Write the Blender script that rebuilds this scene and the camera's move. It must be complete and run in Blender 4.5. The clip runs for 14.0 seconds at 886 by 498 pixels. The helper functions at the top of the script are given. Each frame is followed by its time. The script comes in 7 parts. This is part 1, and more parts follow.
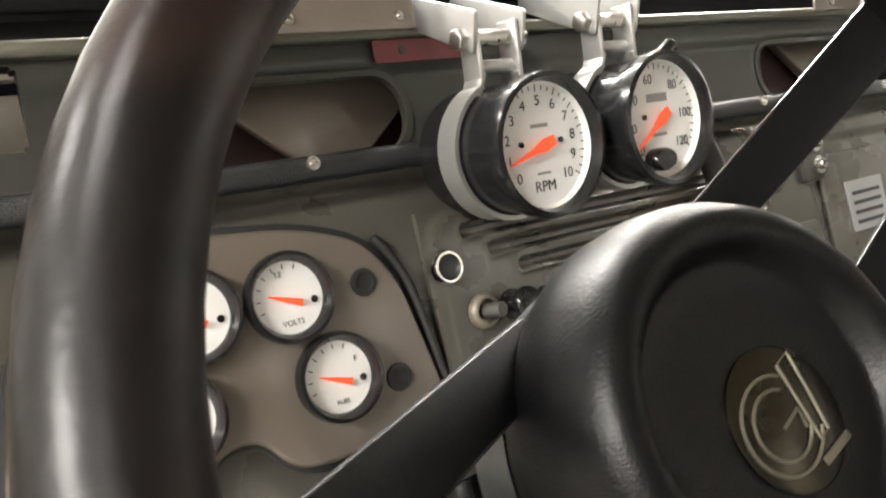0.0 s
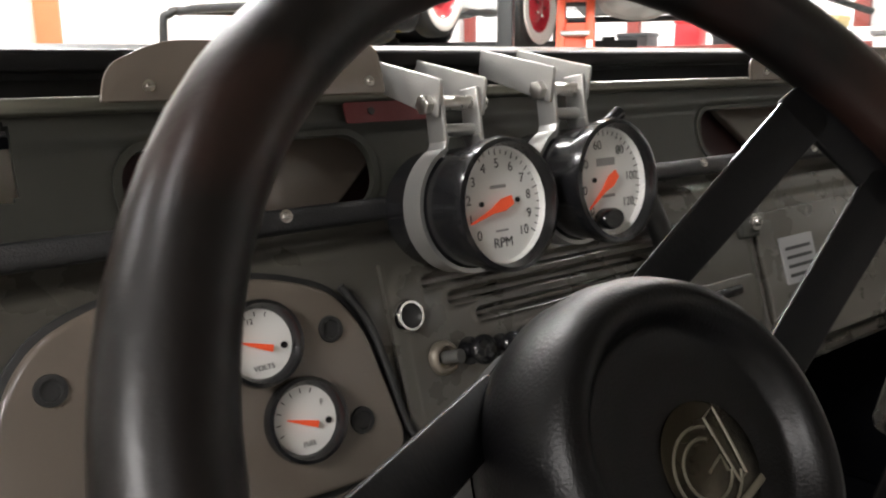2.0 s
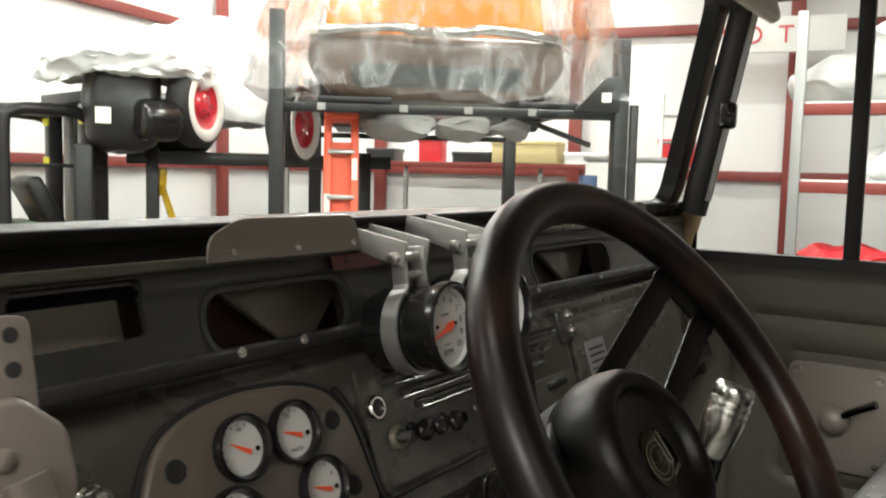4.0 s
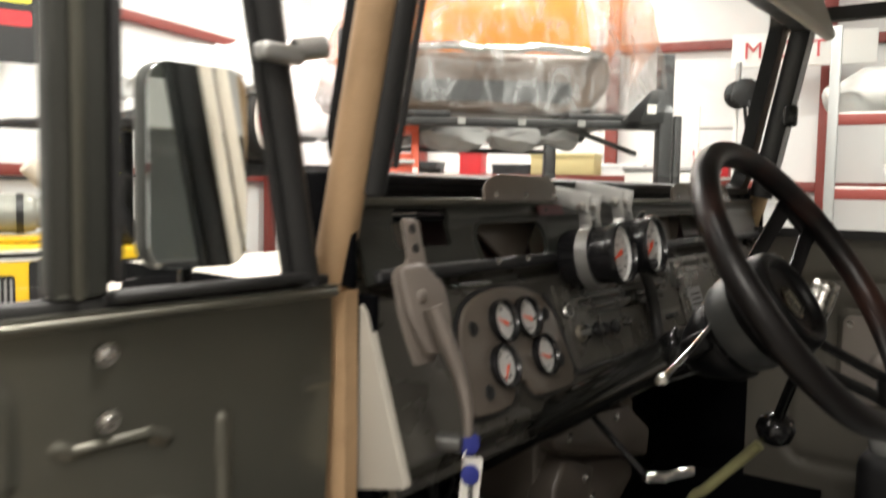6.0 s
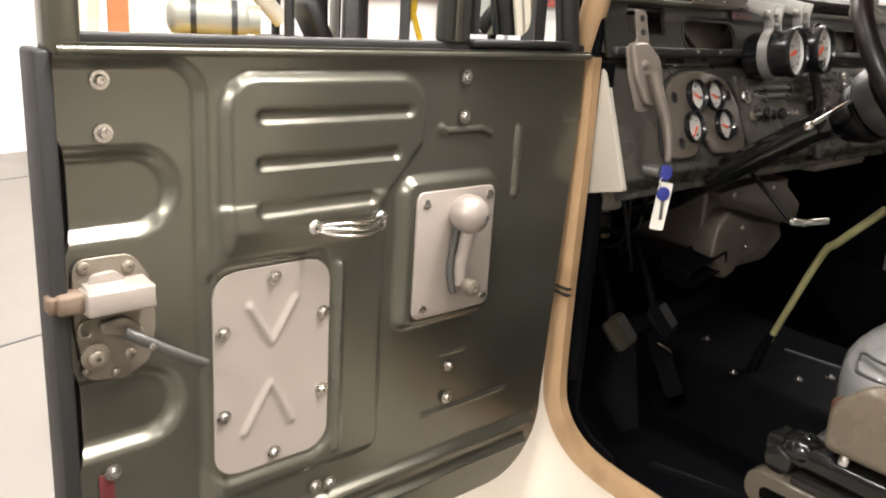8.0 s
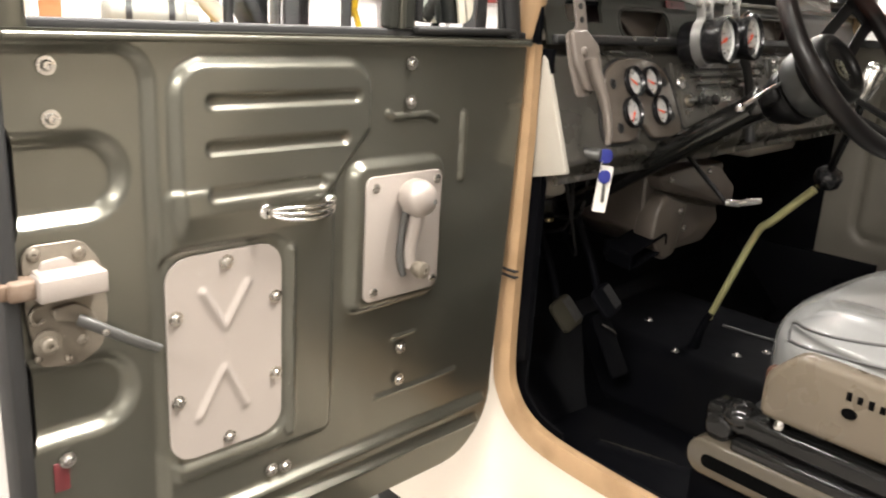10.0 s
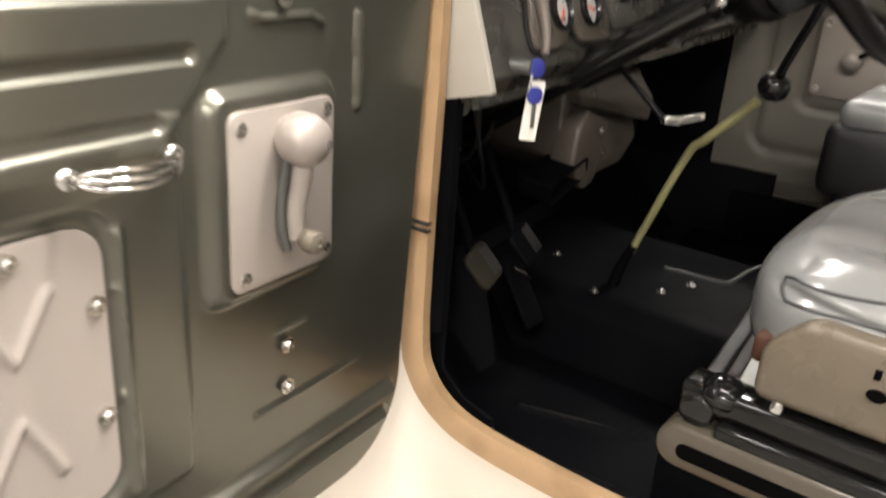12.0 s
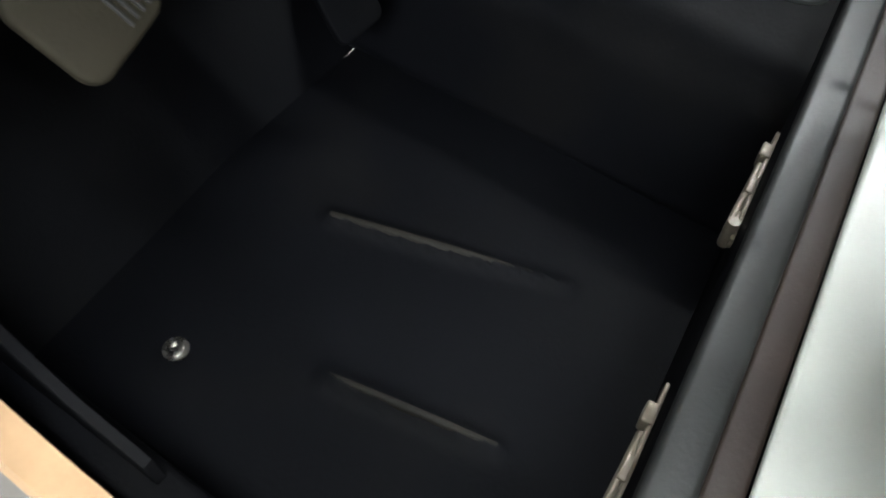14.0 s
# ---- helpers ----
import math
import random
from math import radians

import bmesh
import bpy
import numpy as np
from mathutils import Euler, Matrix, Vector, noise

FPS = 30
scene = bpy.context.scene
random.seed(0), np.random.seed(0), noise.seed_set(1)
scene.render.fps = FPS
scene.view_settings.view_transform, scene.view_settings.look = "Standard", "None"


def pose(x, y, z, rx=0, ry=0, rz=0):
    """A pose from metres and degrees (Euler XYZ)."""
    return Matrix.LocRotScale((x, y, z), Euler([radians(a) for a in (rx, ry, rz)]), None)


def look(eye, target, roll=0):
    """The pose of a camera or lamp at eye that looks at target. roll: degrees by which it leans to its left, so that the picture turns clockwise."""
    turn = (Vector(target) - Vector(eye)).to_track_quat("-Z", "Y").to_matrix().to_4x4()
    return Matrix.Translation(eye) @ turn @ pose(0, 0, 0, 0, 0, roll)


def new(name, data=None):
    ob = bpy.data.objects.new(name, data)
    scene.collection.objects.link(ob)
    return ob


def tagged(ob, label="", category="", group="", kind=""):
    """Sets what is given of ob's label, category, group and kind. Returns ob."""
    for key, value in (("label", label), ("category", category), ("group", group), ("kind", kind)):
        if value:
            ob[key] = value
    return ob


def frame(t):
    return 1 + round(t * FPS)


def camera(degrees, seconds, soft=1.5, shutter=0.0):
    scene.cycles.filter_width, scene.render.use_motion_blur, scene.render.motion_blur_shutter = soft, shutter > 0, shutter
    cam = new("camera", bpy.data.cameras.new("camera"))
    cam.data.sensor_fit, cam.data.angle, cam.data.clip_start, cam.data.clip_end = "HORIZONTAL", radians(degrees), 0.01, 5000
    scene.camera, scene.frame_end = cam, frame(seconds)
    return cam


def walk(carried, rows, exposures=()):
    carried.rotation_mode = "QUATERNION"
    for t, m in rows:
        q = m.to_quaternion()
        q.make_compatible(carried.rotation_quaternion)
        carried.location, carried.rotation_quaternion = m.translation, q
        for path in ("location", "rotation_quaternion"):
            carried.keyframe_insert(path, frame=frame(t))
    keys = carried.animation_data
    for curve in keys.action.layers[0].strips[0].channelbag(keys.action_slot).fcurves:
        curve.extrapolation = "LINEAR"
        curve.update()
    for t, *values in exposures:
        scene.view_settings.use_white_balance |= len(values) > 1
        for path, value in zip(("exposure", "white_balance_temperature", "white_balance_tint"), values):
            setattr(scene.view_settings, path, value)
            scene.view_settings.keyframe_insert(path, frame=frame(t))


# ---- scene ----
cam = camera(56.3, 14.0, 2.0, 0.5)
PATH = [
    (0, (-0.567, -0.439, 1.367), (0.373, 1.248, 0.848), -2.5),
    (0.5, (-0.550, -0.446, 1.379), (0.337, 1.276, 0.879), -2.7),
    (1, (-0.547, -0.446, 1.387), (0.352, 1.271, 0.896), -2.8),
    (1.5, (-0.558, -0.453, 1.371), (0.391, 1.258, 0.956), -2.8),
    (2, (-0.589, -0.462, 1.384), (0.465, 1.182, 0.951), -0.6),
    (2.5, (-0.635, -0.472, 1.401), (0.556, 1.067, 0.942), 0.6),
    (3, (-0.709, -0.466, 1.425), (0.665, 0.901, 0.931), 2.2),
    (3.5, (-0.8, -0.476, 1.43), (0.716, 0.777, 1.064), 2.7),
    (3.7, (-0.831, -0.495, 1.442), (0.713, 0.753, 1.197), 2.1),
    (5.8, (-1.227, -0.631, 1.388), (0.262, 0.702, 1.313), 0.2),
    (6, (-1.286, -0.604, 1.38), (0.215, 0.71, 1.235), 1.1),
    (6.5, (-1.476, -0.639, 1.381), (-0.027, 0.707, 1.088), 2.3),
    (7, (-1.578, -0.727, 1.361), (-0.239, 0.698, 0.94), 3.3),
    (7.5, (-1.641, -0.811, 1.348), (-0.421, 0.681, 0.815), 3.7),
    (7.7, (-1.662, -0.839, 1.343), (-0.471, 0.668, 0.786), 3.6),
    (9.8, (-1.7, -0.877, 1.321), (-0.437, 0.572, 0.767), 3.3),
    (10, (-1.696, -0.872, 1.324), (-0.405, 0.549, 0.765), 3.4),
    (10.5, (-1.672, -0.83, 1.332), (-0.31, 0.513, 0.749), 3.6),
    (11, (-1.652, -0.759, 1.33), (-0.208, 0.489, 0.733), 4.0),
    (11.5, (-1.615, -0.687, 1.318), (-0.106, 0.478, 0.712), 4.4),
    (12, (-1.514, -0.594, 1.279), (-0.019, 0.503, 0.53), 4.1),
    (12.5, (-1.299, -0.506, 1.214), (0.139, 0.481, 0.235), 3.5),
    (13, (-1.056, -0.385, 1.141), (0.317, 0.426, -0.066), 3.6),
    (13.2, (-0.977, -0.366, 1.126), (0.325, 0.397, -0.186), 3.3),
    (13.5, (-0.874, -0.333, 1.1), (0.321, 0.377, -0.339), 2.9),
    (13.8, (-0.788, -0.291, 1.08), (0.272, 0.306, -0.507), 5.4),
    (14, (-0.751, -0.3, 1.065), (0.231, 0.315, -0.565), 3.2),
]
EXPOSURES = [(0.0, 1.42, 6400, 10), (0.5, 0.76, 6200, 12), (1.0, 0.44, 6050, 16), (1.5, 0.26, 6150, 14), (2.0, 0.26, 6200, 12), (2.5, 0.06, 6400, 10), (3.0, -0.18, 6300, 7), (3.5, -0.5, 6250, 5), (6.0, -0.45, 6500, 10), (6.5, -0.4, 6500, 11), (7.0, -0.15, 6500, 13), (10.0, 0.5, 6500, 12), (11.0, 0.68, 6500, 12), (11.5, 0.6, 6500, 12), (12.5, 0.08, 6500, 12), (13.0, 0.05, 6400, 11), (13.5, 0.5, 5950, 7), (14.0, 1.18, 5800, 5)]
walk(cam, [(t, look(eye, target, roll)) for t, eye, target, roll in PATH], EXPOSURES)


# ---------------------------------------------------------------- world and light
world = bpy.data.worlds.new("shop_air")
scene.world = world
world.use_nodes = True
world.node_tree.nodes["Background"].inputs[0].default_value = (0.75, 0.8, 0.9, 1)
world.node_tree.nodes["Background"].inputs[1].default_value = 0.02

SHOP_TURN = 18.0      # the building stands askew to the truck
FLOOR_Z = -0.15


def shop(a, b, z):
    """A place in the truck's axes from shop axes: a to wall B, b to wall A."""
    s = radians(SHOP_TURN)
    return Vector((a * math.cos(s) - b * math.sin(s), a * math.sin(s) + b * math.cos(s), z))


def shop_lamp(a, b, z, power, sx, sy, colour=(1.0, 0.95, 0.88)):
    lamp = bpy.data.lights.new("shop_tube_light", "AREA")
    lamp.shape, lamp.size, lamp.size_y, lamp.energy, lamp.color = "RECTANGLE", sx, sy, power, colour
    ob = new("shop_tube_light", lamp)
    ob.matrix_world = Matrix.Translation(shop(a, b, z)) @ pose(0, 0, 0, 0, 0, SHOP_TURN)
    return ob


LAMPS = [(-6.2, -0.5, 420), (-0.40, -1.5, 520), (-1.85, -0.45, 130), (-3.4, -4.2, 70), (2.9, -2.5, 260), (1.0, 3.6, 240), (5.0, 4.6, 250), (4.2, 0.4, 420), (8.2, 3.0, 270), (-3.0, 4.0, 190), (1.8, 6.0, 165), (8.2, 6.0, 190)]
for a, b, power in LAMPS:
    shop_lamp(a, b, 4.77, power, 0.25, 2.4)


# ---------------------------------------------------------------- materials
def material(name, base, rough=0.5, metal=0.0, scale=30.0, vary=0.12, bump=0.02, fine=300.0, coat=0.0, dirt=None, dirt_amount=0.0, rough_vary=0.12, glow=0.0, per_object=0.0, spec=0.5):
    """A surface with variation at two scales, fine relief and, if asked for, stains."""
    m = bpy.data.materials.new(name)
    m.use_nodes = True
    t, b = m.node_tree, m.node_tree.nodes["Principled BSDF"]
    link, node = t.links.new, t.nodes.new
    co = node("ShaderNodeTexCoord")
    big, small = node("ShaderNodeTexNoise"), node("ShaderNodeTexNoise")
    big.inputs["Scale"].default_value, small.inputs["Scale"].default_value = scale, fine
    big.inputs["Detail"].default_value, small.inputs["Detail"].default_value = 5, 3
    link(co.outputs["Object"], big.inputs["Vector"]), link(co.outputs["Object"], small.inputs["Vector"])
    mix = node("ShaderNodeMix")
    mix.data_type = "RGBA"
    dark, light = [c * (1 - vary) for c in base], [min(1, c * (1 + vary)) for c in base]
    mix.inputs["A"].default_value, mix.inputs["B"].default_value = (*dark, 1), (*light, 1)
    blend = node("ShaderNodeMath")
    blend.operation, blend.inputs[1].default_value, blend.inputs[2].default_value = "MULTIPLY_ADD", 0.35, 0.0
    link(small.outputs["Fac"], blend.inputs[0])
    add = node("ShaderNodeMath")
    add.operation, add.inputs[1].default_value = "MULTIPLY_ADD", 0.65
    link(big.outputs["Fac"], add.inputs[0]), link(blend.outputs[0], add.inputs[2])
    link(add.outputs[0], mix.inputs["Factor"])
    colour = mix.outputs["Result"]
    if dirt:
        stain, ramp, over = node("ShaderNodeTexNoise"), node("ShaderNodeMapRange"), node("ShaderNodeMix")
        stain.inputs["Scale"].default_value, stain.inputs["Detail"].default_value = scale * 0.37, 8
        ramp.inputs["From Min"].default_value, ramp.inputs["From Max"].default_value = 0.52, 0.75
        ramp.inputs["To Max"].default_value = dirt_amount
        over.data_type = "RGBA"
        over.inputs["B"].default_value = (*dirt, 1)
        link(co.outputs["Object"], stain.inputs["Vector"]), link(stain.outputs["Fac"], ramp.inputs["Value"])
        link(ramp.outputs["Result"], over.inputs["Factor"]), link(colour, over.inputs["A"])
        colour = over.outputs["Result"]
    if per_object:
        info, hue = node("ShaderNodeObjectInfo"), node("ShaderNodeHueSaturation")
        span = node("ShaderNodeMapRange")
        span.inputs["To Min"].default_value, span.inputs["To Max"].default_value = 1 - per_object, 1 + per_object
        link(info.outputs["Random"], span.inputs["Value"]), link(span.outputs["Result"], hue.inputs["Value"]), link(colour, hue.inputs["Color"])
        colour = hue.outputs["Color"]
    link(colour, b.inputs["Base Color"])
    rr = node("ShaderNodeMapRange")
    rr.inputs["To Min"].default_value, rr.inputs["To Max"].default_value = max(0.02, rough - rough_vary), min(1, rough + rough_vary)
    link(big.outputs["Fac"], rr.inputs["Value"]), link(rr.outputs["Result"], b.inputs["Roughness"])
    b.inputs["Metallic"].default_value, b.inputs["Coat Weight"].default_value = metal, coat
    b.inputs["Coat Roughness"].default_value = 0.12
    b.inputs["Specular IOR Level"].default_value = spec
    if bump:
        relief = node("ShaderNodeBump")
        relief.inputs["Strength"].default_value, relief.inputs["Distance"].default_value = min(1.0, bump * 10), 0.0006
        link(small.outputs["Fac"], relief.inputs["Height"]), link(relief.outputs["Normal"], b.inputs["Normal"])
    if glow:
        b.inputs["Emission Color"].default_value, b.inputs["Emission Strength"].default_value = (*base, 1), glow
    return m


def glass_material(name, tint=(0.95, 0.98, 0.96), rough=0.0, film=0.08):
    """Thin clear pane: mostly see-through, with a faint gloss."""
    m = bpy.data.materials.new(name)
    m.use_nodes = True
    t = m.node_tree
    t.nodes.remove(t.nodes["Principled BSDF"])
    clear, gloss, mix = t.nodes.new("ShaderNodeBsdfTransparent"), t.nodes.new("ShaderNodeBsdfGlossy"), t.nodes.new("ShaderNodeMixShader")
    fres = t.nodes.new("ShaderNodeFresnel")
    fres.inputs["IOR"].default_value = 1.3
    clear.inputs[0].default_value = (*tint, 1)
    gloss.inputs["Roughness"].default_value = rough + 0.02
    gain = t.nodes.new("ShaderNodeMath")
    gain.operation, gain.inputs[1].default_value = "MULTIPLY", film * 5
    gain.use_clamp = True
    t.links.new(fres.outputs[0], gain.inputs[0]), t.links.new(gain.outputs[0], mix.inputs[0])
    t.links.new(clear.outputs[0], mix.inputs[1]), t.links.new(gloss.outputs[0], mix.inputs[2])
    t.links.new(mix.outputs[0], t.nodes["Material Output"].inputs[0])
    return m


OLIVE = material("olive_metallic_satin_paint", (0.150, 0.148, 0.122), 0.31, 0.82, 9, 0.07, 0.008, 420, coat=0.3, dirt=(0.18, 0.172, 0.145), dirt_amount=0.22, rough_vary=0.05)
OLIVE_DARK = material("dark_olive_dash_paint", (0.027, 0.028, 0.0235), 0.36, 0.0, 14, 0.12, 0.012, 420, coat=0.2, dirt=(0.05, 0.048, 0.04), dirt_amount=0.15)
DASH_PAINT = material("olive_taupe_dash_paint", (0.062, 0.058, 0.049), 0.28, 0.0, 14, 0.12, 0.012, 420, coat=0.5, dirt=(0.074, 0.067, 0.055), dirt_amount=0.15)
TAUPE = material("taupe_gloss_paint", (0.125, 0.104, 0.086), 0.20, 0.0, 12, 0.08, 0.006, 500, coat=0.4)
HAMMER = material("hammered_silver_paint", (0.335, 0.298, 0.268), 0.38, 0.25, 18, 0.06, 0.03, 350, rough_vary=0.05)
CREAM = material("cream_body_paint", (0.80, 0.73, 0.63), 0.35, 0.0, 6, 0.05, 0.006, 300, coat=0.4, dirt=(0.45, 0.33, 0.20), dirt_amount=0.2)
TAN_EDGE = material("tan_worn_edge_paint", (0.42, 0.275, 0.150), 0.62, 0.0, 22, 0.18, 0.03, 300, dirt=(0.17, 0.095, 0.045), dirt_amount=0.7)
PUTTY = material("light_putty_paint", (0.42, 0.395, 0.34), 0.5, 0.0, 15, 0.08, 0.012, 400)
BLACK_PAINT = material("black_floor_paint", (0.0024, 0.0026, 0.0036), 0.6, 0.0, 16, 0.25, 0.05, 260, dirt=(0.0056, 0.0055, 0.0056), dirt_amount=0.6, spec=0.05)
BLACK_VINYL = material("black_padded_vinyl", (0.013, 0.013, 0.014), 0.42, 0.0, 40, 0.2, 0.10, 700)
BLACK_GLOSS = material("black_gloss_plastic", (0.010, 0.010, 0.011), 0.18, 0.0, 30, 0.2, 0.004, 400)
BLACK_RUBBER = material("black_rubber", (0.014, 0.014, 0.014), 0.6, 0.0, 40, 0.25, 0.03, 500)
WHEEL_BLACK = material("worn_black_wheel_grip", (0.0042, 0.0032, 0.0032), 0.35, 0.0, 24, 0.3, 0.020, 380, dirt=(0.060, 0.024, 0.016), dirt_amount=0.6, rough_vary=0.10, spec=0.32)
FOAM = material("black_horn_pad_vinyl", (0.0024, 0.0023, 0.0026), 0.37, 0.0, 60, 0.25, 0.030, 900, spec=0.24)
ALU = material("brushed_aluminium", (0.42, 0.42, 0.405), 0.36, 0.75, 60, 0.08, 0.02, 900)
CHROME = material("chrome", (0.75, 0.74, 0.72), 0.10, 1.0, 30, 0.04, 0.0, 300, rough_vary=0.04)
STEEL = material("zinc_bolt_steel", (0.55, 0.53, 0.50), 0.28, 1.0, 50, 0.12, 0.01, 500)
BRASS = material("brass", (0.55, 0.42, 0.22), 0.3, 1.0, 50, 0.12, 0.01, 500)
DIAL = material("white_gauge_dial", (0.80, 0.80, 0.78), 0.35, 0.0, 60, 0.02, 0.0, 300)
# Shade inside trim holes and slots, put on as flat near-black pieces.
HOLE = material("unlit_hole_black", (0.003, 0.003, 0.003), 0.95, 0.0, 60, 0.1, 0.0, 300, spec=0.0)
INK = material("black_print_and_hole_shade", (0.02, 0.02, 0.02), 0.5, 0.0, 60, 0.1, 0.0, 300)
# Needles are no lamps; slight emission is added to lift their colour.
NEEDLE = material("orange_red_needle_with_glow", (0.85, 0.10, 0.03), 0.45, 0.0, 60, 0.05, 0.0, 300, glow=0.15)
RED_PAINT = material("faded_red_marking", (0.11, 0.020, 0.022), 0.4, 0.0, 40, 0.25, 0.02, 400)
GREY_LEATHER = material("silver_grey_leather", (0.205, 0.208, 0.204), 0.26, 0.0, 14, 0.05, 0.02, 520, coat=0.5, rough_vary=0.04)
CHANNEL = material("bronze_grey_channel_paint", (0.070, 0.060, 0.045), 0.20, 0.0, 18, 0.15, 0.01, 300, coat=0.4)
RUSTY = material("rusty_latch_steel", (0.14, 0.095, 0.065), 0.6, 0.2, 60, 0.3, 0.06, 400, dirt=(0.26, 0.21, 0.17), dirt_amount=0.6)
LATCH_STEEL = material("grubby_latch_steel", (0.20, 0.175, 0.14), 0.42, 0.4, 30, 0.25, 0.04, 260, dirt=(0.07, 0.05, 0.035), dirt_amount=0.8)
DARK_STEEL = material("dark_grey_steel", (0.10, 0.10, 0.095), 0.4, 0.3, 30, 0.2, 0.02, 300)
COLUMN_PAINT = material("dark_gloss_column_paint", (0.007, 0.0072, 0.0066), 0.17, 0.0, 20, 0.15, 0.008, 300, coat=0.6)
BROWN_POST = material("orange_brown_painted_timber", (0.42, 0.15, 0.055), 0.6, 0.0, 8, 0.15, 0.03, 120)
MAROON = material("dark_red_brown_primer", (0.030, 0.009, 0.009), 0.55, 0.0, 20, 0.3, 0.02, 300)
RIB_BLACK = material("lighter_black_rib_paint", (0.0105, 0.0098, 0.0082), 0.6, 0.0, 30, 0.35, 0.05, 260, dirt=(0.008, 0.008, 0.008), dirt_amount=0.8, spec=0.1)
PEDAL = material("olive_brown_pedal_rubber", (0.020, 0.0180, 0.0125), 0.75, 0.0, 60, 0.25, 0.06, 400, spec=0.1)
SEAM = material("grey_leather_seam", (0.055, 0.055, 0.055), 0.5, 0.0, 40, 0.1, 0.03, 500)
BEIGE_PLASTIC = material("beige_seat_trim_plastic", (0.125, 0.103, 0.075), 0.28, 0.0, 25, 0.05, 0.02, 600, rough_vary=0.03)
SEAT_BOX = material("pale_grey_seat_box_paint", (0.55, 0.58, 0.54), 0.4, 0.0, 12, 0.06, 0.012, 400, dirt=(0.25, 0.25, 0.22), dirt_amount=0.3)
RIM_SATIN = material("satin_black_box_rim", (0.013, 0.014, 0.014), 0.5, 0.0, 30, 0.3, 0.03, 300, dirt=(0.03, 0.03, 0.028), dirt_amount=0.4)
BROWN_SEAL = material("dark_brown_seal", (0.022, 0.013, 0.010), 0.6, 0.0, 30, 0.3, 0.03, 300)
FOAM_BROWN = material("orange_brown_seat_foam", (0.060, 0.020, 0.008), 0.8, 0.0, 60, 0.3, 0.06, 300)
BLACK_STEEL = material("black_enamel_steel", (0.006, 0.006, 0.006), 0.10, 0.0, 30, 0.2, 0.004, 300)
LEVER_YELLOW = material("worn_yellow_green_lever_paint", (0.30, 0.29, 0.14), 0.4, 0.0, 40, 0.2, 0.02, 300, dirt=(0.12, 0.10, 0.06), dirt_amount=0.5)
HEATER = material("brown_grey_heater_paint", (0.080, 0.067, 0.056), 0.36, 0.0, 14, 0.1, 0.01, 400, coat=0.2)
LEVER_GREY = material("stone_grey_lever_paint", (0.150, 0.128, 0.110), 0.42, 0.0, 18, 0.1, 0.02, 400)
GREY_DOOR = material("grey_brown_door_card_paint", (0.128, 0.118, 0.097), 0.42, 0.0, 12, 0.1, 0.012, 400)
PAPER = material("white_paper_tag", (0.82, 0.80, 0.74), 0.7, 0.0, 60, 0.04, 0.01, 400)
BLUE = material("blue_plastic_key_tag", (0.025, 0.035, 0.24), 0.35, 0.0, 60, 0.08, 0.0, 300)
WHITE_WALL = material("white_metal_wall_sheet", (0.76, 0.76, 0.76), 0.55, 0.0, 1.5, 0.05, 0.01, 60, dirt=(0.62, 0.60, 0.57), dirt_amount=0.25)
# For the unseen west and south walls; grey set for bounced fill.
UNSEEN_WALL = material("unseen_wall_bounce_grey", (0.46, 0.45, 0.43), 0.6, 0.0, 1.5, 0.1, 0.02, 60)
ROOF_LINING = material("grey_roof_lining", (0.48, 0.48, 0.47), 0.7, 0.0, 1.5, 0.1, 0.02, 60)
CONCRETE = material("sealed_pale_concrete", (0.145, 0.136, 0.122), 0.5, 0.0, 2.2, 0.10, 0.02, 90, dirt=(0.19, 0.17, 0.145), dirt_amount=0.4)
GIRT_RED = material("red_oxide_steel", (0.20, 0.035, 0.028), 0.5, 0.0, 8, 0.15, 0.02, 150)
LIFT_YELLOW = material("forklift_yellow_paint", (0.78, 0.50, 0.015), 0.32, 0.0, 6, 0.08, 0.01, 200, coat=0.3, dirt=(0.25, 0.16, 0.03), dirt_amount=0.4)
BLACK_MAST = material("black_mast_steel", (0.015, 0.015, 0.016), 0.4, 0.0, 12, 0.2, 0.02, 200)
TANK_GREY = material("grey_gas_cylinder_paint", (0.27, 0.27, 0.24), 0.4, 0.2, 12, 0.1, 0.01, 200)
ORANGE_PAINT = material("orange_car_paint", (0.80, 0.24, 0.02), 0.22, 0.0, 4, 0.06, 0.0, 100, coat=0.6)
DARK_CAR = material("dark_brown_car_paint", (0.10, 0.065, 0.045), 0.3, 0.0, 5, 0.2, 0.0, 100, coat=0.4)
LADDER_ORANGE = material("orange_fibreglass", (0.85, 0.12, 0.05), 0.45, 0.0, 12, 0.08, 0.01, 200)
RIM_RED = material("red_wheel_rim_paint", (0.55, 0.02, 0.04), 0.3, 0.0, 20, 0.08, 0.0, 200, coat=0.3)
WHITE_RUBBER = material("whitewall_rubber", (0.80, 0.79, 0.76), 0.55, 0.0, 20, 0.04, 0.01, 200)
DUST_SHEET = material("white_plastic_dust_sheet", (0.80, 0.81, 0.82), 0.35, 0.0, 6, 0.06, 0.05, 60)
GREY_SHEET = material("grey_crumpled_sheet", (0.42, 0.42, 0.41), 0.5, 0.0, 5, 0.2, 0.08, 40)
CARDBOARD = material("manila_box_card", (0.62, 0.52, 0.26), 0.7, 0.0, 12, 0.07, 0.02, 200)
PLASTIC_BLACK = material("black_storage_plastic", (0.03, 0.032, 0.036), 0.45, 0.0, 12, 0.15, 0.02, 200)
PLASTIC_RED = material("red_container_plastic", (0.62, 0.03, 0.04), 0.4, 0.0, 12, 0.08, 0.01, 200)
SIGN_WHITE = material("white_sign_enamel", (0.80, 0.80, 0.78), 0.35, 0.0, 8, 0.03, 0.0, 100)
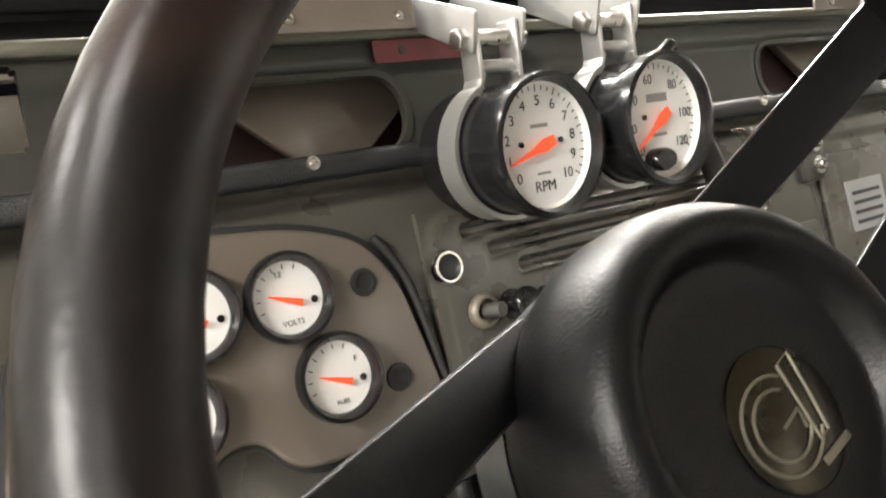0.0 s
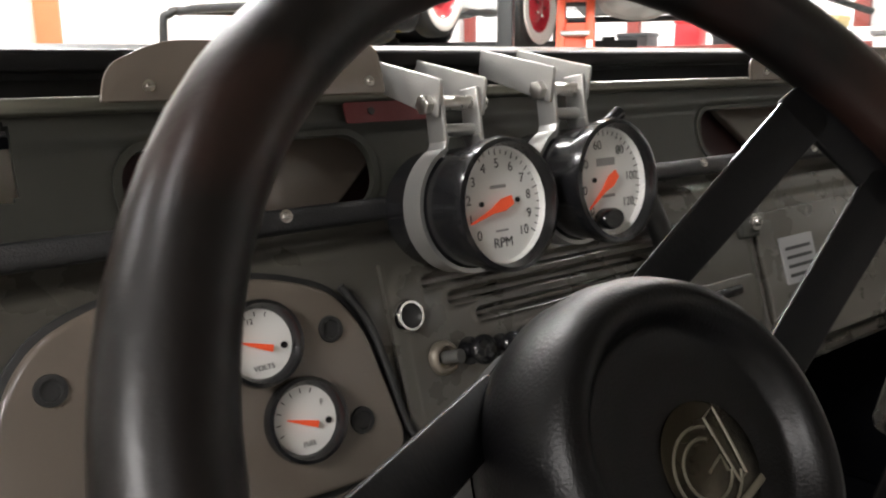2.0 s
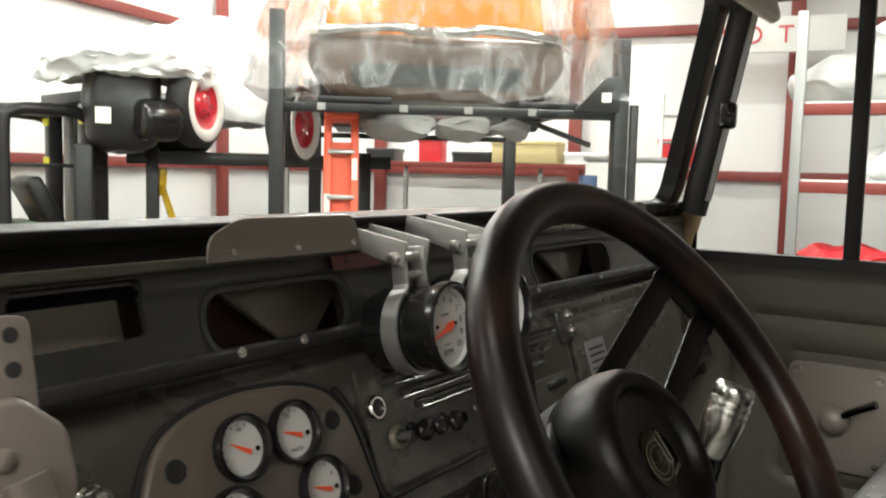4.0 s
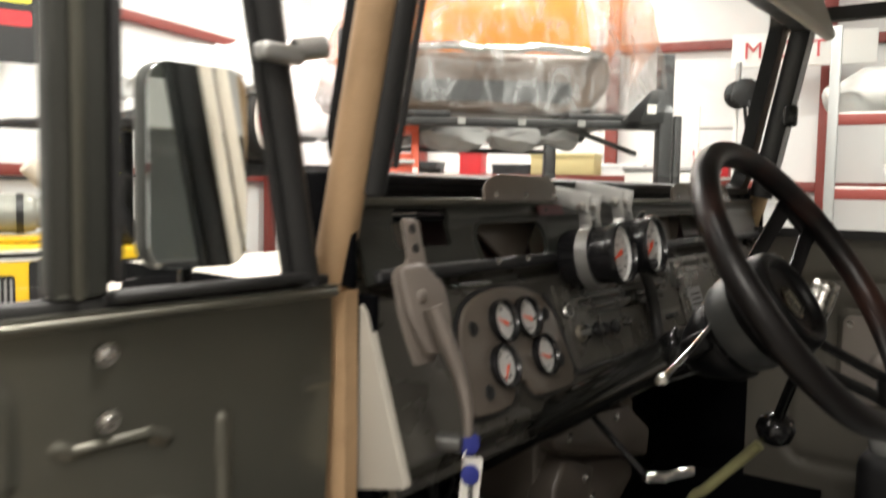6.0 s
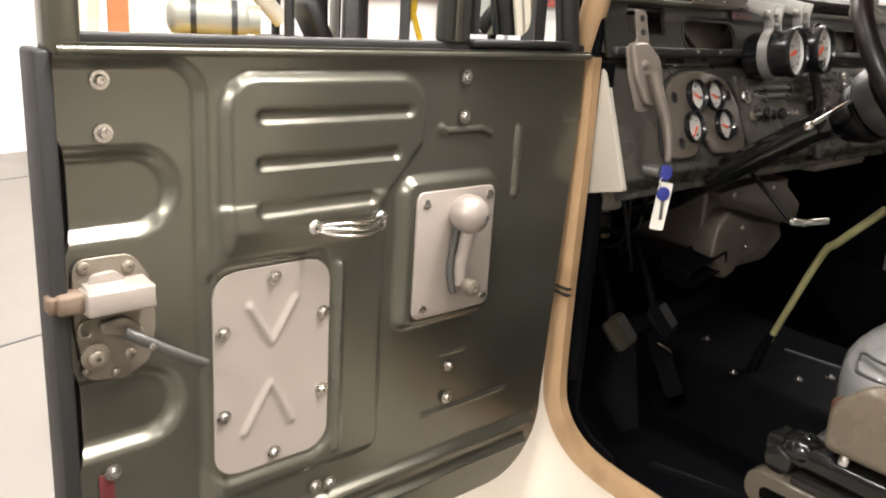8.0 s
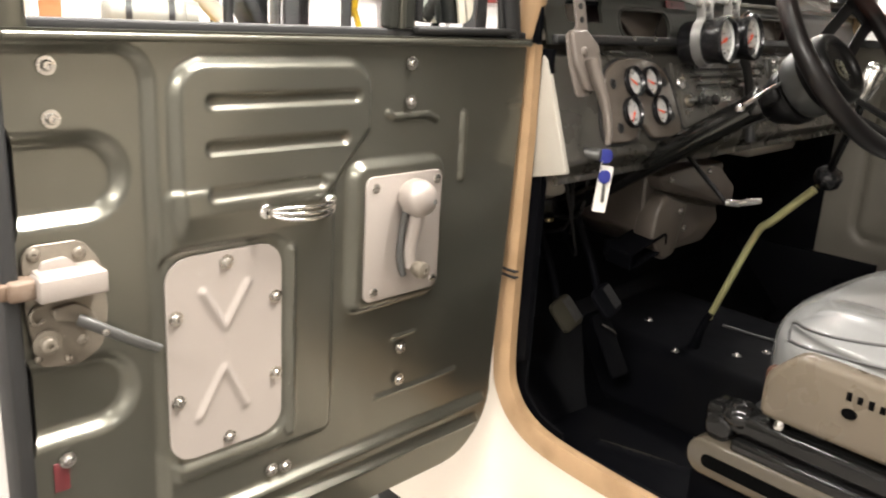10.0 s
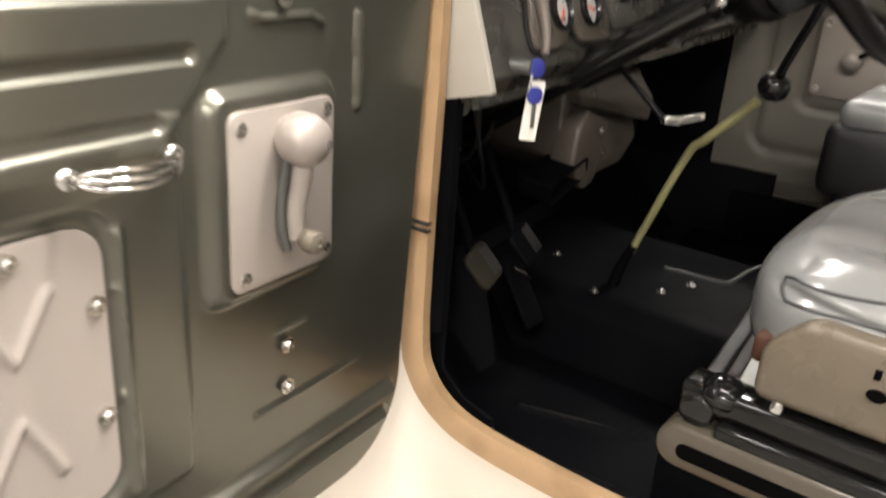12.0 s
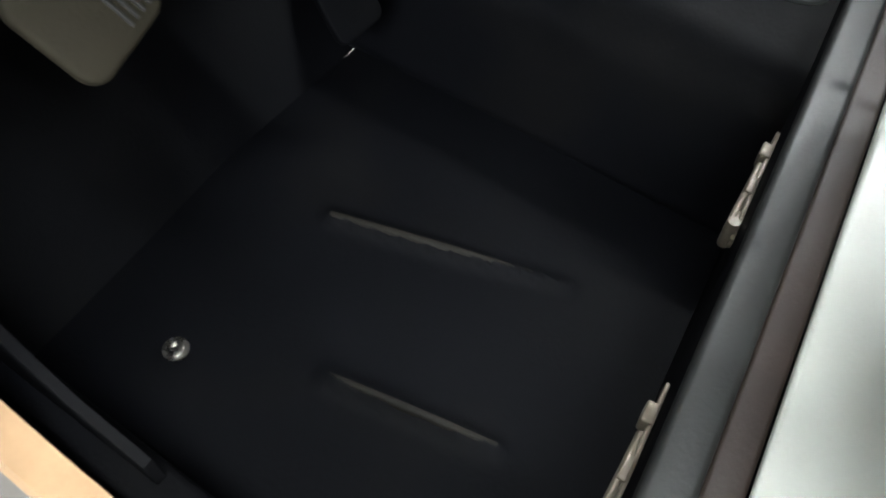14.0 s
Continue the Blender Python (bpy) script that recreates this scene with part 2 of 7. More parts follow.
SIGN_RED = material("red_sign_letter_enamel", (0.55, 0.04, 0.05), 0.35, 0.0, 12, 0.05, 0.0, 100)
BLUE_STEEL = material("blue_steel_paint", (0.05, 0.09, 0.20), 0.4, 0.0, 10, 0.12, 0.01, 200)
GREY_STEEL = material("grey_steel_paint", (0.30, 0.30, 0.30), 0.4, 0.3, 10, 0.12, 0.01, 200)
BUFF = material("buff_cardboard_tube", (0.62, 0.55, 0.46), 0.7, 0.0, 12, 0.06, 0.02, 200)
GREEN_GEAR = material("green_canvas", (0.05, 0.13, 0.06), 0.7, 0.0, 20, 0.2, 0.05, 200)
# Emission added to brighten the reflectors and the banner's yellow bar.
AMBER = material("yellow_reflector_with_glow", (0.80, 0.72, 0.05), 0.3, 0.0, 20, 0.05, 0.0, 200, glow=0.3)
LAMP_TUBE = material("lit_fluorescent_tube", (1.0, 0.96, 0.9), 0.4, 0.0, 20, 0.01, 0.0, 200, glow=6.0)
CLEAR = glass_material("clear_window_glass", (0.95, 0.97, 0.96), 0.0, 0.05)
SCREEN = glass_material("clear_windscreen_glass", (0.96, 0.98, 0.97), 0.0, 0.02)
LENS = glass_material("clear_gauge_lens", (0.98, 0.98, 0.98), 0.0, 0.05)


def milky_film(name):
    """Clear sheeting that turns white along its creases."""
    m = glass_material(name, (0.96, 0.96, 0.96), 0.08, 0.12)
    t = m.node_tree
    out = t.nodes["Material Output"]
    clear = out.inputs[0].links[0].from_socket
    white, mix, ramp, n = t.nodes.new("ShaderNodeBsdfPrincipled"), t.nodes.new("ShaderNodeMixShader"), t.nodes.new("ShaderNodeMapRange"), t.nodes.new("ShaderNodeTexNoise")
    co, squash = t.nodes.new("ShaderNodeTexCoord"), t.nodes.new("ShaderNodeMapping")
    squash.inputs["Scale"].default_value = (3.0, 3.0, 1.6)
    n.inputs["Scale"].default_value, n.inputs["Detail"].default_value, n.inputs["Distortion"].default_value = 2.2, 7, 1.4
    white.inputs["Base Color"].default_value, white.inputs["Roughness"].default_value = (0.78, 0.79, 0.80, 1), 0.25
    ramp.inputs["From Min"].default_value, ramp.inputs["From Max"].default_value = 0.45, 0.72
    ramp.inputs["To Min"].default_value, ramp.inputs["To Max"].default_value = 0.06, 0.50
    t.links.new(co.outputs["Object"], squash.inputs["Vector"]), t.links.new(squash.outputs[0], n.inputs["Vector"])
    t.links.new(n.outputs["Fac"], ramp.inputs["Value"]), t.links.new(ramp.outputs[0], mix.inputs[0])
    t.links.new(clear, mix.inputs[1]), t.links.new(white.outputs[0], mix.inputs[2]), t.links.new(mix.outputs[0], out.inputs[0])
    return m


WRAP = milky_film("clear_wrinkled_plastic_film")
MIRROR = material("mirror_silver", (0.85, 0.86, 0.86), 0.03, 1.0, 30, 0.01, 0.0, 300, rough_vary=0.01)


from mathutils.bvhtree import BVHTree

# ---------------------------------------------------------------- mesh kit
def finish(name, bm, mat, smooth=50):
    me = bpy.data.meshes.new(name)
    bmesh.ops.recalc_face_normals(bm, faces=bm.faces[:])
    bm.to_mesh(me)
    bm.free()
    if mat:
        me.materials.append(mat)
    if smooth:
        me.polygons.foreach_set("use_smooth", [True] * len(me.polygons))
        me.set_sharp_from_angle(angle=radians(smooth))
    return me


def part(name, bm, mat, parent, label="", m=None, smooth=50):
    """Links a bmesh as one mesh object under a thing or a part."""
    ob = new(name, finish(name, bm, mat, smooth))
    ob.parent = parent
    if m is not None:
        ob.matrix_basis = m
    return tagged(ob, label)


def thing(name, m, label, category, group="", kind=""):
    """An empty at a thing's base that its parts hang from."""
    ob = new(name)
    ob.empty_display_size = 0.05
    ob.matrix_basis = m
    return tagged(ob, label, category, group, kind)


def solo(name, bm, mat, m, label, category="", group="", kind="", smooth=50):
    """A thing that is one mesh."""
    ob = new(name, finish(name, bm, mat, smooth))
    ob.matrix_basis = m
    return tagged(ob, label, category, group, kind)


def bevelled(bm, width, segments=2, angle=30):
    if width > 0:
        edges = [e for e in bm.edges if len(e.link_faces) == 2 and e.calc_face_angle(0) > radians(angle)]
        bmesh.ops.bevel(bm, geom=edges, offset=width, segments=segments, profile=0.5, affect="EDGES", clamp_overlap=True)
    return bm


def box(size, at=(0, 0, 0), bevel=0.0, segments=2, turn=None, bm=None):
    one = bmesh.new()
    bmesh.ops.create_cube(one, size=1.0)
    bmesh.ops.scale(one, vec=size, verts=one.verts[:])
    bevelled(one, bevel, segments)
    m = Matrix.Translation(at) @ (turn or Matrix())
    bmesh.ops.transform(one, matrix=m, verts=one.verts[:])
    return merged(bm, one)


def merged(bm, one):
    if bm is None:
        return one
    me = bpy.data.meshes.new("scratch")
    one.to_mesh(me)
    one.free()
    bm.from_mesh(me)
    bpy.data.meshes.remove(me)
    return bm


def along(a, b):
    """A matrix whose z runs from a to b, at a."""
    a, b = Vector(a), Vector(b)
    return Matrix.Translation(a) @ (b - a).to_track_quat("Z", "Y").to_matrix().to_4x4()


def rod(a, b, r, r2=None, seg=16, bevel=0.0, bm=None):
    one = bmesh.new()
    length = (Vector(b) - Vector(a)).length
    bmesh.ops.create_cone(one, cap_ends=True, segments=seg, radius1=r, radius2=r if r2 is None else r2, depth=length)
    bevelled(one, bevel, 2, 50)
    bmesh.ops.transform(one, matrix=along(a, b) @ Matrix.Translation((0, 0, length / 2)), verts=one.verts[:])
    return merged(bm, one)


def revolve(profile, seg=32, m=None, bm=None, caps=False):
    """A body turned about z from (radius, height) pairs."""
    one = bmesh.new()
    rings = []
    for r, h in profile:
        if r < 1e-6:
            rings.append([one.verts.new((0, 0, h))])
        else:
            rings.append([one.verts.new((r * math.cos(2 * math.pi * i / seg), r * math.sin(2 * math.pi * i / seg), h)) for i in range(seg)])
    for lo, hi in zip(rings, rings[1:]):
        for i in range(seg):
            j = (i + 1) % seg
            if len(lo) == 1 and len(hi) == 1:
                continue
            if len(lo) == 1:
                one.faces.new((lo[0], hi[i], hi[j]))
            elif len(hi) == 1:
                one.faces.new((lo[i], lo[j], hi[0]))
            else:
                one.faces.new((lo[i], lo[j], hi[j], hi[i]))
    for ring in (rings[0], rings[-1]):
        if caps and len(ring) > 2:
            one.faces.new(ring)
    if m is not None:
        bmesh.ops.transform(one, matrix=m, verts=one.verts[:])
    return merged(bm, one)


def tube(points, r, seg=10, closed=False, bm=None, taper=None, flat=1.0):
    """A round bar along points."""
    one = bmesh.new()
    pts = [Vector(p) for p in points]
    n = len(pts)
    rings, side = [], None
    for i, p in enumerate(pts):
        before, after = pts[(i - 1) % n] if closed or i else p, pts[(i + 1) % n] if closed or i < n - 1 else p
        ahead = (after - before).normalized()
        if side is None:
            side = ahead.orthogonal().normalized()
        side = (side - ahead * side.dot(ahead)).normalized()
        up = ahead.cross(side)
        rr = r if taper is None else r + (taper - r) * i / max(1, n - 1)
        rings.append([one.verts.new(p + rr * (math.cos(2 * math.pi * k / seg) * side + flat * math.sin(2 * math.pi * k / seg) * up)) for k in range(seg)])
    for i in range(n if closed else n - 1):
        a, b = rings[i], rings[(i + 1) % n]
        for k in range(seg):
            one.faces.new((a[k], a[(k + 1) % seg], b[(k + 1) % seg], b[k]))
    if not closed:
        one.faces.new(rings[0]), one.faces.new(rings[-1])
    return merged(bm, one)


def curve_points(points, steps=6):
    """A smooth line through points (Catmull-Rom)."""
    p = [Vector(points[0])] + [Vector(q) for q in points] + [Vector(points[-1])]
    out = []
    for i in range(1, len(p) - 2):
        for k in range(steps):
            t = k / steps
            out.append(0.5 * ((2 * p[i]) + (p[i + 1] - p[i - 1]) * t + (2 * p[i - 1] - 5 * p[i] + 4 * p[i + 1] - p[i + 2]) * t * t + (3 * p[i] - p[i - 1] - 3 * p[i + 1] + p[i + 2]) * t ** 3))
    return out + [p[-2]]


def prism(outline, depth, bevel=0.0, at_z=0.0, bm=None, segments=2):
    """A plate in the xy plane, from at_z to at_z + depth."""
    one = bmesh.new()
    lo, hi = [one.verts.new((x, y, at_z)) for x, y in outline], [one.verts.new((x, y, at_z + depth)) for x, y in outline]
    one.faces.new(lo), one.faces.new(hi)
    for i in range(len(lo)):
        j = (i + 1) % len(lo)
        one.faces.new((lo[i], lo[j], hi[j], hi[i]))
    bmesh.ops.recalc_face_normals(one, faces=one.faces[:])
    if bevel:
        rim = [e for e in one.edges if abs(e.verts[0].co.z - e.verts[1].co.z) < 1e-9]
        bmesh.ops.bevel(one, geom=rim, offset=bevel, segments=segments, profile=0.5, affect="EDGES", clamp_overlap=True)
    return merged(bm, one)


def rounded(x0, y0, x1, y1, r, n=6):
    out = []
    for cx, cy, a in ((x1 - r, y1 - r, 0), (x0 + r, y1 - r, 90), (x0 + r, y0 + r, 180), (x1 - r, y0 + r, 270)):
        out += [(cx + r * math.cos(radians(a + 90 * k / n)), cy + r * math.sin(radians(a + 90 * k / n))) for k in range(n + 1)]
    return out


def softened(points, r, n=5):
    """A polygon with its corners rounded."""
    out, pts = [], [Vector(p) for p in points]
    for i, p in enumerate(pts):
        a, b = (pts[i - 1] - p), (pts[(i + 1) % len(pts)] - p)
        rr = min(r, a.length * 0.48, b.length * 0.48)
        a, b = p + a.normalized() * rr, p + b.normalized() * rr
        for k in range(n + 1):
            t = k / n
            out.append(tuple((1 - t) ** 2 * a + 2 * t * (1 - t) * p + t * t * b))
    return out


def frame_ring(outer, inner, depth, at_z=0.0, bm=None):
    """A flat ring between two outlines of equally many points."""
    one = bmesh.new()
    n = len(outer)
    v = [[one.verts.new((x, y, z)) for x, y in line] for line, z in ((outer, at_z), (inner, at_z), (outer, at_z + depth), (inner, at_z + depth))]
    for i in range(n):
        j = (i + 1) % n
        one.faces.new((v[0][i], v[0][j], v[1][j], v[1][i])), one.faces.new((v[2][i], v[2][j], v[3][j], v[3][i]))
        one.faces.new((v[0][i], v[0][j], v[2][j], v[2][i])), one.faces.new((v[1][i], v[1][j], v[3][j], v[3][i]))
    return merged(bm, one)


# pressed sheet: a height over a plane, from rounded shapes
def sd_box(x, y, x0, y0, x1, y1, r):
    qx, qy = np.abs(x - (x0 + x1) / 2) - (x1 - x0) / 2 + r, np.abs(y - (y0 + y1) / 2) - (y1 - y0) / 2 + r
    return np.hypot(np.maximum(qx, 0), np.maximum(qy, 0)) + np.minimum(np.maximum(qx, qy), 0) - r


def sd_line(x, y, ax, ay, bx, by):
    dx, dy = bx - ax, by - ay
    t = np.clip(((x - ax) * dx + (y - ay) * dy) / (dx * dx + dy * dy), 0, 1)
    return np.hypot(x - ax - t * dx, y - ay - t * dy)


def step_up(sd, w):
    t = np.clip(0.5 - sd / (2 * w), 0, 1)
    return t * t * (3 - 2 * t)


def pressed(x0, y0, x1, y1, step, height, inside=None, back=0.004, ends=None):
    """A pressed sheet in the xy plane, raised along z by height(x, y), with a flat back."""
    nx, ny = int((x1 - x0) / step) + 1, int((y1 - y0) / step) + 1
    gx, gy = np.meshgrid(np.linspace(x0, x1, nx), np.linspace(y0, y1, ny))
    if ends is not None:
        left, right = ends(gy)
        gx = left + (right - left) * (gx - x0) / (x1 - x0)
    gz = height(gx, gy)
    keep = inside(gx, gy) if inside is not None else np.ones_like(gx, bool)
    bm = bmesh.new()
    rows = [[bm.verts.new((gx[j, i], gy[j, i], gz[j, i])) for i in range(nx)] for j in range(ny)]
    for j in range(ny - 1):
        for i in range(nx - 1):
            if keep[j, i] and keep[j, i + 1] and keep[j + 1, i] and keep[j + 1, i + 1]:
                bm.faces.new((rows[j][i], rows[j][i + 1], rows[j + 1][i + 1], rows[j + 1][i]))
    bmesh.ops.delete(bm, geom=[v for v in bm.verts if not v.link_faces], context="VERTS")
    rim = [e for e in bm.edges if len(e.link_faces) == 1]
    low = bmesh.ops.extrude_edge_only(bm, edges=rim)
    for v in low["geom"]:
        if isinstance(v, bmesh.types.BMVert):
            v.co.z = -back
    return bm


def lettering(text, size, depth, mat, parent, m, name="letters", category="", label=""):
    """Raised letters in the built-in font, as a mesh."""
    curve = bpy.data.curves.new(name, "FONT")
    curve.body, curve.size, curve.extrude, curve.align_x, curve.align_y = text, size, depth, "CENTER", "CENTER"
    maker = new("scratch_text", curve)
    me = bpy.data.meshes.new_from_object(maker.evaluated_get(bpy.context.evaluated_depsgraph_get()))
    bpy.data.objects.remove(maker), bpy.data.curves.remove(curve)
    me.materials.clear()
    me.materials.append(mat)
    ob = new(name, me)
    ob.parent, ob.matrix_basis = parent, m
    return tagged(ob, label, category)


def bolt_mesh(r=0.006, h=0.005):
    bm = revolve([(r * 1.7, 0), (r * 1.7, 0.0012), (r * 1.05, 0.0013), (r, h * 0.75), (r * 0.8, h), (r * 0.45, h), (r * 0.42, h * 0.55), (0, h * 0.5)], 12)
    return bm

# ---------------------------------------------------------------- the truck: frames of reference
LEAN_A = math.atan(0.33)
# dash and windscreen stand a little askew to the door sill
TRUCK = pose(-0.48, 0, 0, 0, 0, 5.0) @ pose(0.48, 0, 0)
DASH = TRUCK @ Matrix(((1, 0, 0, 0), (0, math.sin(LEAN_A), -math.cos(LEAN_A), 0), (0, math.cos(LEAN_A), math.sin(LEAN_A), 1.22), (0, 0, 0, 1)))
DOOR_A = math.atan(0.0704)
DOOR = Matrix(((math.cos(DOOR_A), 0, math.sin(DOOR_A), -0.737), (math.sin(DOOR_A), 0, -math.cos(DOOR_A), 0.0055), (0, 1, 0, 0), (0, 0, 0, 1)))


def v_of(z):
    """Height up the leaning dash from a height in the world."""
    return (z - 1.22) / math.cos(LEAN_A)


def on_dash(x, z, out=0.0):
    return DASH @ pose(x, v_of(z), out)


def side(outline, x0, depth, bevel=0.0):
    """A plate in the yz plane, from x0 to x0 + depth."""
    bm = prism(outline, depth, bevel)
    bmesh.ops.transform(bm, matrix=Matrix(((0, 0, 1, x0), (1, 0, 0, 0), (0, 1, 0, 0), (0, 0, 0, 1))), verts=bm.verts[:])
    return bm


def build_truck_body():
    body = thing("truck_body", pose(0, 0, 0), "cream off-road truck body with olive and black painted cabin", "truck body")
    # cowl side and rocker, outside of the door opening
    ap = [(0.03, 1.274), (0.006, 1.274), (0.006, 0.76), (-0.004, 0.72), (-0.03, 0.68), (-0.08, 0.652), (-0.20, 0.640), (-0.80, 0.640), (-0.80, 0.36), (0.62, 0.36), (0.62, 1.10), (0.10, 1.10), (0.10, 1.274)]
    part("cowl_side_panel", side(softened(ap[:1] + ap[1:], 0.004, 2), -0.742, 0.012), CREAM, body, "cream painted cowl side and rocker panel")
    part("cowl_side_panel", side(ap, 0.730, 0.012), CREAM, body, "", TRUCK)
    part("kick_panel", side([(-0.01, 1.27), (-0.01, 0.50), (0.50, 0.50), (0.50, 1.27)], 0.715, 0.008), BLACK_PAINT, body, "", TRUCK)
    # worn rolled edge round the opening
    rim = curve_points([(-0.734, 0.012, 1.278), (-0.734, 0.010, 1.10), (-0.734, 0.012, 0.92), (-0.734, 0.010, 0.76), (-0.734, -0.004, 0.705), (-0.734, -0.04, 0.668), (-0.734, -0.10, 0.648), (-0.733, -0.22, 0.640), (-0.733, -0.45, 0.638), (-0.733, -0.82, 0.638)], 6)
    bm = bmesh.new()
    prev = None
    for i, p in enumerate(rim):
        q = rim[min(i + 1, len(rim) - 1)] - rim[max(i - 1, 0)]
        inward = Vector((0, q.z, -q.y)).normalized()     # to the inside of the opening
        ring = [bm.verts.new(p + Vector((dx, 0, 0)) + inward * dn) for dx, dn in ((-0.010, 0.016), (-0.0130, 0.002), (-0.0125, -0.020), (-0.004, -0.026), (0.010, -0.026), (0.010, 0.012))]
        if prev:
            for k in range(6):
                bm.faces.new((prev[k], prev[(k + 1) % 6], ring[(k + 1) % 6], ring[k]))
        prev = ring
    part("opening_edge", bm, TAN_EDGE, body, "tan worn paint on the rolled door opening edge")
    bm = box((0.010, 0.034, 0.0035), (-0.746, 0.010, 0.920), 0.0008)
    box((0.010, 0.034, 0.0035), (-0.746, 0.010, 0.910), 0.0008, bm=bm)
    part("edge_clip", bm, BLACK_RUBBER, body, "dark clip on the opening edge")
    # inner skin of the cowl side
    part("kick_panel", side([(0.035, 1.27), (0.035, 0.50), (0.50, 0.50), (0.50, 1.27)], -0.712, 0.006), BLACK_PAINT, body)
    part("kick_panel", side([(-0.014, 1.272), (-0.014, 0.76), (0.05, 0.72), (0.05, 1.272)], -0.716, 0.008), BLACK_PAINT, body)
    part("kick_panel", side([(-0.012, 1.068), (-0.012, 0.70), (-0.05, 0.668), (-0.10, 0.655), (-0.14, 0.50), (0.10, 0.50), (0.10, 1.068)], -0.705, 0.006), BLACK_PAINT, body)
    tri = softened([(0.002, 1.264), (0.004, 1.072), (-0.066, 1.089), (-0.007, 1.256)], 0.004)
    part("kick_trim", side(tri, -0.7195, 0.010, 0.0015), PUTTY, body, "light putty-coloured triangular trim")
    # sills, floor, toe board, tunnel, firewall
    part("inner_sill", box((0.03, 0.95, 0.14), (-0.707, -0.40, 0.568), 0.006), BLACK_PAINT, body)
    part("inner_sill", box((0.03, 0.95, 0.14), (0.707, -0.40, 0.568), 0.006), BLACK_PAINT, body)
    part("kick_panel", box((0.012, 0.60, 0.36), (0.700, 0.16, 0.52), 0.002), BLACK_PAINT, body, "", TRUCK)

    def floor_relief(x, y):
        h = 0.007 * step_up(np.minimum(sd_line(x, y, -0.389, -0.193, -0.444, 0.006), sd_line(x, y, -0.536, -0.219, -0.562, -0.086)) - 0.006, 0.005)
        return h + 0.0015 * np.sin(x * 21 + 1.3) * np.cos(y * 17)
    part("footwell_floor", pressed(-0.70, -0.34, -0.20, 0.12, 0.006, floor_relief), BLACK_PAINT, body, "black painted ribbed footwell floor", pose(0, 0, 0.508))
    # Ribs laid over the floor in a slightly lighter black.
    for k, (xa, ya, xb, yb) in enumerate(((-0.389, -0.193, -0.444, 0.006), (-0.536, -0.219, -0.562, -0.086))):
        part("floor_rib", tube(curve_points([(xa, ya, 0.5105), ((xa + xb) / 2, (ya + yb) / 2, 0.513), (xb, yb, 0.5105)], 8), 0.0042, 8, flat=0.6), RIB_BLACK, body, "", None)
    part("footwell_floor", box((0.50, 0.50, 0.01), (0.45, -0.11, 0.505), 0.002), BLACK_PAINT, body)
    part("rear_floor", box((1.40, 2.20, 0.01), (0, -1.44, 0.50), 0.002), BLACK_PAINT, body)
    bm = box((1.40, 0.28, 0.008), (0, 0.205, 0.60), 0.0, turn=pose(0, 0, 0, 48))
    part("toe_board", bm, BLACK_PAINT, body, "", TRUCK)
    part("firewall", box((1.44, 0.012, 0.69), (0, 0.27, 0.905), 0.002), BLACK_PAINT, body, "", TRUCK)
    for s in (-1, 1):
        part("cowl_end", box((0.010, 0.085, 0.115), (s * 0.724, 0.0675, 1.3375), 0.002), BLACK_PAINT, body, "", TRUCK)
    part("cowl_shelf", box((1.42, 0.055, 0.006), (0, 0.078, 1.345)), BLACK_PAINT, body, "", TRUCK)
    part("cowl_front", box((1.44, 0.010, 0.125), (0, 0.110, 1.3125), 0.002), CREAM, body, "", TRUCK)
    tun = [(-0.27, 0.50), (-0.235, 0.62), (-0.205, 0.645), (0.16, 0.645), (0.20, 0.62), (0.24, 0.50)]
    bm = prism(softened(tun, 0.02), 0.70)
    bmesh.ops.transform(bm, matrix=Matrix(((1, 0, 0, 0), (0, 0, -1, 0.32), (0, 1, 0, 0), (0, 0, 0, 1))), verts=bm.verts[:])
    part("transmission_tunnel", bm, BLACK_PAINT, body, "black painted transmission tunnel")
    for x, y, z in ((-0.205, 0.01, 0.645), (-0.095, 0.155, 0.645), (-0.112, -0.082, 0.645), (-0.040, -0.112, 0.645)):
        part("floor_bolt", bolt_mesh(0.0055, 0.006), STEEL, body, "", pose(x, y, z))
    part("floor_bolt", bolt_mesh(0.006, 0.006), STEEL, body, "", pose(-0.611, 0.016, 0.515))

    # windscreen frame: raked back
    def ws(x, z, off=0.0):
        return (x, 0.020 - 0.20 * (z - 1.395) + off, z)
    for s, at, r in ((-1, -0.703, 0.020), (1, 0.690, 0.030)):
        bm = tube([ws(at, 1.375), ws(at, 1.80)], r, 16, flat=0.8)
        part("windscreen_post", bm, BLACK_RUBBER, body, "", TRUCK)
        bm = tube([ws(s * 0.724, 1.28, 0.016), ws(s * 0.726, 1.36, 0.012), ws(s * 0.726, 1.80, 0.008)], 0.020, 16, flat=1.0)
        part("windscreen_outer_post", bm, TAN_EDGE, body, "tan painted outer windscreen post", TRUCK)
    part("windscreen_post_strip", tube([ws(0.672, 1.40, -0.028), ws(0.672, 1.78, -0.028)], 0.006, 6), GREY_STEEL, body, "", TRUCK)
    part("windscreen_post_strip", tube([ws(-0.693, 1.40, -0.018), ws(-0.693, 1.78, -0.018)], 0.004, 6), BLACK_RUBBER, body, "", TRUCK)
    lean = Matrix(((1, 0, 0, 0), (0, -0.196, -0.981, 0.070), (0, 0.981, -0.196, 1.395), (0, 0, 0, 1)))
    part("windscreen_frame", frame_ring(rounded(-0.712, -0.014, 0.705, 0.46, 0.06, 8), rounded(-0.687, 0.001, 0.655, 0.40, 0.04, 8), 0.030, -0.015), FOAM, body, "black rubber-lipped windscreen frame", TRUCK @ lean)
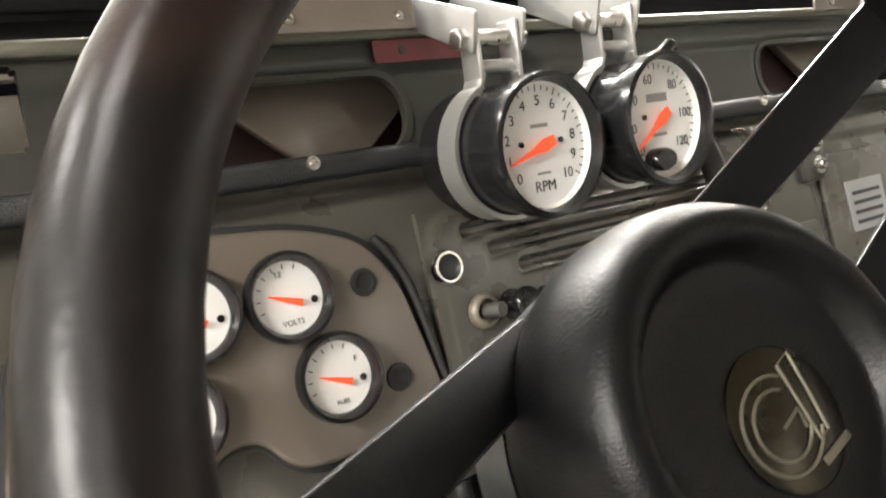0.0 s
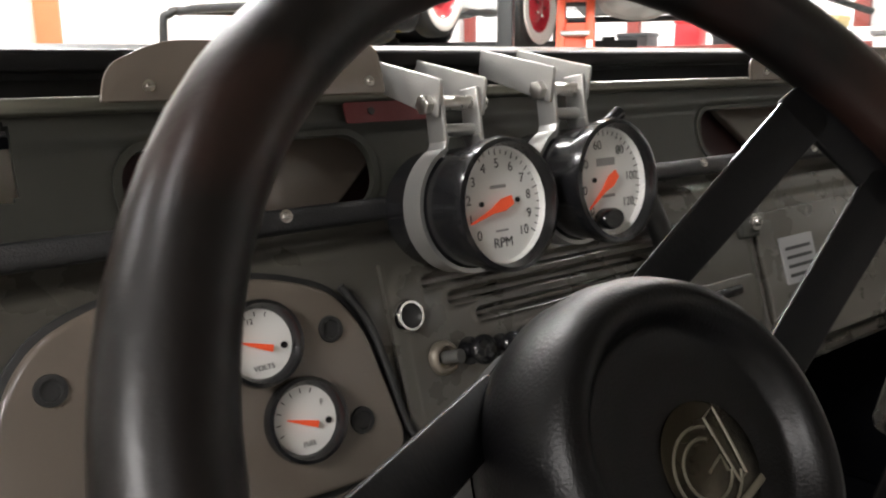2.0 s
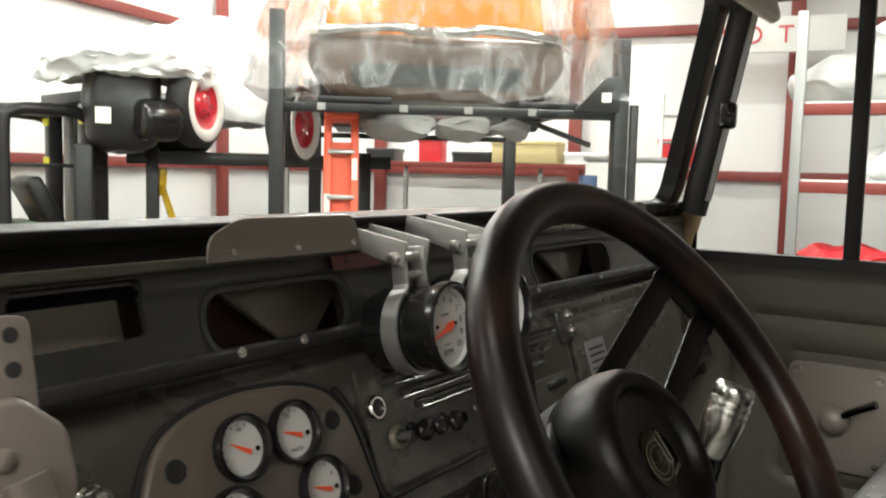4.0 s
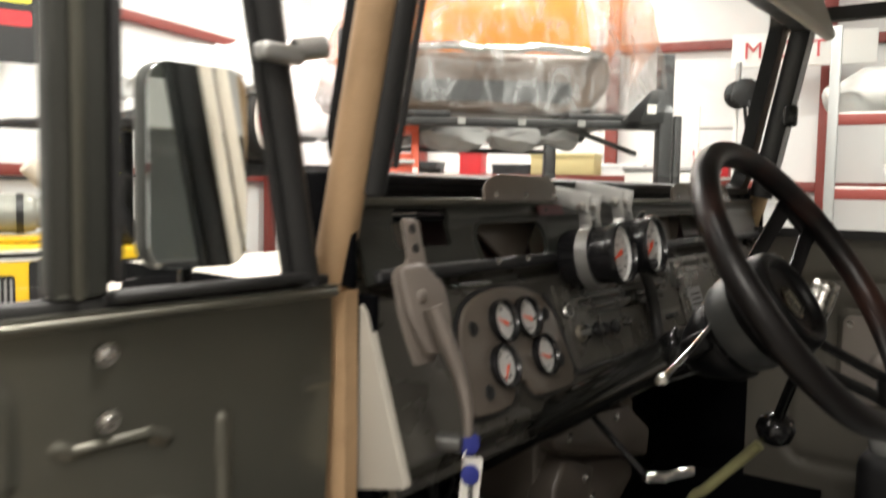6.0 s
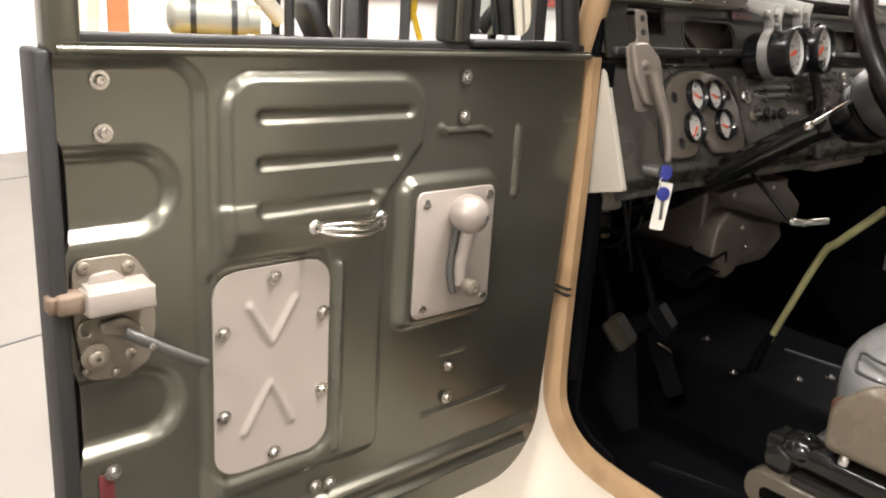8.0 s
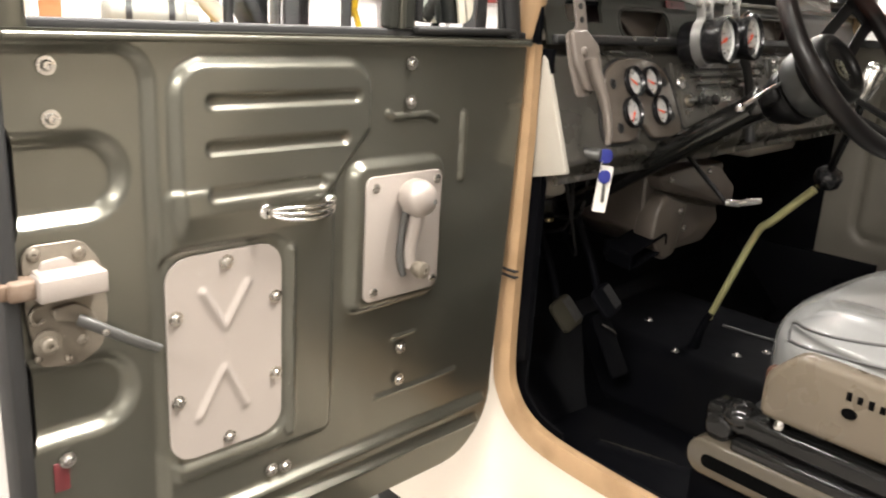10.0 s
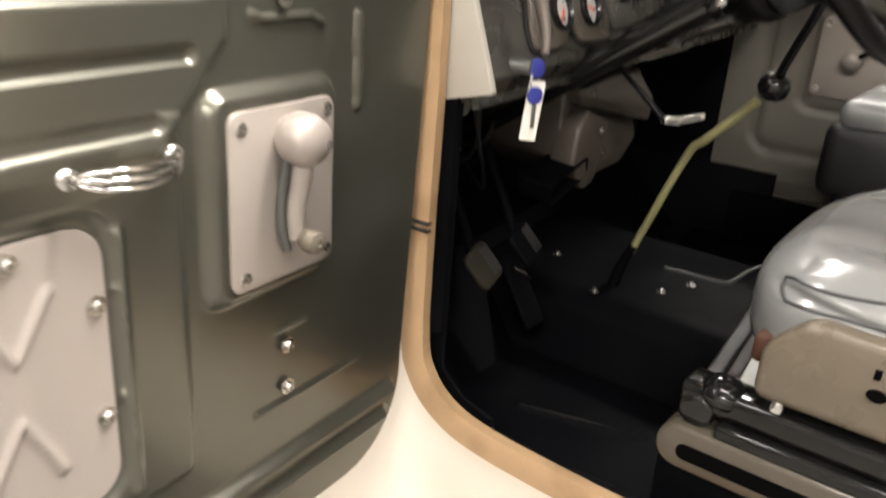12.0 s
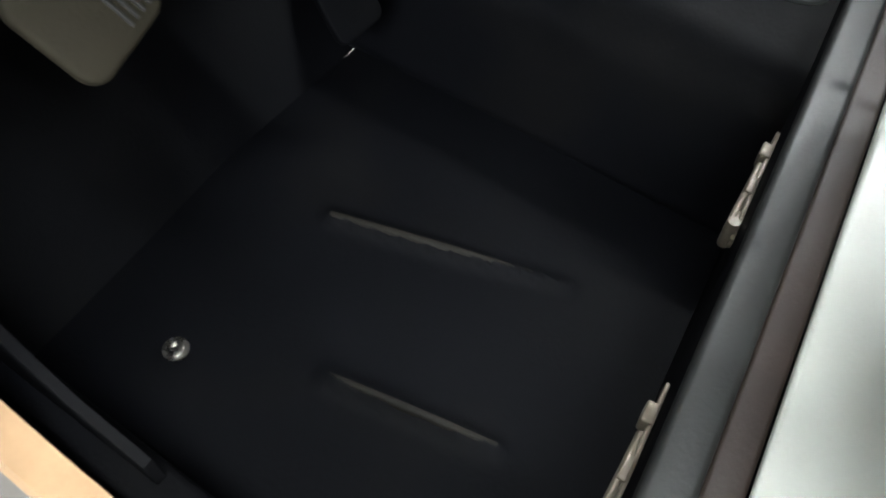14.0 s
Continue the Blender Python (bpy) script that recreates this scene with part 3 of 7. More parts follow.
    part("windscreen_header", box((1.42, 0.06, 0.10), ws(0, 1.80), 0.012), BLACK_VINYL, body, "", TRUCK)
    part("windscreen_gasket", box((1.40, 0.026, 0.014), ws(0, 1.3885, 0.046), 0.004), FOAM, body, "", TRUCK)
    bm = box((1.36, 0.004, 0.40), (0, 0, 0), 0.0)
    bmesh.ops.transform(bm, matrix=Matrix.Translation(ws(0, 1.59, 0.046)) @ pose(0, 0, 0, math.degrees(math.atan(0.20))), verts=bm.verts[:])
    ob = part("windscreen_glass", bm, SCREEN, body, "clear flat windscreen glass", TRUCK)
    ob.visible_shadow = False
    # windscreen hinge and latch on the far post
    bm = box((0.03, 0.03, 0.05), ws(0.655, 1.56, -0.03), 0.008)
    rod(ws(0.655, 1.56, -0.03), ws(0.60, 1.565, -0.05), 0.006, bm=bm)
    part("windscreen_latch", bm, BLACK_STEEL, body, "", TRUCK)
    # roof, far side and rear close the cabin
    part("roof", box((1.50, 2.6, 0.03), (0, -1.28, 1.90), 0.012), PUTTY, body, "pale hardtop roof")
    part("rear_side_panel", box((0.012, 1.75, 0.78), (0.736, -1.69, 0.89), 0.003), CREAM, body)
    part("rear_side_panel", box((0.012, 1.75, 0.78), (-0.736, -1.69, 0.89), 0.003), CREAM, body)
    part("rear_panel", box((1.46, 0.012, 0.78), (0, -2.56, 0.89), 0.003), CREAM, body)
    for s in (-1, 1):
        part("roof_pillar", box((0.030, 0.05, 0.62), (s * 0.722, -0.86, 1.58), 0.006), CREAM, body)
        part("roof_pillar", box((0.05, 0.07, 0.62), (s * 0.71, -2.52, 1.58), 0.01), OLIVE_DARK, body)
    # bonnet and wings
    bon = softened([(-0.60, 0), (-0.56, 0.11), (-0.46, 0.155), (0.46, 0.155), (0.56, 0.11), (0.60, 0)], 0.04)
    bm = prism(bon, 1.05)
    bmesh.ops.transform(bm, matrix=Matrix(((1, 0, 0, 0), (0, 0, 1, 0.12), (0, 1, 0, 1.115), (0, 0, 0, 1))), verts=bm.verts[:])
    for v in bm.verts:
        t = (v.co.y - 0.12) / 1.05
        v.co.x *= 1 - 0.24 * t
        v.co.z -= 0.015 + 0.055 * t
    part("bonnet", bm, CREAM, body, "cream painted bonnet", TRUCK)
    for s in (-1, 1):
        part("wing", box((0.36, 1.02, 0.04), (s * 0.60, 0.66, 1.00), 0.018), CREAM, body, "", TRUCK)
    part("cowl_top", box((1.36, 0.19, 0.02), (0, 0.200, 1.248), 0.006), CREAM, body, "", TRUCK)
    # frame rails and road wheels carry the body
    for s in (-1, 1):
        part("frame_rail", box((0.08, 3.3, 0.12), (s * 0.40, -0.75, 0.30), 0.01), BLACK_PAINT, body)
        for y in (0.55, -1.75):
            w = part("road_wheel", revolve([(0.20, -0.10), (0.34, -0.11), (0.38, -0.07), (0.38, 0.07), (0.34, 0.11), (0.20, 0.10)], 36), BLACK_RUBBER, body, "black road tyre", pose(s * 0.62, y, FLOOR_Z + 0.38, 0, 90))
            part("wheel_rim", revolve([(0.21, 0.08), (0.18, 0.05), (0.08, 0.04), (0.06, 0.07), (0, 0.075)], 28), GREY_STEEL, w, "", pose(0, 0, 0, 0 if s > 0 else 180))
    for y in (0.55, -1.75):
        part("axle", rod((-0.6, y, FLOOR_Z + 0.38), (0.6, y, FLOOR_Z + 0.38), 0.04, seg=14), BLACK_PAINT, body)
    # sun visors under the header
    for s in (-1, 1):
        bm = prism(rounded(-0.27, -0.075, 0.27, 0.075, 0.03), 0.022, 0.008)
        part("sun_visor", bm, BLACK_VINYL if s < 0 else PUTTY, body, "", TRUCK @ pose(s * 0.33, -0.10, 1.775, 70))
    return body


def build_far_door():
    door = thing("passenger_door", TRUCK @ pose(0.712, 0.0, 0.0), "closed grey-brown passenger door with clear window", "car door")

    def relief(x, y):
        panel = sd_box(x, y, -0.62, 0.757, -0.055, 1.185, 0.05)
        inner = sd_box(x, y, -0.42, 0.885, -0.150, 1.130, 0.03)
        return -0.012 * np.exp(-(panel / 0.007) ** 2) - 0.010 * np.exp(-(inner / 0.006) ** 2) + 0.006 * step_up(np.minimum(sd_line(x, y, -0.70, 0.682, 0.02, 0.682), sd_line(x, y, -0.70, 0.656, 0.0, 0.656)) - 0.006, 0.004)
    m = Matrix(((0, 0, -1, 0), (1, 0, 0, 0), (0, 1, 0, 0), (0, 0, 0, 1)))
    part("inner_skin", pressed(-0.78, 0.64, 0.04, 1.285, 0.012, relief), GREY_DOOR, door, "", m)
    part("outer_skin", box((0.01, 0.80, 0.66), (0.024, -0.38, 0.96), 0.003), CREAM, door)
    part("window_frame", frame_ring(softened([(-0.78, 1.285), (0.118, 1.285), (0.010, 1.80), (-0.78, 1.80)], 0.03, 4), softened([(-0.75, 1.305), (0.085, 1.305), (-0.020, 1.77), (-0.75, 1.77)], 0.02, 4), 0.03), BLACK_RUBBER, door, "", m)
    for d in (0.012, 0.026):
        part("window_channel", tube([(-0.034, 0.085 + d, 1.31), (-0.034, -0.020 + d, 1.77)], 0.004, 6), GREY_STEEL, door)
    part("window_post", box((0.024, 0.026, 0.50), (-0.012, -0.26, 1.54), 0.004), BLACK_RUBBER, door)
    bm = prism([(-0.755, 1.30), (0.088, 1.30), (-0.018, 1.775), (-0.755, 1.775)], 0.004)
    pane = part("pane", bm, CLEAR, door, "", Matrix.Translation((-0.010, 0, 0)) @ m)
    pane.visible_shadow = False
    plate = part("crank_plate", prism(rounded(-0.085, -0.098, 0.085, 0.098, 0.02), 0.006, 0.002), HAMMER, door, "silver hammered winder plate", Matrix.Translation((-0.006, -0.252, 1.015)) @ m)
    for dy in (-0.07, 0.07):
        for dz in (-0.08, 0.08):
            part("screw", bolt_mesh(0.005, 0.005), STEEL, plate, "", pose(dy, dz, 0.006))
    part("crank_boss", revolve([(0.022, 0), (0.026, 0.008), (0.024, 0.026), (0.012, 0.034), (0, 0.035)], 22), HAMMER, plate, "", pose(0, 0.0, 0.006))
    part("crank", tube([(-0.03, -0.252, 1.015), (-0.040, -0.285, 1.04), (-0.050, -0.32, 1.06)], 0.008, 10), CHROME, door)
    part("grab_handle", tube([(-0.005, -0.40, 1.19), (-0.035, -0.42, 1.19), (-0.035, -0.52, 1.19), (-0.005, -0.54, 1.19)], 0.006, 8), CHROME, door)
    return door


def corner_in(y, y0, y1, r):
    """How far a rounded corner draws in at height y."""
    d = np.clip(np.maximum(y0 + r - y, y - (y1 - r)), 0, r)
    return r - np.sqrt(r * r - d * d)


def build_open_door():
    """The open driver's door: x runs from the hinge edge to minus the latch edge, y up."""
    door = thing("driver_door", DOOR, "open olive-painted steel driver door with pressed panels", "car door")

    def ends(y):
        """Front edge with its rounded foot, to the latch edge."""
        front = 0.017 + 0.026 * np.clip((1.2 - y) / 0.45, 0, 1)
        low = np.clip((0.728 - y) / 0.110, 0, 1)
        front = np.where(y < 0.728, 0.150 - (0.150 - front) * np.sqrt(np.clip(1 - low ** 2, 0, 1)), front)
        wavy = 0.757 - 0.010 * step_up(np.abs(y - 1.14) - 0.05, 0.02) - 0.010 * step_up(np.abs(y - 0.905) - 0.05, 0.02)
        return -wavy, -front

    def relief(x, y):
        u = -x
        # raised panel with a cut corner, fading out at its foot
        raised = np.maximum(sd_box(u, y, 0.327, 0.98, 0.594, 1.2545, 0.036), 0.73 * (0.345 - u + 0.90 * (1.151 - y)))
        h = 0.011 * step_up(raised, 0.0075) * np.clip((y - 1.060) / 0.030, 0, 1)
        h += 0.0045 * step_up(sd_box(u, y, 0.380, 0.765, 0.606, 1.118, 0.012), 0.004)
        # three recessed slots
        for a, b, z in ((0.353, 0.552, 1.2130), (0.371, 0.553, 1.1620), (0.408, 0.554, 1.1115)):
            h -= 0.0060 * np.clip(1.25 - 1.25 * (sd_line(u, y, a, z, b, z) / 0.0085) ** 2, 0, 1)
        # raised mount round the winder
        h += 0.013 * step_up(sd_box(u, y, 0.190, 0.926, 0.354, 1.125, 0.020), 0.007)
        # recess of the access cover and its upright flange
        h -= 0.007 * step_up(sd_box(u, y, 0.452, 0.785, 0.618, 1.052, 0.03), 0.006)
        h += 0.006 * step_up(sd_line(u, y, 0.446, 1.03, 0.446, 0.785) - 0.004, 0.004)
        # latch side steps
        h -= 0.012 * step_up(sd_box(u, y, 0.617, 0.55, 0.99, 1.2685, 0.034), 0.007)
        h -= 0.013 * step_up(sd_box(u, y, 0.645, 1.100, 0.86, 1.180, 0.040), 0.010)
        h -= 0.013 * step_up(sd_box(u, y, 0.645, 0.864, 0.86, 0.945, 0.040), 0.010)
        # small beads
        h += 0.006 * np.sqrt(np.clip(1 - (sd_line(u, y, 0.147, 1.180, 0.146, 1.089) / 0.0065) ** 2, 0, 1))
        hook = np.minimum(np.minimum(sd_line(u, y, 0.292, 1.188, 0.282, 1.183), sd_line(u, y, 0.282, 1.183, 0.218, 1.183)), sd_line(u, y, 0.218, 1.183, 0.202, 1.176))
        h += 0.0045 * np.sqrt(np.clip(1 - (hook / 0.0045) ** 2, 0, 1))
        h += 0.004 * step_up(sd_line(u, y, 0.296, 0.781, 0.131, 0.781) - 0.0016, 0.003)
        # shallow dents and waves of hand-beaten sheet
        h += 0.0011 * np.exp(-((u - 0.10) ** 2 + (y - 0.98) ** 2) / 0.006) - 0.0009 * np.exp(-((u - 0.30) ** 2 + (y - 0.83) ** 2) / 0.004)
        h += 0.003 * step_up(sd_line(u, y, 0.050, 1.192, 0.02, 1.192) - 0.003, 0.004)
        h += 0.003 * step_up(sd_line(u, y, 0.266, 0.8665, 0.222, 0.8675) - 0.001, 0.0025)
        for a, z in ((0.068, 0.711), (0.082, 0.677)):
            h += 0.014 * step_up(sd_line(u, y, 0.74, z, a, z) - 0.0055, 0.0065)
        h += 0.0006 * np.sin(u * 31 + 2 * y) * np.cos(y * 23)
        return h + 0.010 * step_up(1.280 - y, 0.005)
    part("inner_skin", pressed(-0.757, 0.618, -0.017, 1.286, 0.0027, relief, None, 0.020, ends), OLIVE, door, "olive satin-painted pressed inner panel")
    outline = [(-0.017, 1.284), (-0.026, 1.10), (-0.043, 0.73), (-0.060, 0.675), (-0.098, 0.637), (-0.150, 0.618), (-0.757, 0.618), (-0.757, 1.284)]
    bm = prism(softened(outline, 0.03, 3), 0.014, 0.004, -0.050)
    part("outer_skin", bm, BLACK_RUBBER, door, "dark rubber-edged outer skin")
    part("latch_flange", box((0.016, 0.655, 0.046), (-0.766, 0.952, -0.020), 0.004), BLACK_RUBBER, door)
    part("belt_strip", box((0.742, 0.012, 0.018), (-0.388, 1.289, -0.012), 0.003), BLACK_RUBBER, door)
    part("top_lip", tube([(-0.757, 1.2795, 0.0085), (-0.30, 1.2795, 0.0085), (-0.02, 1.2795, 0.0085)], 0.0046, 14), OLIVE, door, "rolled top lip of the door panel")
    # window frame
    part("window_post", box((0.044, 0.50, 0.022), (-0.272, 1.545, -0.010), 0.004), OLIVE_DARK, door)
    part("window_post_channel", box((0.010, 0.50, 0.006), (-0.276, 1.545, 0.003), 0.002), OLIVE, door)
    part("vent_frame", box((0.008, 0.48, 0.014), (-0.246, 1.545, 0.0), 0.003), BLACK_RUBBER, door)
    for x0, x1, r, mat in ((-0.047, -0.146, 0.016, BLACK_RUBBER), (-0.066, -0.164, 0.005, BLACK_RUBBER)):
        part("vent_frame", tube([(x0, 1.285, -0.008), (x1, 1.79, -0.008)], r, 8), mat, door)
    for d, w in ((0.004, 0.013), (0.021, 0.014)):
        part("outer_strip", prism([(-0.050 + d, 1.290), (-0.050 + d + w, 1.290), (-0.146 + d + w, 1.785), (-0.146 + d, 1.785)], 0.005, 0.001, -0.034), CREAM, door, "cream painted strip on the outer side of the vent frame")
    part("vent_frame", box((0.20, 0.010, 0.016), (-0.150, 1.2945, 0.0), 0.004), BLACK_RUBBER, door)
    part("window_frame", box((0.63, 0.03, 0.03), (-0.455, 1.80, -0.010), 0.006), BLACK_RUBBER, door)
    part("window_frame", box((0.032, 0.53, 0.03), (-0.748, 1.54, -0.010), 0.006), OLIVE, door)
    bm = box((0.048, 0.017, 0.018), (-0.096, 1.495, 0.012), 0.005)
    rod((-0.078, 1.500, 0.012), (-0.050, 1.506, 0.02), 0.010, bm=bm)
    part("vent_catch", bm, ALU, door, "worn silver vent window catch")
    for x, w in ((-0.515, 0.45), (-0.160, 0.18)):
        pane = part("pane", box((w, 0.48, 0.004), (x, 1.545, -0.012)), CLEAR, door)
        pane.visible_shadow = False
    # access cover with its pressed cross
    def cross(x, y):
        u = -x
        d = np.minimum(np.minimum(sd_line(u, y, 0.566, 0.999, 0.538, 0.950), sd_line(u, y, 0.507, 1.000, 0.538, 0.950)), np.minimum(sd_line(u, y, 0.574, 0.843, 0.539, 0.902), sd_line(u, y, 0.511, 0.843, 0.539, 0.902)))
        joint = sd_line(u, y, 0.538, 0.950, 0.539, 0.902)
        return np.maximum(0.0045 * step_up(d - 0.003, 0.004), 0.0020 * step_up(joint - 0.004, 0.007))
    cover = part("access_cover", pressed(-0.611, 0.793, -0.459, 1.043, 0.003, cross, None, 0.003, lambda y: (-0.611 + corner_in(y, 0.793, 1.043, 0.030), -0.459 - corner_in(y, 0.793, 1.043, 0.030))), HAMMER, door, "silver hammered access cover", pose(0, 0, 0.003))
    for u, y in ((0.535, 1.030), (0.468, 0.974), (0.468, 0.872), (0.535, 0.806), (0.600, 0.872), (0.600, 0.975)):
        part("screw", bolt_mesh(0.0052, 0.006), STEEL, cover, "", pose(-u, y, 0.0005))
    # winder plate and winder
    plate = part("winder_plate", prism(rounded(-0.338, 0.9375, -0.200, 1.1095, 0.013), 0.004, 0.0015), HAMMER, door, "silver hammered winder plate", pose(0, 0, 0.0125))
    for u, y in ((0.3225, 1.094), (0.211, 1.0965), (0.210, 0.951), (0.321, 0.951)):
        part("screw", revolve([(0.0065, 0), (0.0065, 0.001), (0.004, 0.0022), (0.0018, 0.0014), (0, 0.0012)], 12), STEEL, plate, "", pose(-u, y, 0.004))
    crank = part("winder", revolve([(0.021, 0), (0.0255, 0.008), (0.0255, 0.022), (0.021, 0.033), (0.011, 0.038), (0, 0.039)], 24), HAMMER, plate, "silver winder boss", pose(-0.262, 1.078, 0.004))
    part("boss_screw", revolve([(0.0042, 0.0), (0.0038, 0.0020), (0.0014, 0.0012), (0, 0.0010)], 12), DARK_STEEL, crank, "", pose(0.012, -0.003, 0.0365, 0, 14))
    bm = tube(curve_points([(0, -0.008, 0.020), (-0.002, -0.040, 0.015), (-0.006, -0.070, 0.012), (-0.004, -0.098, 0.012)], 6), 0.0110, 12, taper=0.0082, flat=0.75)
    part("winder_arm", bm, HAMMER, plate, "", pose(-0.262, 1.078, 0.004))
    # Dark tube added along the arm, drawing its shadow line.
    bm = tube(curve_points([(-0.014, -0.010, 0.010), (-0.016, -0.045, 0.006), (-0.018, -0.080, 0.005), (-0.010, -0.110, 0.005)], 6), 0.0046, 8)
    part("arm_shadow_line", bm, DARK_STEEL, plate, "", pose(-0.262, 1.078, 0.004))
    part("winder_knob", revolve([(0.006, 0), (0.010, 0.004), (0.0125, 0.014), (0.0105, 0.022), (0.004, 0.024), (0.003, 0.021), (0, 0.021)], 20), LATCH_STEEL, plate, "dark winder knob", pose(-0.262, 0.980, 0.018))
    # chrome pull handle
    bow = [(-0.393, 1.085, 0.012), (-0.399, 1.085, 0.028), (-0.418, 1.084, 0.038), (-0.440, 1.0835, 0.041), (-0.462, 1.084, 0.038), (-0.481, 1.085, 0.028), (-0.487, 1.085, 0.012)]
    pull = part("pull_handle", tube(curve_points(bow, 6), 0.0030, 10), CHROME, door, "chrome grooved pull handle")
    for d in (-0.0072, 0.0072):
        part("handle_rib", tube(curve_points([(x, y + d * min(1, max(0, (z - 0.014) / 0.022)), z) for x, y, z in bow], 6), 0.0026, 8), CHROME, pull)
    for u in (0.393, 0.487):
        part("handle_foot", revolve([(0.010, 0), (0.010, 0.004), (0.0075, 0.0075), (0.0035, 0.0085), (0.003, 0.006), (0, 0.006)], 16), CHROME, pull, "", pose(-u, 1.085, 0.0095))
    for u, y in ((0.256, 1.252), (0.255, 1.2015), (0.254, 0.8495), (0.254, 0.7995), (0.714, 1.251), (0.713, 1.201), (0.474, 0.736), (0.453, 0.7335), (0.722, 0.838)):
        part("screw", bolt_mesh(0.0055, 0.006), STEEL, door, "", pose(-u, y, 0.0035 if u < 0.6 else -0.0105))
    # latch
    latch = part("latch", prism(softened([(-0.752, 1.070), (-0.744, 1.080), (-0.694, 1.080), (-0.676, 1.056), (-0.670, 1.000), (-0.678, 0.960), (-0.704, 0.945), (-0.744, 0.952), (-0.753, 1.010)], 0.010), 0.004, 0.0012), LATCH_STEEL, door, "grubby silver door latch mechanism", pose(0, 0, -0.010))
    case = part("latch_case", box((0.067, 0.024, 0.030), (-0.7135, 1.0405, 0.017), 0.0022), HAMMER, latch, "bright bent steel latch cover")
    part("case_lip", box((0.062, 0.003, 0.034), (-0.7130, 1.0535, 0.012), 0.0010, 2, pose(0, 0, 0, 8)), HAMMER, case)
    bm = prism(softened([(-0.742, 1.046), (-0.735, 1.064), (-0.712, 1.066), (-0.700, 1.054), (-0.690, 1.046)], 0.005), 0.006, 0.0015)
    part("cover_plate", bm, HAMMER, latch, "", pose(0, 0, 0.004))
    bm = box((0.028, 0.021, 0.024), (-0.7575, 1.041, 0.010), 0.004)
    box((0.010, 0.017, 0.018), (-0.7735, 1.041, 0.008), 0.003, bm=bm)
    part("latch_tongue", bm, RUSTY, latch, "rusty brown latch tongue")
    part("latch_boss", revolve([(0.0145, 0), (0.0145, 0.003), (0.0095, 0.0042), (0.0090, 0.0090), (0.0065, 0.0115), (0.0030, 0.0115), (0.0026, 0.0085), (0, 0.0085)], 20), LATCH_STEEL, latch, "", pose(-0.735, 0.977, 0.004))
    part("latch_spring", tube([(-0.741 + (0.013 - 0.0014 * k) * math.cos(k * 0.62 + 1.2), 1.006 + (0.013 - 0.0014 * k) * math.sin(k * 0.62 + 1.2), 0.0070 + 0.0004 * k) for k in range(9)], 0.0021, 7), LATCH_STEEL, latch, "coiled steel latch spring")
    part("latch_pawl", prism(softened([(-0.730, 1.014), (-0.706, 1.017), (-0.690, 1.006), (-0.684, 0.992), (-0.698, 0.990), (-0.712, 0.998), (-0.728, 1.000)], 0.006), 0.008, 0.002), LATCH_STEEL, latch, "", pose(0, 0, 0.004))
    lever = part("latch_lever", tube(curve_points([(-0.706, 0.999, 0.014), (-0.690, 0.990, 0.024), (-0.660, 0.971, 0.030), (-0.631, 0.954, 0.032)], 5), 0.0098, 14, taper=0.0088, flat=0.55), DARK_STEEL, latch, "dark grey flat latch lever")
    part("lever_pin", revolve([(0.0042, 0), (0.0042, 0.0020), (0.002, 0.0030), (0, 0.0030)], 12), STEEL, lever, "", pose(-0.686, 0.987, 0.031))
    for u, y, r in ((0.741, 1.071, 0.0052), (0.697, 1.066, 0.0052), (0.699, 0.972, 0.0044), (0.744, 0.962, 0.0032), (0.715, 0.955, 0.0036)):
        part("screw", revolve([(r * 1.35, 0), (r * 1.35, 0.0010), (r * 0.95, 0.0028), (r * 0.4, 0.0034), (r * 0.36, 0.0022), (0, 0.0020)], 12), LATCH_STEEL, latch, "", pose(-u, y, 0.004))
    part("red_tab", box((0.016, 0.034, 0.0012), (-0.729, 0.820, -0.0112), 0.0004), RED_PAINT, door)
    return door


build_truck_body()
build_far_door()
build_open_door()

# ---------------------------------------------------------------- dashboard
OPENINGS = ((-0.487, -0.312), (0.065, 0.320))


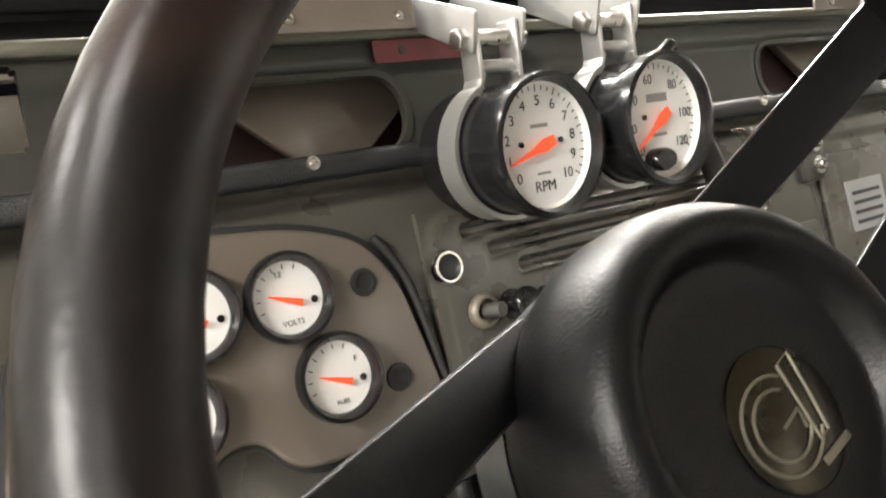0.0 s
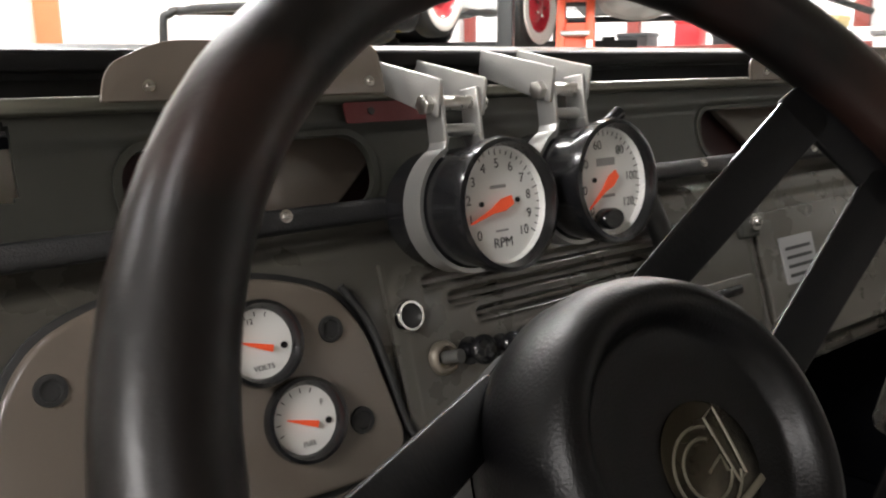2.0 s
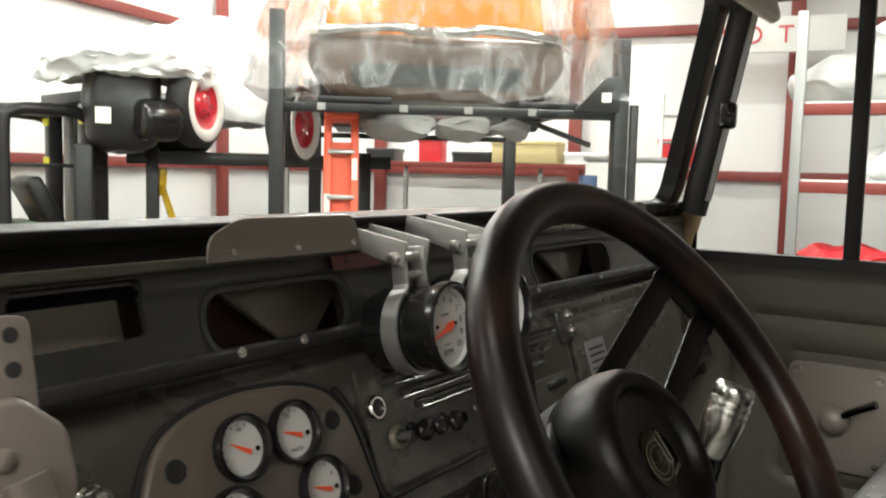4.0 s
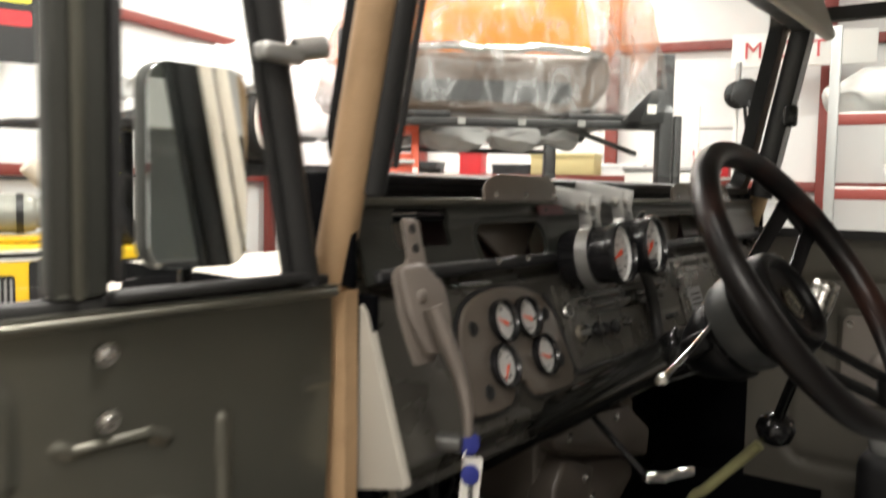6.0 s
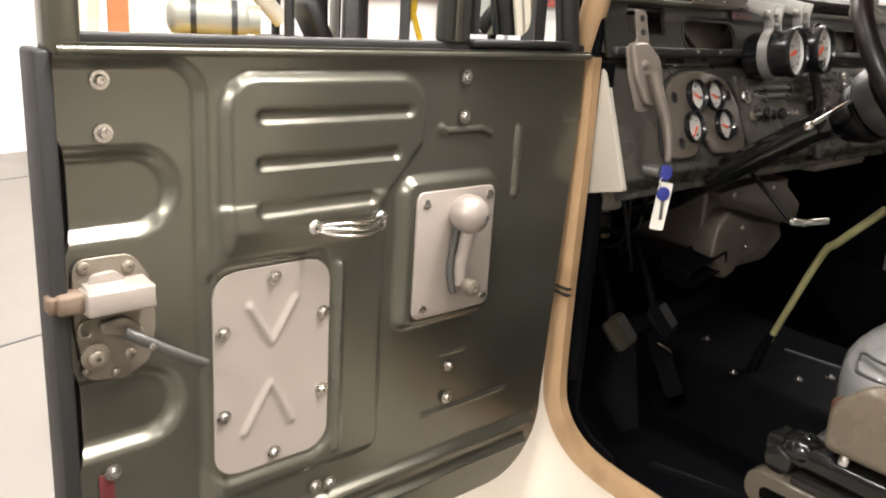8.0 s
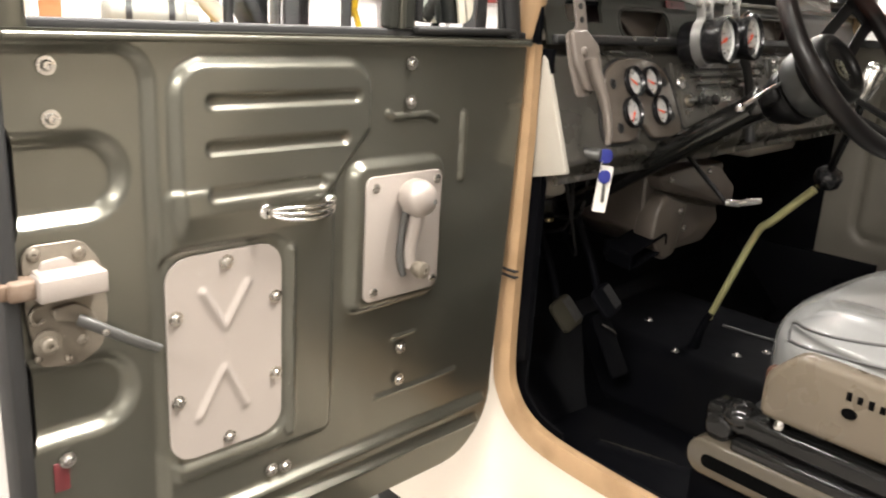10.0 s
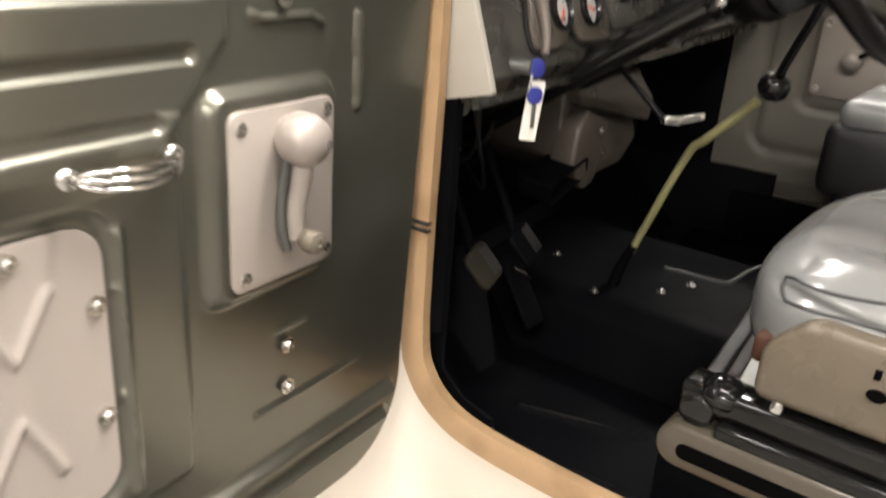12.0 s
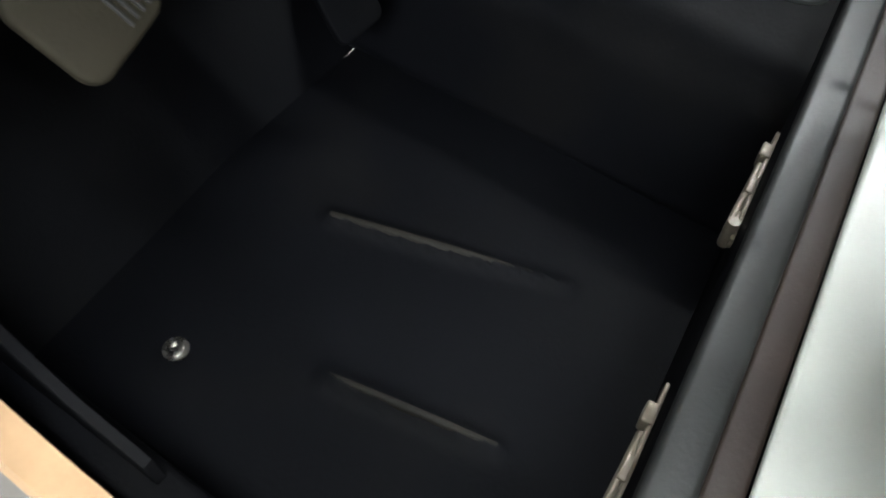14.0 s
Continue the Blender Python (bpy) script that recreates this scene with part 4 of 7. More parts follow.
def build_dashboard():
    dash = thing("dashboard", DASH, "olive painted steel dashboard with pressed ribs", "dashboard")

    def relief(x, y):
        h = 0 * x
        h -= 0.0040 * np.exp(-(sd_box(x, y, 0.118, v_of(1.02), 0.60, v_of(1.246), 0.012) / 0.0022) ** 2)
        # lower lip rolls under
        h -= 0.030 * step_up(y - v_of(1.095), 0.012)
        # upper edge under the pad
        h -= 0.010 * step_up(v_of(1.270) - y, 0.006)
        return h
    part("dash_face", pressed(-0.700, v_of(1.075), 0.700, v_of(1.292), 0.0042, relief, None, 0.02), DASH_PAINT, dash, "olive-taupe pressed dash face", pose(0, 0, -0.014))
    # raised centre panel with three long grooves
    def grooves(x, y):
        h = 0.0026 * step_up(sd_box(x, y, -0.316, v_of(1.139), 0.110, v_of(1.247), 0.016), 0.005)
        for a, b, z in ((-0.288, 0.080, 1.2350), (-0.268, 0.057, 1.2205), (-0.245, 0.033, 1.2060)):
            d = sd_line(x, y, a, v_of(z), b, v_of(z))
            h += 0.0016 * np.exp(-((d - 0.0058) / 0.0016) ** 2) - 0.0048 * np.clip(1.2 - 1.2 * (d / 0.0044) ** 2, 0, 1)
        return h
    part("centre_panel", pressed(-0.322, v_of(1.133), 0.114, v_of(1.252), 0.0015, grooves, None, 0.006), DASH_PAINT, dash, "olive-taupe centre panel with three pressed grooves", pose(0, 0, -0.0095))
    seam = curve_points([(-0.356, v_of(1.243), -0.009), (-0.341, v_of(1.218), -0.008), (-0.333, v_of(1.185), -0.0075), (-0.327, v_of(1.150), -0.0075), (-0.321, v_of(1.138), -0.0075), (-0.309, v_of(1.1335), -0.0075), (-0.24, v_of(1.134), -0.0075), (-0.10, v_of(1.134), -0.0075), (0.10, v_of(1.134), -0.0075)], 6)
    part("panel_seal", tube(seam, 0.0030, 8), BLACK_RUBBER, dash, "black rubber seal round the centre panel")
    # cowl panel above, with two rounded demister openings
    def cowl(x, y):
        h = 0.004 * step_up(v_of(1.343) - y, 0.006)
        for x0, x1 in OPENINGS:
            h -= 0.002 * np.exp(-(sd_box(x, y, x0, v_of(1.291), x1, v_of(1.342), 0.024) / 0.004) ** 2)
        return h

    def not_open(x, y):
        keep = np.ones_like(x, bool)
        for x0, x1 in OPENINGS:
            keep &= sd_box(x, y, x0, v_of(1.291), x1, v_of(1.342), 0.024) > 0
        keep &= sd_box(x, y, -0.640, v_of(1.317), -0.540, v_of(1.357), 0.008) > 0
        return keep
    part("cowl_panel", pressed(-0.700, v_of(1.282), 0.700, v_of(1.362), 0.0024, cowl, not_open, 0.006), OLIVE_DARK, dash, "dark olive cowl panel with demister openings", pose(0, 0, -0.006))
    part("cowl_lip", box((1.40, 0.010, 0.030), (0, v_of(1.364), -0.010), 0.003), OLIVE, dash)
    bm = box((1.40, 0.040, 0.012), (0, v_of(1.384), -0.030), 0.004)
    part("cowl_rubber", bm, BLACK_RUBBER, dash)
    part("dash_pad", box((1.38, 0.016, 0.014), (0, v_of(1.288), -0.004), 0.005, 3), BLACK_VINYL, dash, "black padded dash roll")
    for x in (-0.463, -0.391, -0.31, -0.10, 0.05, 0.25):
        part("pad_screw", bolt_mesh(0.0026, 0.002), STEEL, dash, "", pose(x, v_of(1.2905), 0.003))
    for x0, x1 in OPENINGS:
        ring = frame_ring(rounded(x0 - 0.003, v_of(1.291) - 0.003, x1 + 0.003, v_of(1.342) + 0.003, 0.027), rounded(x0 + 0.002, v_of(1.291) + 0.002, x1 - 0.002, v_of(1.342) - 0.002, 0.022), 0.0065, -0.0115)
        part("opening_lip", ring, OLIVE_DARK, dash)
    # ducts behind the openings
    for x0, x1 in OPENINGS:
        c = (x0 + x1) / 2
        part("demister_duct", box((x1 - x0 + 0.07, 0.11, 0.006), (c, v_of(1.318), -0.060)), MAROON, dash)
        bm = prism([(c - 0.046, v_of(1.353)), (c + 0.140, v_of(1.353)), (c + 0.070, v_of(1.296)), (c + 0.022, v_of(1.296))], 0.012, 0.003, -0.052)
        part("demister_duct", bm, TAUPE, dash)
    # taupe cover plates on the windscreen foot
    for x0, x1 in ((-0.498, -0.312), (0.120, 0.45)):
        bm = prism(softened([(x0, v_of(1.358)), (x0 + 0.006, v_of(1.358)), (x1 - 0.006, v_of(1.358)), (x1, v_of(1.358)), (x1, v_of(1.392)), (x0 + 0.040, v_of(1.392)), (x0 + 0.006, v_of(1.378))], 0.014), 0.003, 0.001)
        plate = part("cover_plate", bm, TAUPE, dash, "taupe glossy cover plate", pose(0, 0, 0.024))
        for x in (x0 + 0.028, x0 + 0.100, x1 - 0.012):
            part("screw", bolt_mesh(0.002, 0.002), STEEL, plate, "", pose(x, v_of(1.366), 0.003))
    bm = prism(rounded(-0.333, v_of(1.345), -0.262, v_of(1.359), 0.002), 0.0012)
    part("red_marking", bm, RED_PAINT, dash, "faded red rectangular marking", pose(0, 0, 0.0025))
    # Flat dark disc, coloured as the shade inside a hole.
    part("hole", revolve([(0.0028, 0), (0.0028, 0.0006), (0, 0.0006)], 12), INK, dash, "", pose(-0.312, v_of(1.3525), 0.0038))
    # instrument panel with the column notch
    out = [(-0.586, 1.150), (-0.574, 1.200), (-0.563, 1.226), (-0.545, 1.245), (-0.514, 1.257), (-0.468, 1.262), (-0.408, 1.257), (-0.366, 1.243), (-0.346, 1.216), (-0.335, 1.168), (-0.329, 1.140), (-0.342, 1.121), (-0.400, 1.122), (-0.438, 1.124), (-0.456, 1.147), (-0.478, 1.147), (-0.492, 1.126), (-0.520, 1.122), (-0.579, 1.125)]
    pts = [(x, v_of(z)) for x, z in out]
    part("panel_gasket", prism(softened([((x + 0.46) * 1.040 - 0.46, (y + 0.03) * 1.055 - 0.03) for x, y in pts], 0.02), 0.004, 0.001), BLACK_RUBBER, dash, "", pose(0, 0, -0.014))
    panel = part("instrument_panel", prism(softened(pts, 0.02), 0.010, 0.004, 0.0, None, 3), TAUPE, dash, "taupe glossy instrument panel", pose(0, 0, -0.014))
    for x, z in ((-0.542, 1.219), (-0.372, 1.218), (-0.540, 1.147), (-0.362, 1.1585)):
        part("panel_hole", revolve([(0.009, 0), (0.0085, 0.0016), (0.006, 0.0018), (0.0055, 0.0004), (0, 0.0004)], 18), BLACK_RUBBER, panel, "", pose(x, v_of(z), 0.010))
    # switch gear on the centre
    def knob(x, z, r, depth, mat, label):
        bm = revolve([(r * 1.25, 0), (r * 1.25, 0.003), (r, 0.0045), (r, depth * 0.8), (r * 0.85, depth), (r * 0.62, depth), (r * 0.58, depth * 0.5), (0, depth * 0.45)], 24)
        part("dash_switch", bm, mat, dash, label, pose(x, v_of(z), -0.013))
    def ball_knob(x, z, r, mat, label, reach=0.024):
        bm = revolve([(r * 1.05, 0), (r * 1.05, 0.002), (r * 0.55, 0.003), (r * 0.50, reach * 0.45), (r * 0.80, reach * 0.55), (r * 1.10, reach * 0.72), (r * 1.08, reach * 0.86), (r * 0.75, reach * 0.98), (0, reach)], 22)
        part("dash_knob", bm, mat, dash, label, pose(x, v_of(z), -0.008))
    socket = revolve([(0.0125, 0), (0.0125, 0.002), (0.0105, 0.0050), (0.0088, 0.0050), (0.0080, 0.0010), (0.0080, -0.004)], 28)
    sk = part("lighter_socket", socket, CHROME, dash, "chrome ringed lighter socket", pose(-0.309, v_of(1.2150), -0.0065))
    # Socket's unlit inside, painted as a dark disc.
    part("socket_hole", revolve([(0.0080, 0.0006), (0, 0.0006)], 20), INK, sk)
    ig = part("switch_barrel", revolve([(0.0125, 0), (0.0125, 0.0030), (0.0105, 0.0060), (0.0085, 0.0065), (0.0080, 0.0020), (0, 0.0020)], 26), LATCH_STEEL, dash, "worn bronze-coloured switch ring", pose(-0.287, v_of(1.182), -0.0065))
    part("switch_stem", rod((0, 0, 0.002), (0.004, 0, 0.017), 0.0050, seg=14), DARK_STEEL, ig)
    ball_knob(-0.262, 1.182, 0.0100, BLACK_GLOSS, "black round pull knob")
    ball_knob(-0.232, 1.180, 0.0085, BLACK_GLOSS, "", 0.020)
    ball_knob(-0.207, 1.179, 0.0100, BLACK_GLOSS, "")
    ball_knob(-0.291, 1.112, 0.0095, BLACK_GLOSS, "black choke pull knob under the panel", 0.028)
    knob(-0.140, 1.181, 0.0065, 0.013, CHROME, "small chrome switch")
    knob(-0.120, 1.180, 0.0062, 0.012, CHROME, "")
    knob(-0.178, 1.177, 0.0075, 0.014, BLACK_GLOSS, "")
    knob(-0.606, 1.217, 0.0095, 0.016, CHROME, "chrome switch knob at the dash end")
    # hanging cable loom and glove box
    part("cable_loom", tube(curve_points([(-0.045, v_of(1.270), 0.004), (-0.035, v_of(1.22), 0.006), (-0.040, v_of(1.16), 0.002), (-0.045, v_of(1.09), -0.006)], 5), 0.010, 8), BLACK_RUBBER, dash)
    part("glove_box_door", prism(rounded(0.128, v_of(1.100), 0.56, v_of(1.236), 0.014), 0.006, 0.002), DASH_PAINT, dash, "olive painted glove box lid", pose(0, 0, -0.014))
    part("radio_plate", prism(rounded(-0.028, v_of(1.104), 0.106, v_of(1.182), 0.008), 0.0045, 0.0015), DASH_PAINT, dash, "plain painted radio blanking plate", pose(0, 0, -0.0105))
    part("glove_box_catch", box((0.052, 0.010, 0.006), (0.052, v_of(1.170), -0.005), 0.003), BLACK_GLOSS, dash)
    part("dash_plate", prism(rounded(0.160, v_of(1.160), 0.224, v_of(1.207), 0.002), 0.0015), GREY_STEEL, dash, "grey data plate with dark bars", pose(0, 0, -0.0076))
    for k in range(4):
        part("plate_bar", box((0.048, 0.0035, 0.0006), (0.192, v_of(1.168 + 0.009 * k), -0.0058)), INK, dash)
    for z in (1.248, 1.228):
        part("grab_bolt", bolt_mesh(0.005, 0.006), STEEL, dash, "", pose(0.116, v_of(z), 0.000))
    part("grab_bracket", box((0.034, 0.046, 0.014), (0.108, v_of(1.236), -0.007), 0.004), OLIVE_DARK, dash)
    return dash


def build_small_gauge(x, z, needle_turn, words, dots, group="small instrument panel gauges"):
    gauge = thing("gauge", on_dash(x, z, -0.0035), "small round white-faced gauge with black bezel and orange needle", "gauge", group)
    part("bezel", revolve([(0.0265, -0.002), (0.0275, 0.004), (0.0268, 0.009), (0.0245, 0.0095), (0.0226, 0.006), (0.0215, 0.0035), (0.0215, 0.0)], 40), BLACK_GLOSS, gauge)
    dial = part("dial", revolve([(0.0222, 0.0), (0.0222, 0.0022), (0, 0.0022)], 40), DIAL, gauge, "white printed dial")
    for k in range(7):
        a = radians(200 - k * 22)
        part("tick", box((0.0030, 0.0006, 0.0002), (0.0185 * math.cos(a), 0.0185 * math.sin(a), 0.0024), turn=pose(0, 0, 0, 0, 0, math.degrees(a))), INK, dial)
    for text, dx, dy, size in words:
        lettering(text, size, 0.0001, INK, dial, pose(dx, dy, 0.0025), "numeral")
    for dx, dy in dots:
        part("dial_screw", revolve([(0.0022, 0.002), (0.0022, 0.0032), (0, 0.0034)], 12), BLACK_GLOSS, dial, "", pose(dx, dy, 0))
    bm = prism([(-0.0045, -0.0022), (0.004, -0.0016), (0.017, -0.0004), (0.017, 0.0004), (0.004, 0.0016), (-0.0045, 0.0022)], 0.0008)
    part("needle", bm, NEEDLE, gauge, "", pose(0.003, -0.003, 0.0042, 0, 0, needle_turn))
    lens = part("lens", revolve([(0.0218, 0.0066), (0.012, 0.0074), (0, 0.0077)], 32), LENS, gauge)
    lens.visible_shadow = False
    return gauge


def build_big_gauge(centre, normal, numbers, needle_turn, words, extra, label):
    """A clamped pod gauge: z looks at the driver."""
    z = Vector(normal).normalized()
    x = Vector((0, 0, 1)).cross(z).normalized()
    y = z.cross(x)
    m = Matrix(((x.x, y.x, z.x, centre[0]), (x.y, y.y, z.y, centre[1]), (x.z, y.z, z.z, centre[2]), (0, 0, 0, 1)))
    gauge = thing("pod_gauge", m, label, "gauge", "pod gauges clamped over the dash")
    part("housing", revolve([(0.038, -0.078), (0.0405, -0.072), (0.0405, -0.006), (0.0435, -0.004), (0.0440, 0.003), (0.0430, 0.008), (0.0400, 0.009), (0.0380, 0.003), (0.0375, -0.004)], 48), BLACK_GLOSS, gauge, "black gloss gauge housing")
    part("inner_ring", revolve([(0.0385, 0.002), (0.0365, -0.002), (0.0365, -0.006)], 48), DIAL, gauge)
    dial = part("dial", revolve([(0.0380, -0.006), (0.0380, -0.0035), (0, -0.0035)], 48), DIAL, gauge, "white printed dial")
    for k in range(31):
        a = radians(215 - k * 250 / 30)
        size = 0.0048 if k % 3 == 0 else 0.0026
        part("tick", box((size, 0.0007, 0.0002), (0.0345 * math.cos(a), 0.0345 * math.sin(a), -0.0033), turn=pose(0, 0, 0, 0, 0, math.degrees(a))), INK, dial)
    for text, a in numbers:
        lettering(text, 0.0088, 0.0001, INK, dial, pose(0.0268 * math.cos(radians(a)), 0.0268 * math.sin(radians(a)), -0.0032), "numeral")
    for text, dx, dy, size in words:
        lettering(text, size, 0.0001, INK, dial, pose(dx, dy, -0.0032), "numeral")
    for kind, dx, dy, sx, sy in extra:
        if kind == "dot":
            part("dial_screw", revolve([(sx, -0.0035), (sx, -0.0022), (0, -0.0020)], 14), BLACK_GLOSS, dial, "", pose(dx, dy, 0))
        elif kind == "bar":
            part("print_bar", box((sx, sy, 0.0002), (dx, dy, -0.0033)), GREY_STEEL, dial)
        else:
            part("reset_button", revolve([(0.0095, -0.0035), (0.0095, 0.004), (0.008, 0.006), (0, 0.006)], 24), BLACK_GLOSS, dial, "", pose(dx, dy, 0) @ Matrix.Diagonal((1.2, 0.8, 1, 1)))
    bm = prism([(-0.009, -0.003), (0.0, -0.0042), (0.010, -0.0018), (0.030, -0.0005), (0.030, 0.0005), (0.010, 0.0018), (0.0, 0.0042), (-0.009, 0.003)], 0.0010)
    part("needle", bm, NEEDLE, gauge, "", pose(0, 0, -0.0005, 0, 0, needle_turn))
    lens = part("lens", revolve([(0.0382, 0.0035), (0.020, 0.0052), (0, 0.0056)], 40), LENS, gauge)
    lens.visible_shadow = False
    # clamp band, ears, spacer, bolt and the channel bracket to the windscreen foot
    band = []
    clamp = thing("gauge_clamp", m, "silver clamp band and channel bracket holding a gauge", "clamp", "gauge clamps")
    for k in range(41):
        a = radians(112 + k * 316 / 40)
        band.append((a, 0.0432))
    bm = bmesh.new()
    prev = None
    for a, r in band:
        ring = [bm.verts.new((rr * math.cos(a), rr * math.sin(a), zz)) for rr, zz in ((r - 0.0015, -0.048), (r + 0.0015, -0.048), (r + 0.0015, -0.030), (r - 0.0015, -0.030))]
        if prev:
            for k in range(4):
                bm.faces.new((prev[k], prev[(k + 1) % 4], ring[(k + 1) % 4], ring[k]))
        else:
            bm.faces.new(ring)
        prev = ring
    bm.faces.new(prev)
    part("band", bm, ALU, clamp, "brushed aluminium clamp band")
    for s in (-1, 1):
        bm = box((0.0032, 0.036, 0.018), (s * 0.0158, 0.062, -0.039), 0.0012)
        box((0.0032, 0.016, 0.018), (s * 0.0172, 0.041, -0.039), 0.001, turn=pose(0, 0, 0, 0, 0, s * 22), bm=bm)
        part("ear", bm, ALU, clamp)
        part("bracket_side", prism(softened([(0.0, -0.013), (0.078, -0.004), (0.078, 0.016), (0.0, 0.013)], 0.003), 0.0028, 0.0008), ALU, clamp, "",
             Matrix.Translation((s * 0.0195 - 0.0014, 0.072, -0.028)) @ Matrix(((0, 0, 1, 0), (0.28, 0.96, 0, 0), (-0.96, 0.28, 0, 0), (0, 0, 0, 1))))
    if centre[0] > -0.2:
        part("clamp_knob", rod((0.036, 0.040, -0.030), (0.050, 0.050, -0.026), 0.0055, seg=12, bevel=0.001), BLACK_GLOSS, clamp)
    part("spacer", rod((-0.0145, 0.070, -0.039), (0.0145, 0.070, -0.039), 0.0052, seg=14), STEEL, clamp)
    part("spacer", rod((-0.0145, 0.052, -0.039), (0.0145, 0.052, -0.039), 0.0045, seg=14), ALU, clamp)
    for s in (-1, 1):
        part("bolt_head", rod((s * 0.021, 0.070, -0.039), (s * 0.027, 0.070, -0.039), 0.0068, seg=6, bevel=0.0008), STEEL, clamp)
    return gauge


def build_steering():
    c, n = Vector((-0.3986, -0.3272, 1.2926)), Vector((0.0, -math.cos(0.6045), math.sin(0.6045)))
    x = Vector((1, 0, 0))
    y = n.cross(x)
    m = Matrix(((x.x, y.x, n.x, c.x), (x.y, y.y, n.y, c.y), (x.z, y.z, n.z, c.z), (0, 0, 0, 1)))
    wheel = thing("steering_wheel", m, "three-spoke black steering wheel with worn thick rim and padded hub", "steering wheel")
    R = 0.159
    ring = [(R * math.cos(2 * math.pi * k / 72), R * math.sin(2 * math.pi * k / 72), 0) for k in range(72)]
    part("rim", tube(ring, 0.0142, 18, True), WHEEL_BLACK, wheel, "worn black foam rim")
    # spokes: pairs of flat bars
    for a in SPOKES:
        m2 = pose(0, 0, -0.076, 0, -24, 0)
        leg = softened([(0.040, 0.016), (0.158, 0.012), (0.166, 0.032), (0.040, 0.032)], 0.004)
        other = softened([(0.040, -0.044), (0.166, -0.030), (0.158, -0.011), (0.040, -0.026)], 0.004)
        s = part("spoke", prism(leg, 0.0035, 0.0008), SPOKE_BLACK, wheel, "forked flat black steel spoke", pose(0, 0, 0, 0, 0, a) @ m2)
        part("spoke_leg", prism(other, 0.0035, 0.0008), SPOKE_BLACK, s)
        part("spoke_foot", prism(softened([(0.148, -0.034), (0.170, -0.030), (0.170, 0.030), (0.148, 0.034)], 0.004), 0.0035, 0.0008), SPOKE_BLACK, s)
        # Thin gloss beads added on the spoke edges for the bevel's glint.
        for (xa, ya), (xb, yb) in (((0.042, 0.0322), (0.150, 0.0322)), ((0.042, -0.0262), (0.150, -0.0120))):
            part("edge_glint", tube([(xa, ya, 0.0030), (xb, yb, 0.0030)], 0.0006, 5), BLACK_STEEL, s)
    hub = pose(-0.003, -0.013, 0.0) @ Matrix.Diagonal((0.965, 0.965, 1, 1))
    part("hub_pad", revolve([(0.052, -0.070), (0.0625, -0.060), (0.0665, -0.046), (0.0660, -0.034), (0.0635, -0.024), (0.0590, -0.0165), (0.0535, -0.0140), (0.0490, -0.0152), (0.0458, -0.0190), (0.0440, -0.0225), (0.0415, -0.0240), (0.030, -0.0242), (0, -0.0242)], 64), FOAM, wheel, "black padded horn button", pose(-0.0072, -0.0085, 0.0) @ Matrix.Diagonal((0.885, 0.885, 1, 1)))
    part("hub_ring", revolve([(0.036, -0.096), (0.0480, -0.094), (0.0515, -0.088), (0.0540, -0.076), (0.0550, -0.062)], 48), ADAPTER, wheel, "dark metal hub adapter", pose(-0.0072, -0.0085, 0.0))
    badge = part("badge", revolve([(0.0195, -0.0242), (0.0195, -0.0232), (0.0185, -0.0226), (0, -0.0226)], 40), BADGE, wheel, "round black hub badge with pale outline emblem", hub)
    turn = pose(0.0, 0.0, -0.0225, 0, 0, BADGE_TURN)
    for r in (0.0138, 0.0098):
        part("emblem", tube([(r * math.cos(radians(a)) - 0.0035, r * math.sin(radians(a)) * 0.92, 0) for a in range(48, 334, 11)], 0.00055, 6), EMBLEM, badge, "pale curved emblem line", turn)
    for pts in ([(-0.004, -0.001, 0), (0.004, 0.000, 0), (0.003, -0.005, 0)], [(0.0075, 0.0115, 0), (0.0135, 0.0120, 0), (0.0110, 0.000, 0), (0.0085, -0.0095, 0), (0.0045, -0.0098, 0)]):
        part("emblem", tube(pts, 0.00055, 6, len(pts) > 4), EMBLEM, badge, "", turn)
    part("emblem", box((0.013, 0.0024, 0.0006), (0.007, -0.0145, 0), 0.0002), EMBLEM, badge, "", turn)
    col = thing("steering_column", m, "dark glossy steering column running down to the firewall", "steering column")
    part("column_tube", rod((0, 0, -0.075), (0, 0.012, -0.62), 0.023, seg=28), COLUMN_PAINT, col)
    case = part("column_housing", revolve([(0.0360, -0.098), (0.0470, -0.100), (0.0490, -0.104), (0.0480, -0.116), (0.0380, -0.132), (0.0280, -0.148), (0.0215, -0.153)], 40), SPOKE_BLACK, col, "black signal switch housing", hub)
    part("housing_rim", revolve([(0.0465, -0.0985), (0.0500, -0.0990), (0.0506, -0.1015), (0.0495, -0.1040)], 40), SPOKE_BLACK, case, "")
    part("switch_block", box((0.030, 0.024, 0.034), (-0.044, 0.006, -0.118), 0.006), SPOKE_BLACK, case)
    part("column_clamp", rod((0, 0, -0.15), (0, 0, -0.175), 0.027, seg=28, bevel=0.002), BLACK_STEEL, col)
    part("signal_wire", tube(curve_points([(-0.03, -0.020, -0.06), (-0.046, -0.03, -0.085), (-0.03, -0.032, -0.13), (-0.012, -0.022, -0.2)], 5), 0.0018, 6), BLACK_RUBBER, col, "")
    stalk = curve_points([(-0.436, -0.244, 1.243), (-0.490, -0.258, 1.238), (-0.548, -0.266, 1.226), (-0.596, -0.267, 1.211)], 4)
    s = part("signal_stalk", tube([m.inverted() @ p for p in stalk], 0.0032, 10), CHROME, col, "thin chrome signal stalk")
    part("stalk_tip", revolve([(0.005, -0.004), (0.0065, 0.0), (0.005, 0.006), (0, 0.007)], 14), CHROME, s, "", Matrix.Translation(m.inverted() @ stalk[-1]))
    return wheel


